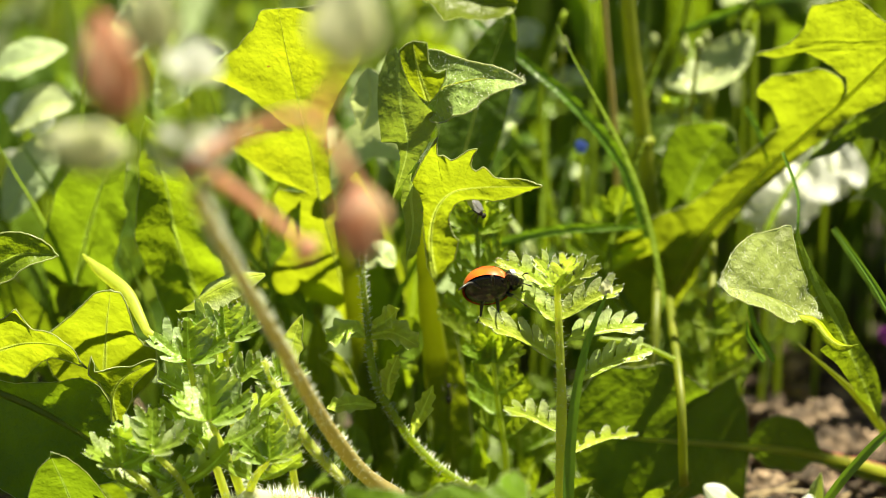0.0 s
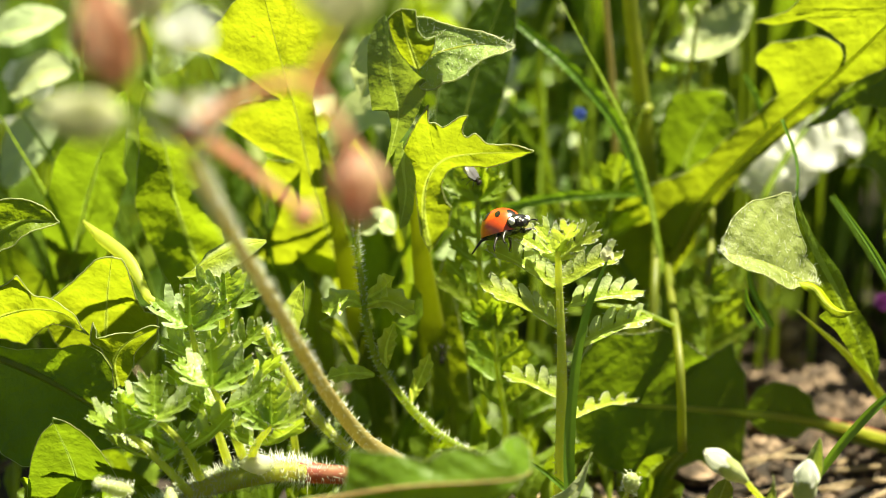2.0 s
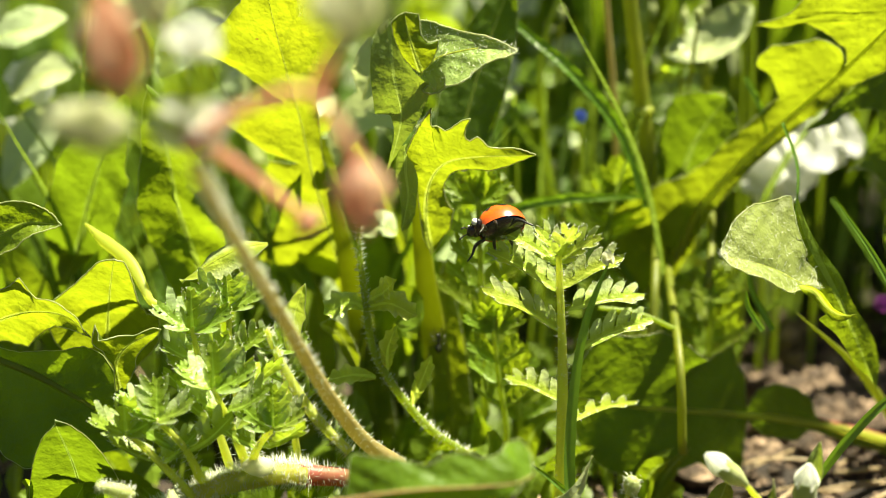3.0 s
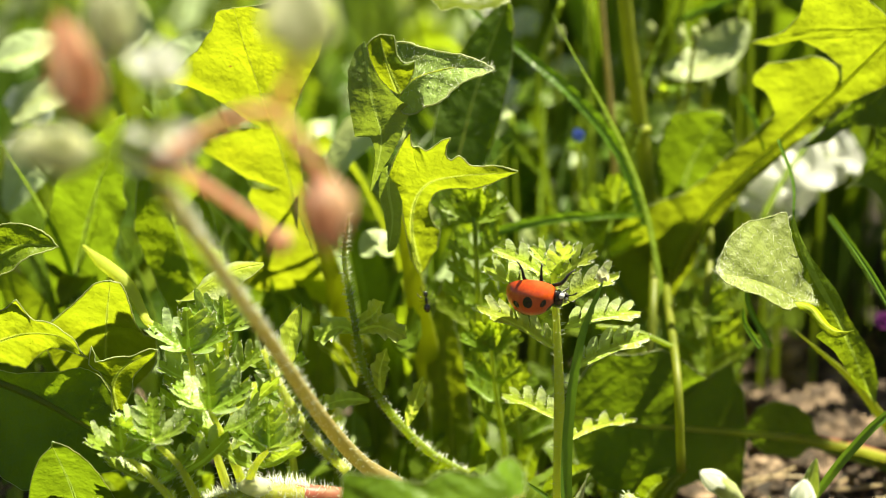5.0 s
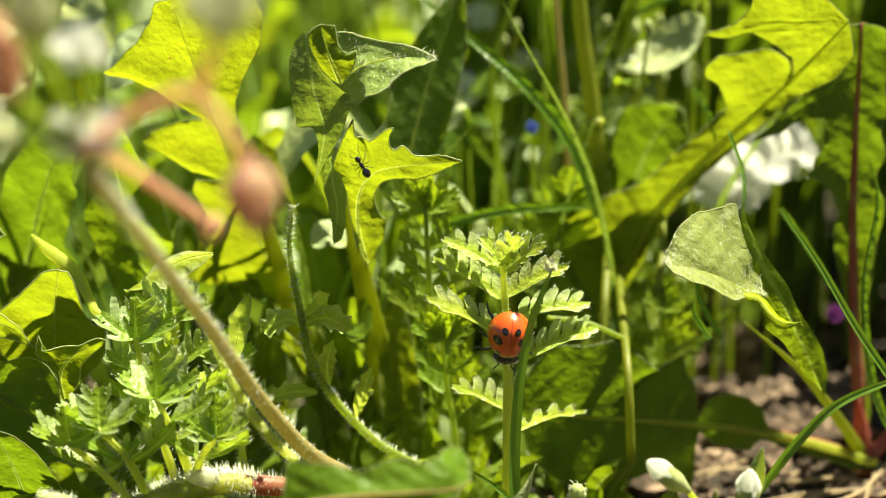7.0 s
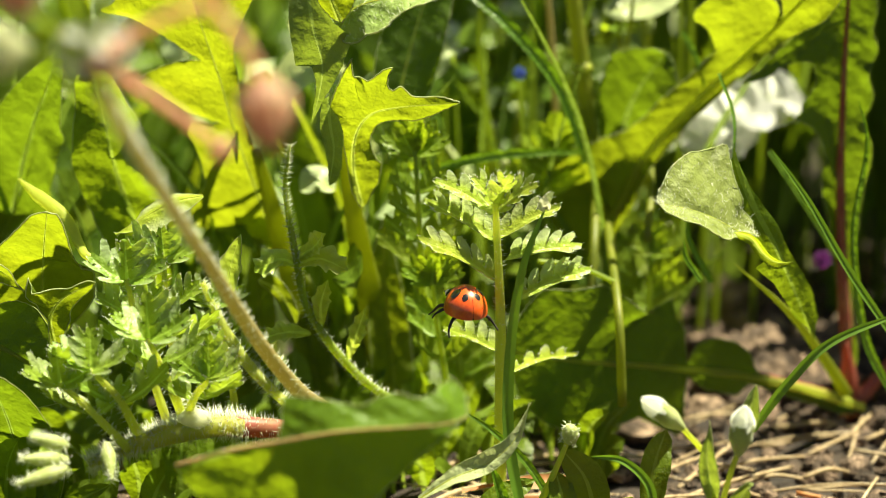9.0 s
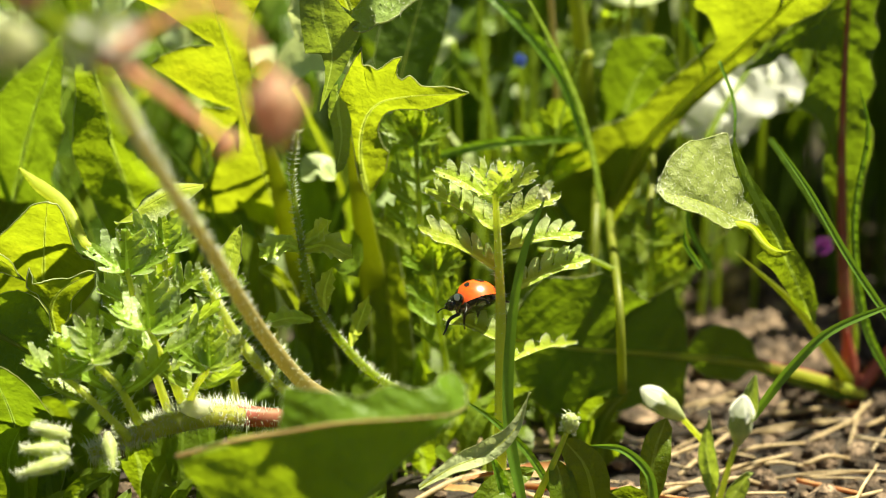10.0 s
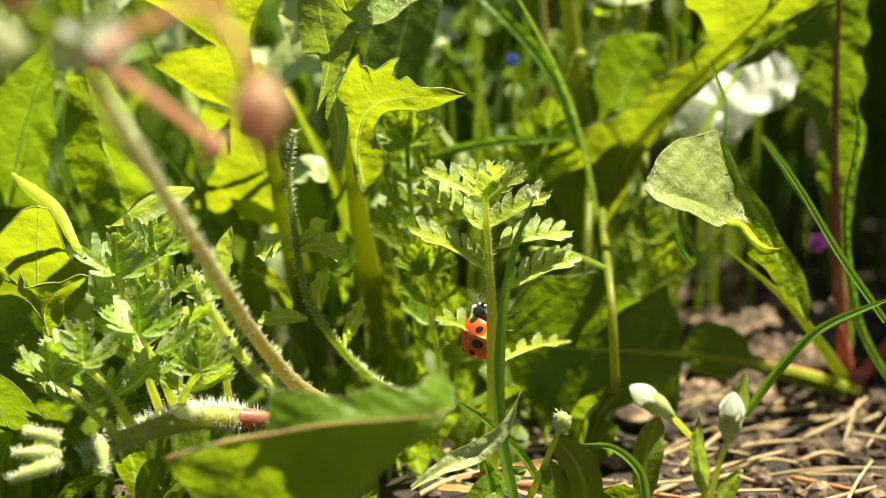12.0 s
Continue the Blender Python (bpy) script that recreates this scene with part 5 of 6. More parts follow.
def build_grass():
    rows = [([(0.0170, -0.0080, 0.0059), (0.0151, -0.0080, 0.0164), (0.0152, -0.0080, 0.0280), (0.0166, -0.0080, 0.0380), (0.0194, -0.0070, 0.0454)], 0.78, "upright grass blade with a bitten dry tip"),
            ([(0.0302, 0.0400, 0.0421), (0.0258, 0.0400, 0.0531), (0.0190, 0.0400, 0.0614), (0.0116, 0.0420, 0.0677), (0.0026, 0.0450, 0.0748)], 0.95, "arching dark green grass blade"),
            ([(0.0051, 0.0350, 0.0414), (0.0140, 0.0350, 0.0438), (0.0231, 0.0360, 0.0444), (0.0301, 0.0400, 0.0436)], 0.7, "level grass blade in half shade"),
            ([(0.0467, -0.0020, 0.0150), (0.0508, -0.0020, 0.0210), (0.0565, -0.0010, 0.0263), (0.0667, 0.0020, 0.0294)], 0.62, "curved green grass blade over the soil"),
            ([(0.0667, 0.0060, 0.0248), (0.0601, 0.0060, 0.0341), (0.0545, 0.0060, 0.0431), (0.0494, 0.0060, 0.0499)], 0.5, "slim grass blade with a fine tip"),
            ([(0.0727, 0.0200, 0.0106), (0.0672, 0.0200, 0.0207), (0.0647, 0.0200, 0.0353), (0.0658, 0.0200, 0.0480), (0.0643, 0.0200, 0.0542)], 0.6, "slim grass blade beside the red stem"),
            ([(0.0330, -0.0120, 0.0073), (0.0319, -0.0120, 0.0118), (0.0287, -0.0120, 0.0148), (0.0250, -0.0110, 0.0150)], 0.55, "bent pale grass blade near the soil"),
            ([(0.0215, -0.0060, 0.0061), (0.0175, -0.0050, 0.0122), (0.0133, -0.0040, 0.0160), (0.0101, -0.0030, 0.0180)], 0.5, "slanting grass blade in shade"),
            ([(0.0149, -0.0120, 0.0076), (0.0139, -0.0120, 0.0113), (0.0128, -0.0120, 0.0142)], 0.7, "short green blade of grass"),
            ([(0.0451, 0.0200, 0.0578), (0.0468, 0.0180, 0.0528), (0.0467, 0.0160, 0.0486), (0.0464, 0.0160, 0.0440)], 0.22, "thin dark stalk before the leaf"),
            ([(0.0377, 0.0700, 0.0696), (0.0440, 0.0700, 0.0723), (0.0521, 0.0700, 0.0750), (0.0612, 0.0700, 0.0759)], 0.7, "arching grass blade far back"),
            ([(0.0436, 0.0400, 0.0614), (0.0458, 0.0400, 0.0573), (0.0472, 0.0400, 0.0531)], 0.5, "dark green grass tip in shade"),
            ([(0.0548, 0.0300, 0.0454), (0.0587, 0.0300, 0.0401), (0.0658, 0.0300, 0.0293)], 0.5, "slim grass blade in front of the soil"),
            ([(0.0452, 0.0200, 0.0288), (0.0418, 0.0200, 0.0352), (0.0420, 0.0200, 0.0399)], 0.45, "thin curved blade of grass"),
            ([(0.0422, 0.0120, 0.0311), (0.0401, 0.0120, 0.0343), (0.0397, 0.0120, 0.0366)], 0.4, "thin curved blade of grass")]
    for k, (p, wd, label) in enumerate(rows):
        grass(p, wd * MM, label, material=SMOOTH_BLADE if k in (0, 3, 4, 6) else None, facing=(0.2, -1, 0.2) if k else (0.35, -0.8, 0.5), fold=0.35 if k else 0.2)
    # dry tip of the upright blade
    solo("dry_tip", frayed((0.0193, -0.0070, 0.0450)), BUD_PALE, (0.0195, -0.0070, 0.0457), "frayed straw-coloured tip of a grass blade", "grass")
    # stout jointed stems behind
    for p, r, mat, label in [([(0.0324, 0.0500, 0.0365), (0.0302, 0.0500, 0.0550), (0.0282, 0.0500, 0.0678), (0.0266, 0.0500, 0.0812)], 1.3, SHADE_STEM, "stout jointed grass stem"), ([(0.0272, 0.0550, 0.0390), (0.0262, 0.0550, 0.0560), (0.0248, 0.0550, 0.0690), (0.0237, 0.0550, 0.0810)], 0.55, BROWN_STEM, "thin reddish brown stem"),
                             ([(0.0183, 0.0600, 0.0361), (0.0159, 0.0600, 0.0490), (0.0152, 0.0600, 0.0624), (0.0186, 0.0600, 0.0739)], 0.5, STEM, "thin green stem among the undergrowth"), ([(0.0321, 0.0120, 0.0137), (0.0316, 0.0140, 0.0258), (0.0325, 0.0300, 0.0310), (0.0342, 0.0500, 0.0347), (0.0344, 0.0560, 0.0425), (0.0350, 0.0600, 0.0535)], 0.65, SHADE_STEM, "upright green stem before the shaded leaf"),
                             ([(0.0299, 0.0300, 0.0242), (0.0306, 0.0340, 0.0316), (0.0321, 0.0440, 0.0369), (0.0349, 0.0580, 0.0466)], 0.7, SHADE_STEM, "short green stem in the shade"), ([(0.0353, 0.0700, 0.0576), (0.0378, 0.0700, 0.0668), (0.0397, 0.0700, 0.0777)], 0.6, STEM, "far green stem among the undergrowth"),
                             ([(0.0377, 0.0300, 0.0326), (0.0397, 0.0400, 0.0378), (0.0417, 0.0550, 0.0444), (0.0447, 0.0650, 0.0555)], 0.6, SHADE_STEM, "far green stem among the undergrowth"), ([(0.0320, 0.0200, 0.0288), (0.0265, 0.0200, 0.0312), (0.0210, 0.0200, 0.0320)], 0.35, STEM, "thin green side stem in shade")]:
        root = thing("wild_plant", p[0], label, "stem", "stems")
        part("stem", Shape().tube(p, (r * MM, 0.95 * r * MM, 0.85 * r * MM), 30, 8), mat, root)
    root = thing("node_ring", (0.0302, 0.0500, 0.0550), "swollen joint of a grass stem", "stem")
    part("ring", Shape().ball((0.0302, 0.0500, 0.0550), np.diag((1.6 * MM, 1.5 * MM, 1.0 * MM))), PALE_STEM, root)


# ---- small flowers ----
def build_flowers():
    def white_bud(foot, line, a, b, r, label):
        root = thing("chickweed_bud", line[0], label, "flower bud", "white buds")
        part("stalk", Shape().tube(line, (0.42 * MM, 0.36 * MM, 0.34 * MM), 20, 8), PALE_STEM, root)
        a, b = np.array(a), np.array(b)
        part("calyx", Shape().tube([a, a * 0.7 + b * 0.3, a * 0.35 + b * 0.65], (0.4 * MM, r * MM, 0.92 * r * MM), 16, 12), BUD_GREEN, root, "green calyx")
        for q in range(5):
            ang = q * 1.257 + 0.4
            d = unit(b - a)
            s1 = unit(np.cross(d, (0.2, -1, 0.1)))
            o = math.cos(ang) * s1 + math.sin(ang) * np.cross(d, s1)
            w = outline(0.7 * r * MM, peak=0.55, tip=0.6)
            part("petal", blade(Shape(), [a * 0.6 + b * 0.4 + o * 0.85 * r * MM, a * 0.3 + b * 0.7 + o * 0.85 * r * MM, b + o * 0.2 * r * MM], w, w, facing=o, n=20, m=3, fold=-0.25), PETAL_WHITE, root)
        return root
    white_bud(0, [(0.0385, -0.0200, 0.0106), (0.0380, -0.0200, 0.0170), (0.0343, -0.0200, 0.0219)], (0.0345, -0.0200, 0.0217), (0.0294, -0.0210, 0.0258), 1.25, "white chickweed bud on a slanting stalk")
    white_bud(0, [(0.0386, -0.0220, 0.0115), (0.0397, -0.0220, 0.0164), (0.0406, -0.0220, 0.0195)], (0.0406, -0.0220, 0.0191), (0.0409, -0.0230, 0.0254), 1.4, "white chickweed bud, half open")
    for k, p in enumerate([[(0.0384, -0.0200, 0.0121), (0.0372, -0.0210, 0.0181), (0.0372, -0.0220, 0.0230)], [(0.0400, -0.0200, 0.0106), (0.0420, -0.0210, 0.0145), (0.0424, -0.0220, 0.0153)], [(0.0424, -0.0180, 0.0197), (0.0426, -0.0180, 0.0229), (0.0433, -0.0180, 0.0262)]]):
        w = outline(0.8 * MM, peak=0.4, tip=0.9)
        leaf("bract", p, w, w, GREY_LEAF, "narrow pale green bract", rib=0.15 * MM, n=30, m=4, fold=0.4, group="bracts")
    root = thing("hairy_bud", (0.0197, -0.0060, 0.0065), "small round green bud with white hairs on a thin stalk", "flower bud")
    part("stalk", Shape().tube([(0.0190, -0.0060, 0.0061), (0.0214, -0.0060, 0.0118), (0.0227, -0.0060, 0.0152)], (0.5 * MM, 0.4 * MM, 0.32 * MM), 20, 8), PALE_STEM, root)
    part("bud", Shape().ball((0.0230, -0.0060, 0.0161), np.diag((1.1 * MM, 1.1 * MM, 1.35 * MM)), bumps=0.08), BUD_GREEN, root)
    part("hairs", Shape().hairs([(0.0227, -0.0060, 0.0148), (0.0232, -0.0060, 0.0174)], (1.0 * MM, 0.9 * MM), 140, 0.6 * MM, seed=2), HAIR, root)
    # blue speedwell, far back
    root = thing("speedwell", (0.0207, 0.0500, 0.0480), "tiny blue flower on a thin stem", "flower")
    part("stalk", Shape().tube([(0.0214, 0.0500, 0.0418), (0.0208, 0.0500, 0.0506), (0.0206, 0.0500, 0.0536)], (0.3 * MM, 0.25 * MM), 12, 6), STEM, root)
    for q in range(4):
        c = np.array((0.0206, 0.0500, 0.0541))
        a = q * 1.57 + 0.5
        w = outline(0.55 * MM, peak=0.6, tip=0.5)
        part("petal", blade(Shape(), [c, c + np.array((0.5 * math.cos(a), -0.2, 0.7 * math.sin(a))) * MM, c + np.array((0.9 * math.cos(a), -0.1, 1.2 * math.sin(a))) * MM], w, w, n=12, m=2), PETAL_BLUE, root)
    # white blossoms and pale leaves far back
    rng = np.random.RandomState(5)
    for k, (c, r) in enumerate([((0.0571, 0.0700, 0.0446), 7.5), ((0.0647, 0.0750, 0.0466), 6.0), ((0.0545, 0.0700, 0.0408), 6.0), ((-0.0706, 0.0700, 0.0463), 5.5), ((-0.0648, 0.0600, 0.0579), 4.5), ((0.0115, 0.1000, 0.0539), 4.0), ((0.0235, 0.1100, 0.0569), 4.0), ((0.0100, 0.1200, 0.0655), 4.0), ((0.0150, 0.1100, 0.0664), 3.2), ((0.0528, 0.1200, 0.0536), 3.0)]):
        root = thing("white_flower", c, "white blossom in full sun", "flower", "white flowers")
        c = np.array(c)
        part("stalk", Shape().tube([(c[0], c[1] + 0.004, 0), c + np.array((0, 0.003, -0.01)), c], (0.5 * MM, 0.45 * MM), 12, 6), STEM, root)
        for q in range(5):
            a = q * 1.257 + k
            o = np.array((math.cos(a), -0.25, 0.8 * math.sin(a)))
            w = outline(0.42 * r * MM, peak=0.65, tip=0.45)
            part("petal", blade(Shape(), [c + o * 0.08 * r * MM, c + o * 0.5 * r * MM + np.array((0, -1, 0.4)) * MM, c + o * r * MM], w, w, n=24, m=4, fold=0.2, wave=0.3 * MM, seed=k * 7 + q, facing=(0, -0.8, 0.6)), PETAL_WHITE, root)
    for k, c in enumerate([(0.0461, 0.0600, 0.0435), (0.0687, 0.0500, 0.0247), (-0.0669, 0.0500, 0.0288)]):
        root = thing("purple_flower", c, "small purple flower near the soil", "flower", "purple flowers")
        c = np.array(c)
        for q in range(5):
            a = q * 1.257 + k
            w = outline(0.7 * MM, peak=0.6, tip=0.5)
            part("petal", blade(Shape(), [c, c + np.array((0.7 * math.cos(a), -0.3, 0.7 * math.sin(a))) * MM, c + np.array((1.5 * math.cos(a), -0.1, 1.5 * math.sin(a))) * MM], w, w, n=12, m=2), PETAL_PURPLE, root)


# ---- undergrowth behind, soil litter ----
def lump(centre, r, seed):
    """A crumbling clod: a rounded body broken up by pits and knobs of three sizes."""
    s, rows, cols = Shape(), 34, 52
    v = []
    for i in range(rows):
        th = math.pi * (0.01 + 0.98 * i / (rows - 1))
        for j in range(cols):
            ph = 2 * math.pi * j / cols
            d = Vector((math.sin(th) * math.cos(ph), math.sin(th) * math.sin(ph), 0.8 * math.cos(th)))
            q = d + Vector((7.3 * seed, 2.1, 5.7))
            k = 1 + 0.34 * noise.noise(q * 1.9) + 0.3 * abs(noise.noise(q * 4.3)) + 0.16 * noise.noise(q * 9.5) + 0.07 * noise.noise(q * 21)
            v.append(np.array(centre) + np.array(d) * r * k)
    return s.grid(v, rows, cols, close=True)


def weed(x, y, h, lean, pairs, size, material, seed):
    """A thin upright weed: a stem with pairs of small toothed leaves and a bud."""
    rng = np.random.RandomState(seed)
    pts = [(x, y, 0), (x + 0.3 * lean, y, 0.5 * h), (x + lean, y - 0.002, h)]
    root = thing("weed", pts[0], "thin green weed with small toothed leaves", "weed", "weeds")
    part("stem", Shape().tube(pts, (0.5 * MM, 0.4 * MM, 0.25 * MM), 20, 6), SHADE_STEM, root)
    c, d, _ = curve_through(pts, 60)
    for k in range(pairs):
        i = int(59 * (0.3 + 0.68 * k / pairs))
        turn = 1.57 * (k % 2) * 0.6 + rng.uniform(-0.4, 0.4)
        for sgn in (-1, 1):
            o = np.array((sgn * math.cos(turn), -sgn * math.sin(turn), rng.uniform(0.05, 0.7)))
            ln = size * rng.uniform(0.7, 1.2) * (1 - 0.35 * k / pairs) * MM
            w = outline(0.33 * ln, peak=0.42, tip=0.7, foot=0.7, teeth=0.09 * ln, count=6)
            part("leaf", blade(Shape(), [c[i], c[i] + 0.5 * ln * o + np.array((0, 0, 0.1 * ln)), c[i] + ln * o - np.array((0, 0, 0.15 * ln))], w, w, facing=(rng.uniform(-0.5, 0.5), -0.7, 0.7), n=22, m=3, fold=0.3, crinkle=0.1 * MM, seed=rng.randint(9999)), material, root)
    part("bud", Shape().ball(c[-1], np.diag((0.7 * MM, 0.7 * MM, 1.3 * MM)), 8, 10, bumps=0.08, seed=seed), BUD_GREEN, root)
    return root


def build_undergrowth():
    rng = np.random.RandomState(21)

    def open_patch(x, y):
        return 0.045 + 0.1 * (y - 0.02) < x < 0.085 + 0.18 * y and y < 0.10

    kinds = [(GREEN_LEAF, "dark green leaves of the undergrowth"), (DEEP_SHADE_LEAF, "dark green leaves of the undergrowth"), (DANDELION, "yellow-green leaves of the undergrowth"), (PALE_LEAF, "leaves with sunlight put into their pale colour")]
    shapes = [Shape() for _ in kinds]
    for _ in range(620):
        y = 0.045 + 0.5 * rng.rand() ** 1.6
        x = rng.uniform(-1, 1) * (0.07 + 0.30 * y) + 0.01
        if open_patch(x, y) or (x > 0.012 and y < 0.085):
            continue
        h = rng.uniform(0.022, 0.055) + 0.06 * min(0.35, y)
        # right of the middle mostly the darker green, as painted shade
        k = rng.choice(4, p=[0.36, 0.30, 0.18, 0.16] if x < 0 else [0.30, 0.60, 0.05, 0.05])
        a = rng.uniform(0, 6.28)
        o = np.array((math.cos(a), math.sin(a), 0)) * rng.uniform(0.004, 0.022)
        base = np.array((x, y, 0))
        top = base + np.array((0, 0, h)) + o
        w = outline(rng.uniform(2.0, 5.0) * MM, peak=rng.uniform(0.45, 0.7), tip=rng.uniform(0.5, 0.9), stalk=rng.uniform(0, 0.4))
        blade(shapes[k], [base, base + np.array((0, 0, 0.6 * h)) + 0.25 * o, top, top + o * 0.6 - np.array((0, 0, 0.2 * h * rng.rand()))], w, w, facing=(rng.uniform(-1, 1), rng.uniform(-1, 0.2), rng.uniform(0, 0.8)), n=16, m=3, fold=rng.uniform(0, 0.4), wave=0.3 * MM, seed=rng.randint(9999))
    for (mat, label), s in zip(kinds, shapes):
        solo("undergrowth", s, mat, (0, 0.15, 0), label, "undergrowth", kind="stuff")
    s = Shape()
    for _ in range(420):
        y = 0.04 + 0.5 * rng.rand() ** 1.5
        x = rng.uniform(-1, 1) * (0.07 + 0.30 * y) + 0.01
        if open_patch(x, y):
            continue
        h = rng.uniform(0.03, 0.075) + 0.05 * min(0.35, y)
        a = rng.uniform(0, 6.28)
        o = np.array((math.cos(a), 0.6 * math.sin(a), 0)) * rng.uniform(0.003, 0.03)
        wd = rng.uniform(0.4, 1.0) * MM
        w = lambda q, wd=wd: wd * (1 - q ** 2) + 0.03 * MM
        blade(s, [(x, y, 0), np.array((x, y, 0.6 * h)) + 0.3 * o, np.array((x, y, h)) + o], w, w, facing=(rng.uniform(-0.6, 0.6), -1, 0.2), n=12, m=1, fold=0.3)
    solo("far_grass", s, DEEP_SHADE_LEAF, (0, 0.15, 0), "thin grass among the undergrowth", "grass", kind="stuff")
    low = Shape()
    for _ in range(520):
        y = rng.uniform(-0.05, 0.06)
        x = rng.uniform(-0.075, 0.034 + 0.1 * max(0, 0.02 - y) * (rng.rand() < 0.2))
        h = rng.uniform(0.004, 0.017) * (0.6 if y < -0.012 else 1.0)
        if x > -0.003 and y < 0.012 and rng.rand() < 0.75:
            continue
        a = rng.uniform(0, 6.28)
        o = np.array((math.cos(a), math.sin(a), 0)) * rng.uniform(0.003, 0.010)
        base = np.array((x, y, 0))
        w = outline(rng.uniform(0.9, 2.6) * MM, peak=0.55, tip=0.6, stalk=0.15)
        blade(low, [base, base + np.array((0, 0, 0.7 * h)) + 0.3 * o, base + np.array((0, 0, h)) + o], w, w, facing=(rng.uniform(-0.6, 0.6), -0.6, rng.uniform(0.2, 1.0)), n=12, m=3, fold=rng.uniform(0, 0.4), wave=0.2 * MM, seed=rng.randint(9999))
    solo("ground_cover", low, GREEN_LEAF, (0, 0, 0), "low green leaves covering the soil", "ground cover", kind="stuff")
    # weeds behind the leaf that the ladybird climbs on
    for k in range(26):
        y = rng.uniform(0.052, 0.105)
        x = rng.uniform(0.004, 0.044) + 0.1 * (y - 0.05)
        weed(x, y, rng.uniform(0.036, 0.07), rng.uniform(-0.006, 0.006), rng.randint(3, 7), rng.uniform(5, 9), (DEEP_SHADE_LEAF, GREEN_LEAF, FERN_HALF_SHADE)[k % 3], 300 + k)
    # small curled leaves added as sun glints between the stems, mostly pale in colour
    for k in range(22):
        y = rng.uniform(0.06, 0.10)
        x, z = rng.uniform(0.004, 0.05) * (1 + 2 * (y - 0.06)), rng.uniform(0.034, 0.078)
        a, ln = rng.uniform(0, 6.28), rng.uniform(2.5, 6.0) * MM
        o = np.array((math.cos(a), -0.2, math.sin(a)))
        w = outline(rng.uniform(0.2, 0.36) * ln, peak=0.5, tip=0.7)
        foot = np.array((x, y, z))
        root = thing("pale_leaf", (x, y + 0.002, 0), "small pale curled leaf on a thin stalk", "leaf", "pale leaves")
        part("stalk", Shape().tube([(x, y + 0.002, 0), (x + 0.001, y + 0.002, 0.6 * z), foot], (0.35 * MM, 0.3 * MM, 0.2 * MM), 14, 5), STEM, root)
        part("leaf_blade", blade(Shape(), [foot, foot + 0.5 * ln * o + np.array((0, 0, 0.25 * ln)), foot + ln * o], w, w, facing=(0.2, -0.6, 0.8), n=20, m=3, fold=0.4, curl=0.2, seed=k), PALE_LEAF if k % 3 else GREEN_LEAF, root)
    # taller growth further back, mostly out of view, added to shade what stands before it
    tall = Shape()
    for _ in range(260):
        y = rng.uniform(0.10, 0.26)
        x = rng.uniform(0.01, 0.2)
        h = rng.uniform(0.07, 0.12) + 0.25 * (y - 0.1)
        a = rng.uniform(0, 6.28)
        o = np.array((math.cos(a), math.sin(a), 0)) * rng.uniform(0.006, 0.03)
        base = np.array((x, y, 0))
        top = base + np.array((0, 0, h)) + o
        w = outline(rng.uniform(3.0, 7.0) * MM, [(0.5, 0.08, 2 * MM, 1), (0.7, 0.08, 2 * MM, 1)], peak=rng.uniform(0.45, 0.7), tip=rng.uniform(0.5, 0.9), stalk=rng.uniform(0.1, 0.4))
        blade(tall, [base, base + np.array((0, 0, 0.6 * h)) + 0.25 * o, top, top + o * 0.8 - np.array((0, 0, 0.2 * h * rng.rand()))], w, w, facing=(rng.uniform(-1, 1), rng.uniform(-1, 0.2), rng.uniform(0, 0.8)), n=18, m=3, fold=rng.uniform(0, 0.4), wave=0.3 * MM, seed=rng.randint(9999))
    # unseen clump beyond the right edge, added to shade the soil patch
    for _ in range(120):
        x, y, h, a = rng.uniform(0.088, 0.15), rng.uniform(0.045, 0.12), rng.uniform(0.04, 0.12), rng.uniform(0, 6.28)
        o = np.array((math.cos(a), math.sin(a), 0)) * rng.uniform(0.004, 0.018)
        base = np.array((x, y, 0))
        w = outline(rng.uniform(3.0, 6.0) * MM, [(0.5, 0.08, 2 * MM, 1), (0.7, 0.08, 2 * MM, 1)], peak=0.6, tip=0.7, stalk=0.2)
        blade(tall, [base, base + np.array((0, 0, 0.6 * h)) + 0.25 * o, base + np.array((0, 0, h)) + o], w, w, facing=(rng.uniform(-1, 0), rng.uniform(-1, 1), rng.uniform(0.2, 1.0)), n=18, m=3, fold=rng.uniform(0, 0.4), wave=0.3 * MM, seed=rng.randint(9999))
    solo("undergrowth", tall, DEEP_SHADE_LEAF, (0, 0.15, 0), "tall leaves at the back and an unseen clump, added for shade", "undergrowth", kind="stuff")
    # the meadow goes on all round
    meadow = Shape()
    for k in range(3200):
        r, a = 0.28 + 1.3 * rng.rand() ** 1.5, rng.uniform(0, 6.28)
        x, y = r * math.cos(a), 0.08 + r * math.sin(a)
        if math.hypot(x, y + 0.2) < 0.13 or (abs(x) < 0.16 + 0.3 * max(0, y) and -0.2 < y < 0.56):
            continue
        h, b = rng.uniform(0.03, 0.09), rng.uniform(0, 6.28)
        o = np.array((math.cos(b), math.sin(b), 0)) * rng.uniform(0.01, 0.05)
        wd = rng.uniform(1.5, 6.0) * MM * (1 + r)
        w = lambda q, wd=wd: wd * (1 - q ** 2) * (0.4 + q) + 0.1 * MM
        base = np.array((x, y, 0))
        blade(meadow, [base, base + np.array((0, 0, 0.7 * h)) + 0.3 * o, base + np.array((0, 0, h)) + o], w, w, facing=(math.cos(b), math.sin(b), 0.3), n=6, m=1, fold=0.3)
    solo("meadow", meadow, GREEN_LEAF, (0, 0, 0), "green leaves and grass of the surrounding meadow", "meadow", kind="stuff")
    # soil crumbs
    s = Shape()
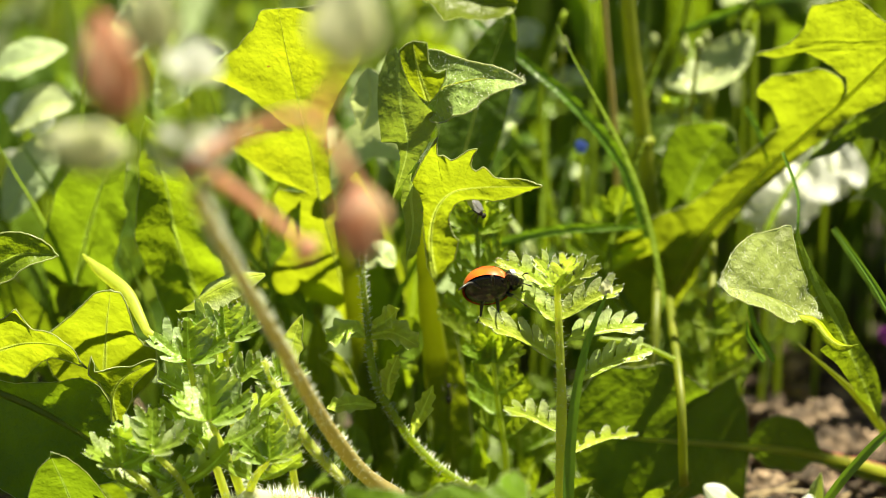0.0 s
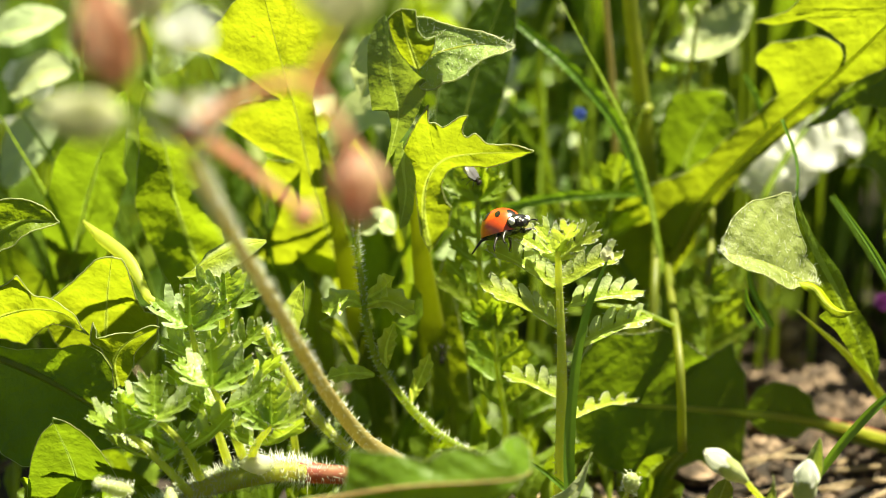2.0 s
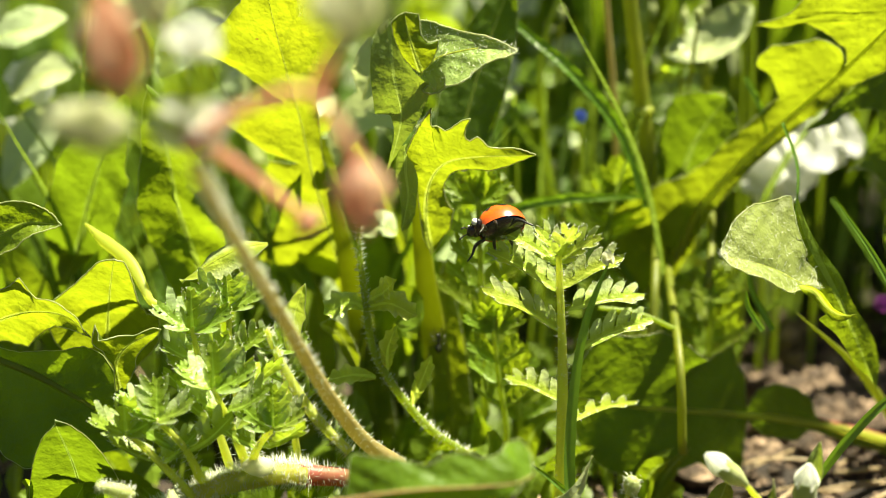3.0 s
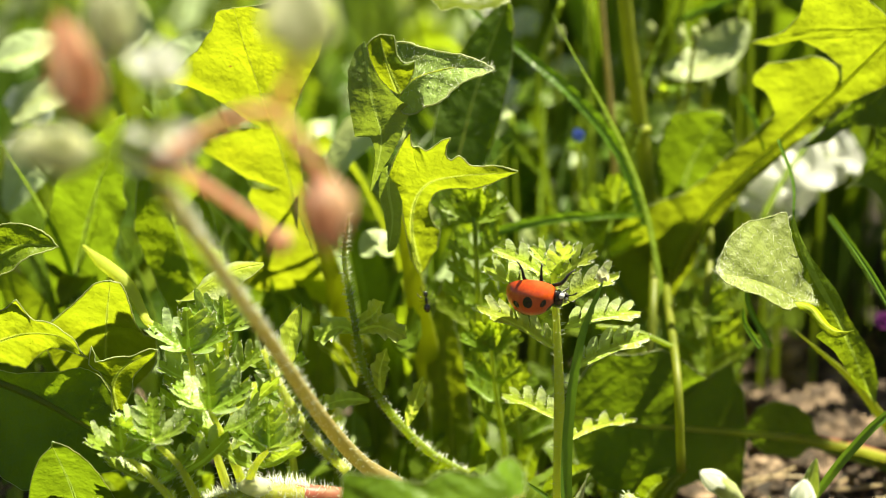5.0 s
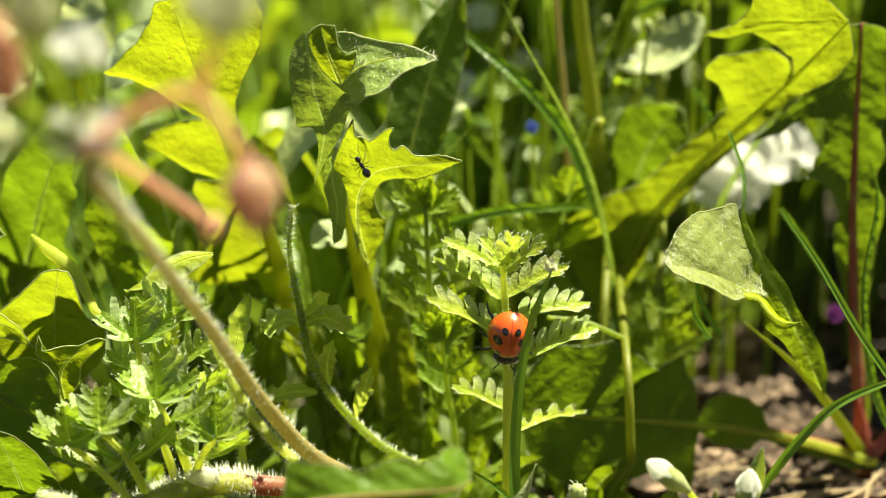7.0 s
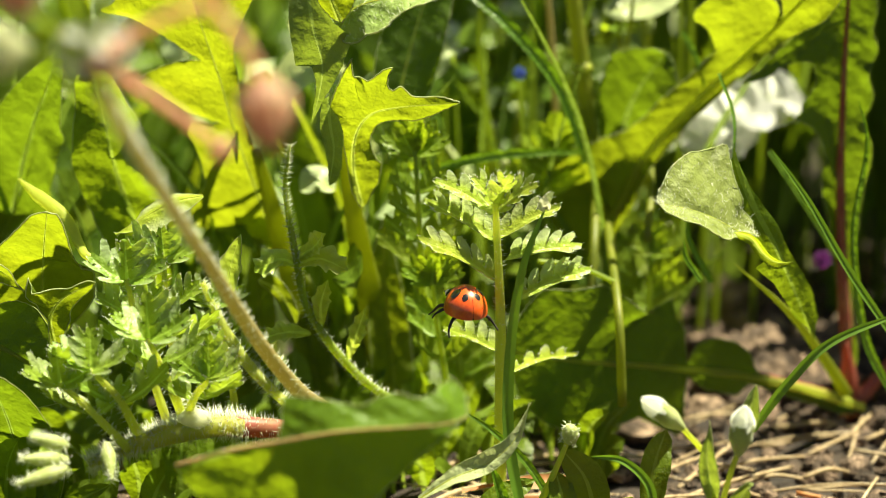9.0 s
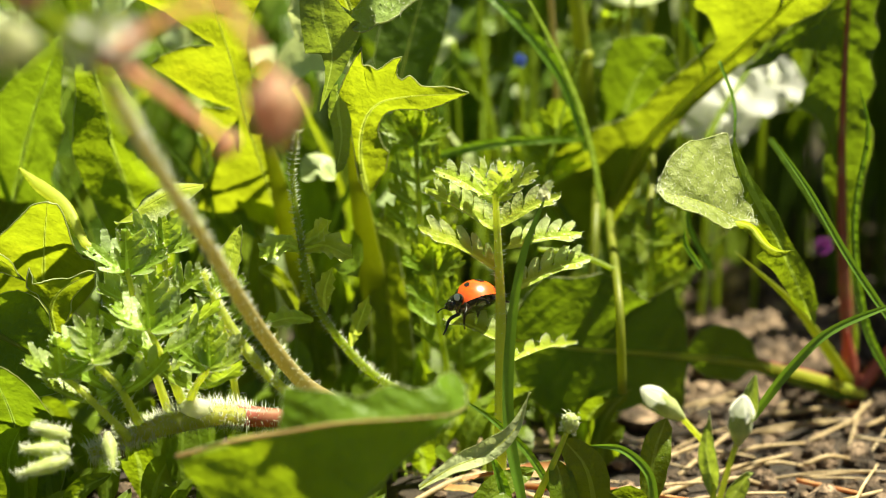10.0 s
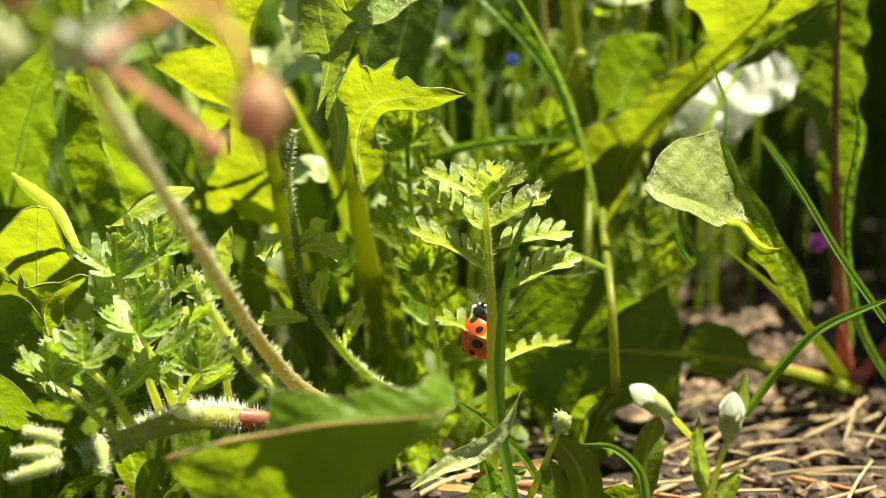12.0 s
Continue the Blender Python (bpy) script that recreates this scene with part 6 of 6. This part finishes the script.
    for k in range(1700):
        y = rng.uniform(-0.03, 0.16)
        x = rng.uniform(-0.07, 0.10 + 0.25 * max(0, y)) if k < 700 else rng.uniform(0.03, 0.075 + 0.3 * max(0.05, y))
        r = rng.choice([0.5, 0.9, 1.6, 2.6], p=[0.4, 0.33, 0.2, 0.07]) * MM * rng.uniform(0.7, 1.2)
        s.ball((x, y, ground_height(x, y) + 0.3 * r), np.diag((r, r * rng.uniform(0.7, 1.2), r * rng.uniform(0.55, 0.9))), 6, 8, bumps=0.22, seed=rng.randint(9999))
    solo("soil_crumbs", s, CLOD, (0, 0.05, 0), "dry brown crumbs of soil", "soil", kind="stuff", smooth=False)
    # place, and half breadth in mm
    clods = [(0.0615, 0.058, 9.0), (0.0740, 0.064, 8.0), (0.0560, 0.072, 6.0), (0.0690, 0.088, 9.0), (0.0880, 0.075, 8.0), (0.0840, 0.052, 5.0), (0.0660, 0.040, 4.0), (0.0760, 0.034, 4.0), (0.0570, 0.046, 4.0), (0.052, 0.012, 1.8), (0.062, 0.02, 2.4)]
    for k, (x, y, r) in enumerate(clods):
        solo("clod", lump((x, y, 0.3 * r * MM), r * MM, k), CLOD, (x, y, 0), "dry light brown clod of earth, pitted and crumbling", "clod", "clods")
    for k in range(130):
        x, y = rng.uniform(0.0, 0.09), rng.uniform(-0.034, 0.045)
        a, ln, r = rng.normal(0.15, 0.5), rng.uniform(0.006, 0.028), rng.uniform(0.14, 0.4) * MM
        d = np.array((math.cos(a), math.sin(a), rng.normal(0, 0.06))) * ln
        c = np.array((x, y, 1.6 * MM + ground_height(x, y)))
        lift = np.array((0, 0, rng.uniform(0, 1.5) * MM))
        solo("straw", Shape().tube([c - d / 2, c + lift, c + d / 2], (r, r, 0.6 * r), 10, 6, 0.6), STRAW if rng.rand() < 0.8 else DRY_LEAF, c, "dry straw lying on the soil", "straw", "straws")
    for p in ([(0.0099, 0.0020, 0.0055), (0.0161, 0.0030, 0.0059), (0.0282, 0.0050, 0.0059)], [(0.0075, 0.0060, 0.0028), (0.0112, 0.0040, 0.0030), (0.0150, 0.0030, 0.0026)], [(0.0230, -0.0020, 0.0028), (0.0262, -0.0030, 0.0030), (0.0290, -0.0020, 0.0027)]):
        w = outline(0.9 * MM, peak=0.5, tip=0.8)
        leaf("dry_leaf", p, w, w, DRY_LEAF, "dry orange-brown leaf strip on the soil", rib=0, n=24, m=3, fold=0.3, facing=(0, -0.4, 1), group="dry leaves")
    # red leaf stalks that leave the crown of the tall plant
    for k, (p, r) in enumerate([([(0.0717, 0.0400, 0.0037), (0.0639, 0.0360, 0.0079), (0.0553, 0.0330, 0.0116)], 1.1), ([(0.0717, 0.0400, 0.0046), (0.0646, 0.0300, 0.0142), (0.0571, 0.0220, 0.0235), (0.0475, 0.0160, 0.0324)], 1.0), ([(0.0722, 0.0400, 0.0037), (0.0769, 0.0420, 0.0085), (0.0823, 0.0440, 0.0152)], 1.2), ([(0.0713, 0.0400, 0.0032), (0.0707, 0.0390, 0.0095), (0.0699, 0.0380, 0.0144)], 2.0)]):
        root = thing("leaf_stalk", p[0], "smooth red leaf stalk rising from the crown", "leaf stalk", "red leaf stalks")
        part("stalk", Shape().tube(p, (r * MM, 0.85 * r * MM, 0.55 * r * MM, 0.08 * r * MM), 24, 8), RED_STEM if k != 1 else SHADE_STEM, root)


# ---- ladybird ----
def build_ladybird():
    MM = 0.00098
    root = thing("ladybird", (0, 0, 0), "shiny orange-red ladybird with black spots and white cheek marks", "ladybird")
    A, B, C = 2.75 * MM, 3.2 * MM, 3.2 * MM

    def dome(x, y, k=1.0):
        return k * C * math.sqrt(max(0, 1 - (x / A) ** 2 - ((y + 0.5 * MM) / B) ** 2)) ** 0.9

    for sgn in (-1, 1):
        v = []
        rows, cols = 18, 14
        for i in range(rows):
            th = math.pi * (0.01 + 0.98 * i / (rows - 1))
            for j in range(cols):
                ph = (math.pi / 2) * j / (cols - 1)
                x = sgn * (A * math.sin(th) * math.sin(ph) + 0.02 * MM)
                y = B * math.cos(th) - 0.5 * MM
                z = C * math.sin(th) ** 0.9 * math.cos(ph) - 0.12 * MM * (ph > 1.5)
                v.append((x, y, z))
        part("wing_case", Shape().grid(v, rows, cols), ELYTRA, root)
    spots = [(0, 2.0, 0.55), (1.45, 0.95, 0.38), (-1.45, 0.95, 0.38), (1.6, -1.0, 0.6), (-1.6, -1.0, 0.6), (0.8, -2.35, 0.4), (-0.8, -2.35, 0.4)]
    for x, y, r in spots:
        s, v = Shape(), [(x * MM, y * MM, dome(x * MM, y * MM) + 0.045 * MM)]
        for q in (0.5, 1.0):
            for k in range(16):
                px, py = x * MM + q * r * MM * math.cos(k * math.pi / 8), y * MM + q * r * MM * math.sin(k * math.pi / 8)
                v.append((px, py, dome(px, py) + (0.045 if q < 1 else 0.02) * MM))
        f = [(0, 1 + k, 1 + (k + 1) % 16) for k in range(16)] + [(1 + k, 17 + k, 17 + (k + 1) % 16, 1 + (k + 1) % 16) for k in range(16)]
        part("spot", s.add(v, f), SHELL_BLACK, root)
    part("underside", Shape().ball((0, -0.45 * MM, 0), np.diag((2.55 * MM, 3.0 * MM, 0.85 * MM)), 12, 20), SHELL_BLACK, root, "black underside")
    part("pronotum", Shape().ball((0, 2.75 * MM, 0.75 * MM), np.diag((1.75 * MM, 0.95 * MM, 0.95 * MM)), 12, 18), SHELL_BLACK, root)
    head = part("head", Shape().ball((0, 3.55 * MM, 0.4 * MM), np.diag((0.95 * MM, 0.7 * MM, 0.65 * MM)), 10, 14), SHELL_BLACK, root)
    for sgn in (-1, 1):
        part("cheek_mark", Shape().ball((sgn * 1.3 * MM, 3.08 * MM, 0.85 * MM), np.diag((0.42 * MM, 0.5 * MM, 0.5 * MM)), 8, 10), SHELL_WHITE, root, "white cheek mark")
        part("brow_mark", Shape().ball((sgn * 0.5 * MM, 3.85 * MM, 0.85 * MM), np.diag((0.2 * MM, 0.2 * MM, 0.18 * MM)), 6, 8), SHELL_WHITE, head, "small white mark")
        part("eye", Shape().ball((sgn * 0.75 * MM, 3.85 * MM, 0.5 * MM), np.diag((0.25 * MM, 0.25 * MM, 0.25 * MM)), 6, 8), LEG_BLACK, head)
        part("antenna", Shape().tube([(sgn * 0.5 * MM, 4.0 * MM, 0.4 * MM), (sgn * 1.0 * MM, 4.6 * MM, 0.5 * MM), (sgn * 1.2 * MM, 5.1 * MM, 0.25 * MM)], (0.08 * MM, 0.07 * MM, 0.13 * MM), 10, 6), LEG_BLACK, head)
    legs = []
    for sgn in (-1, 1):
        for y, out, fwd in ((2.0, 3.1, 1.7), (0.6, 3.4, 0.1), (-1.1, 3.1, -1.7)):
            hip = Vector((sgn * 1.1 * MM, y * MM, -0.5 * MM))
            pts = [hip, hip + Vector((sgn * 1.2, 0.5 * fwd, 0.0)) * MM, hip + Vector((sgn * (out - 1.1), 0.85 * fwd, -0.9)) * MM, hip + Vector((sgn * (out - 0.8), 1.3 * fwd, -1.6)) * MM]
            me = Shape().tube(pts, (0.26 * MM, 0.24 * MM, 0.16 * MM, 0.09 * MM), 16, 7).mesh("leg", hip)
            leg = new("leg", me)
            me.materials.append(LEG_BLACK)
            leg.parent, leg.location = root, hip
            legs.append((leg, hip, sgn, y))
    return root, legs


# ---- small insects ----
def build_ant():
    root = thing("ant", (0, 0, 0), "small black ant walking on the lobed leaf", "ant")
    part("abdomen", Shape().ball((0, -0.95 * MM, 0), np.diag((0.5 * MM, 0.68 * MM, 0.45 * MM)), 8, 12), SHELL_BLACK, root)
    part("thorax", Shape().ball((0, 0.1 * MM, 0), np.diag((0.26 * MM, 0.55 * MM, 0.26 * MM)), 8, 10), SHELL_BLACK, root)
    part("head", Shape().ball((0, 0.95 * MM, 0), np.diag((0.38 * MM, 0.42 * MM, 0.3 * MM)), 8, 10), SHELL_BLACK, root)
    for sgn in (-1, 1):
        part("antenna", Shape().tube([(sgn * 0.15 * MM, 1.25 * MM, 0), (sgn * 0.55 * MM, 1.6 * MM, 0.1 * MM), (sgn * 0.5 * MM, 2.1 * MM, 0)], (0.045 * MM, 0.035 * MM), 8, 5), LEG_BLACK, root)
        for fwd in (0.9, 0.0, -1.0):
            part("leg", Shape().tube([(sgn * 0.15 * MM, 0.1 * MM + 0.25 * fwd * MM, 0), (sgn * 0.75 * MM, 0.1 * MM + 0.6 * fwd * MM, 0.25 * MM), (sgn * 1.1 * MM, 0.1 * MM + 1.15 * fwd * MM, -0.35 * MM)], (0.06 * MM, 0.05 * MM, 0.03 * MM), 8, 5), LEG_BLACK, root)
    return root


def build_fly():
    root = thing("fly", (0, 0, 0), "small grey fly with folded wings under a leaf lobe", "fly")
    part("body", Shape().ball((0, -0.3 * MM, 0), np.diag((0.45 * MM, 1.1 * MM, 0.45 * MM)), 8, 12), LEG_BLACK, root)
    part("head", Shape().ball((0, 0.95 * MM, 0), np.diag((0.42 * MM, 0.3 * MM, 0.4 * MM)), 8, 10), LEG_BLACK, root)
    for sgn in (-1, 1):
        w = outline(0.45 * MM, peak=0.6, tip=0.5)
        part("wing", blade(Shape(), [(sgn * 0.2 * MM, 0.3 * MM, 0.4 * MM), (sgn * 0.4 * MM, -0.8 * MM, 0.6 * MM), (sgn * 0.5 * MM, -1.9 * MM, 0.5 * MM)], w, w, facing=(0.2 * sgn, 0, 1), n=16, m=3), WING, root, "clear grey wing")
        for fwd in (0.7, -0.1, -0.8):
            part("leg", Shape().tube([(sgn * 0.2 * MM, 0.3 * fwd * MM, -0.2 * MM), (sgn * 0.9 * MM, 0.8 * fwd * MM, 0), (sgn * 1.2 * MM, 1.2 * fwd * MM, -0.7 * MM)], (0.06 * MM, 0.03 * MM), 8, 5), LEG_BLACK, root)
    return root


SWAYING = build_leaves()
build_cut_leaves()
SWAYING.update(build_stems())
SWAYING["stalk"] = build_flower_stalk()
build_grass()
build_flowers()
build_undergrowth()
LADYBIRD, LEGS = build_ladybird()
ANT = build_ant()
FLY = build_fly()

# ---- what moves ----
LADYBIRD_WAY = [
    (0, (0.00562, 0.00300, 0.04372), (0.9, -0.1, 0.2), (-0.3, 0.85, 0.45)),
    (0.5, (0.00529, 0.00300, 0.04390), (0.7, -0.1, 0.65), (-0.5, 0.85, 0.4)),
    (1, (0.00464, 0.00300, 0.04384), (0.45, -0.15, 0.85), (-0.5, 0.9, 0.2)),
    (1.2, (0.00513, 0.00400, 0.04416), (0.42, -0.2, 0.85), (-0.5, 0.88, 0.25)),
    (1.5, (0.00519, 0.00400, 0.04403), (0.35, -0.3, 0.85), (-0.55, 0.85, 0.3)),
    (1.8, (0.00702, 0.00400, 0.04650), (0.6, -0.4, 0.5), (-0.5, 0.6, 0.6)),
    (2, (0.00725, 0.00400, 0.04677), (0.55, -0.68, 0.35), (-0.35, 0.45, 0.8)),
    (2.2, (0.00748, 0.00400, 0.04711), (0.1, -0.85, 0.45), (0, 0.5, 0.8)),
    (2.6, (0.00781, 0.00400, 0.04779), (-0.62, -0.65, 0.3), (0.3, 0.5, 0.8)),
    (3, (0.00618, 0.00400, 0.04740), (-0.9, -0.25, -0.12), (0.05, 0.7, 0.62)),
    (3.2, (0.00486, 0.00400, 0.04692), (-0.8, -0.1, -0.55), (-0.5, 0.2, 0.8)),
    (3.4, (0.00334, 0.00400, 0.04584), (-0.25, -0.05, -0.95), (-0.9, -0.25, 0.25)),
    (3.7, (0.00345, 0.00400, 0.04545), (0.1, 0, -0.95), (-0.9, -0.4, -0.05)),
    (4.5, (0.00672, -0.00300, 0.04308), (0.75, -0.1, -0.6), (-0.3, -0.85, -0.4)),
    (5.3, (0.01406, -0.00350, 0.04184), (1, -0.05, 0.1), (-0.05, -0.45, -0.85)),
    (5.7, (0.01737, -0.00350, 0.04200), (0.97, -0.1, 0.05), (0, -0.5, -0.85)),
    (5.9, (0.01867, -0.00350, 0.04137), (0.9, -0.15, -0.25), (0, -0.7, -0.7)),
    (6.1, (0.01860, -0.00350, 0.04097), (0.75, -0.15, -0.6), (0.1, -0.9, -0.4)),
    (6.3, (0.01905, -0.00350, 0.04001), (0.5, -0.2, -0.8), (0.15, -1, -0.1)),
    (6.5, (0.01581, -0.00350, 0.03863), (-0.1, 0.3, -0.9), (0, -0.95, -0.3)),
    (6.9, (0.01499, -0.00350, 0.03622), (-0.1, 0.35, -0.9), (0, -0.95, -0.3)),
    (7.2, (0.01292, -0.00350, 0.03337), (-0.1, 0.35, -0.9), (0, -0.95, -0.3)),
    (8, (0.01109, -0.00100, 0.02991), (-0.6, 0.3, -0.6), (-0.1, -1, -0.1)),
    (8.8, (0.00942, -0.00200, 0.03144), (-0.35, 0.5, 0.75), (0, -0.85, 0.5)),
    (9, (0.00997, -0.00200, 0.03226), (-0.25, 0.95, 0.15), (0.05, -0.1, 0.98)),
    (9.2, (0.01013, -0.00200, 0.03331), (-0.85, 0.5, 0.12), (0.05, -0.15, 0.95)),
    (9.4, (0.00885, -0.00200, 0.03357), (-0.97, 0.12, -0.02), (0, -0.02, 0.97)),
    (9.6, (0.00885, -0.00200, 0.03329), (-0.93, -0.05, -0.15), (0.05, -0.03, 0.95)),
    (9.8, (0.00993, -0.00100, 0.03183), (-0.85, -0.3, -0.1), (0.1, 0.4, 0.85)),
    (10, (0.01106, 0.00300, 0.02993), (-0.75, -0.5, 0), (0, 0.7, 0.7)),
    (10.3, (0.01306, 0.00400, 0.02947), (-0.85, -0.2, 0), (0.1, 0.3, 0.9)),
    (10.6, (0.01436, 0.00400, 0.02975), (-0.85, 0.05, 0.1), (0.1, -0.2, 0.95)),
    (10.9, (0.01426, 0.00400, 0.02998), (-0.6, 0.3, 0.6), (0, -0.7, 0.65)),
    (11.1, (0.01286, 0.00400, 0.02865), (-0.4, 0.1, 0.8), (-0.2, -0.85, 0.3)),
    (11.3, (0.01212, 0.00400, 0.02336), (-0.2, 0, 0.9), (-0.75, -0.6, 0.1)),
    (11.5, (0.01238, 0.00400, 0.02355), (-0.1, 0, 0.95), (-0.8, -0.55, 0.1)),
    (12, (0.01302, 0.00400, 0.02483), (0.15, 0.1, 0.95), (-0.7, -0.65, 0.1)),
]
# the draught: 0 upright, 1 leaning furthest
DRAUGHT = [(0, 0), (0.5, 0.35), (1, -0.05), (1.5, 0.02), (2, 0.34), (2.5, 0.3), (3, 0.3), (3.5, 0.42), (5.5, 0.9), (6, 1), (6.5, 1), (7, 1), (9, 0.75), (9.5, 0.58), (10, 0.42), (10.5, 0.26), (11, 0.1), (11.5, 0.15), (12, 0.12)]


def standing(place, ahead, up):
    y = Vector(ahead).normalized()
    x = y.cross(Vector(up)).normalized()
    z = x.cross(y)
    m = Matrix((x, y, z)).transposed().to_4x4()
    return Matrix.Translation(Vector(place) - z * 0.9 * MM) @ m


def motions():
    walk(LADYBIRD, [(t, standing(p, a, u)) for t, p, a, u in LADYBIRD_WAY])
    ant = [(0, (0.0006, 0.0240, 0.0227), (0, 0, 1)), (3.5, (-0.0013, 0.0220, 0.0278), (0, 0, 1)), (5.3, (-0.0023, 0.0100, 0.0393), (-0.2, 0, 1)), (5.9, (-0.0013, 0.0040, 0.0450), (-0.4, 0, 1)), (6.1, (-0.0035, 0.0020, 0.0487), (-0.3, 0, 1)),
           (6.3, (-0.0036, 0.0000, 0.0522), (-0.05, 0, 1)), (6.5, (-0.0035, -0.0010, 0.0537), (0.15, 0, 1)), (6.7, (-0.0019, -0.0030, 0.0563), (0.55, 0, 0.8)), (6.9, (-0.0028, -0.0040, 0.0570), (-0.1, 0, 1)), (7.2, (-0.0051, -0.0030, 0.0568), (-0.85, 0, 0.5)),
           (7.8, (-0.0076, 0.0040, 0.0567), (-0.7, 0, 0.8)), (9, (-0.0074, 0.0100, 0.0643), (-0.1, 0, 1)), (12, (-0.0059, 0.0100, 0.0759), (0, 0, 1))]
    walk(ANT, [(t, standing(p, a, (0.1, -1, -0.3))) for t, p, a in ant])
    fly = [(0, (0.0046, 0.0100, 0.0522), (0.7, -0.2, -0.6)), (0.5, (0.0033, 0.0100, 0.0523), (0.7, -0.2, -0.6)), (1, (0.0046, 0.0100, 0.0519), (0.7, -0.2, -0.6)), (2.5, (0.0037, 0.0100, 0.0527), (0.7, -0.2, -0.6)), (2.8, (0.0032, 0.0130, 0.0533), (0.7, 0.2, 0.2)), (3.2, (0.0021, 0.0160, 0.0543), (0.2, 0.3, 0.8)),
           (6, (0.0009, 0.0240, 0.0542), (-0.2, 0.2, 1)), (9, (0.0008, 0.0240, 0.0528), (-0.2, 0.2, 1)), (12, (0.0020, 0.0240, 0.0517), (-0.2, 0.2, 1))]
    walk(FLY, [(t, standing(p, a, (0.5, -0.6, 0.7))) for t, p, a in fly])
    for leg, hip, sgn, y in LEGS:
        rows = []
        for k in range(41):
            t = 12.0 * k / 40
            ph = 5.2 * t + 2.1 * y + (1.57 if sgn > 0 else 0)
            rows.append((t, pose(*hip, 0, sgn * 8 * math.sin(ph + 1), 13 * math.sin(ph))))
        walk(leg, rows)
    for key, lean in (("lobed", 3.6), ("spotted", 5.0), ("slim", 5.0), ("stalk", 3.0)):
        ob = SWAYING[key]
        p = Vector(ob.location)
        walk(ob, [(t, pose(*p, 0, -lean * (s - (0.58 if key == "slim" else 0)), 0)) for t, s in DRAUGHT])


motions()
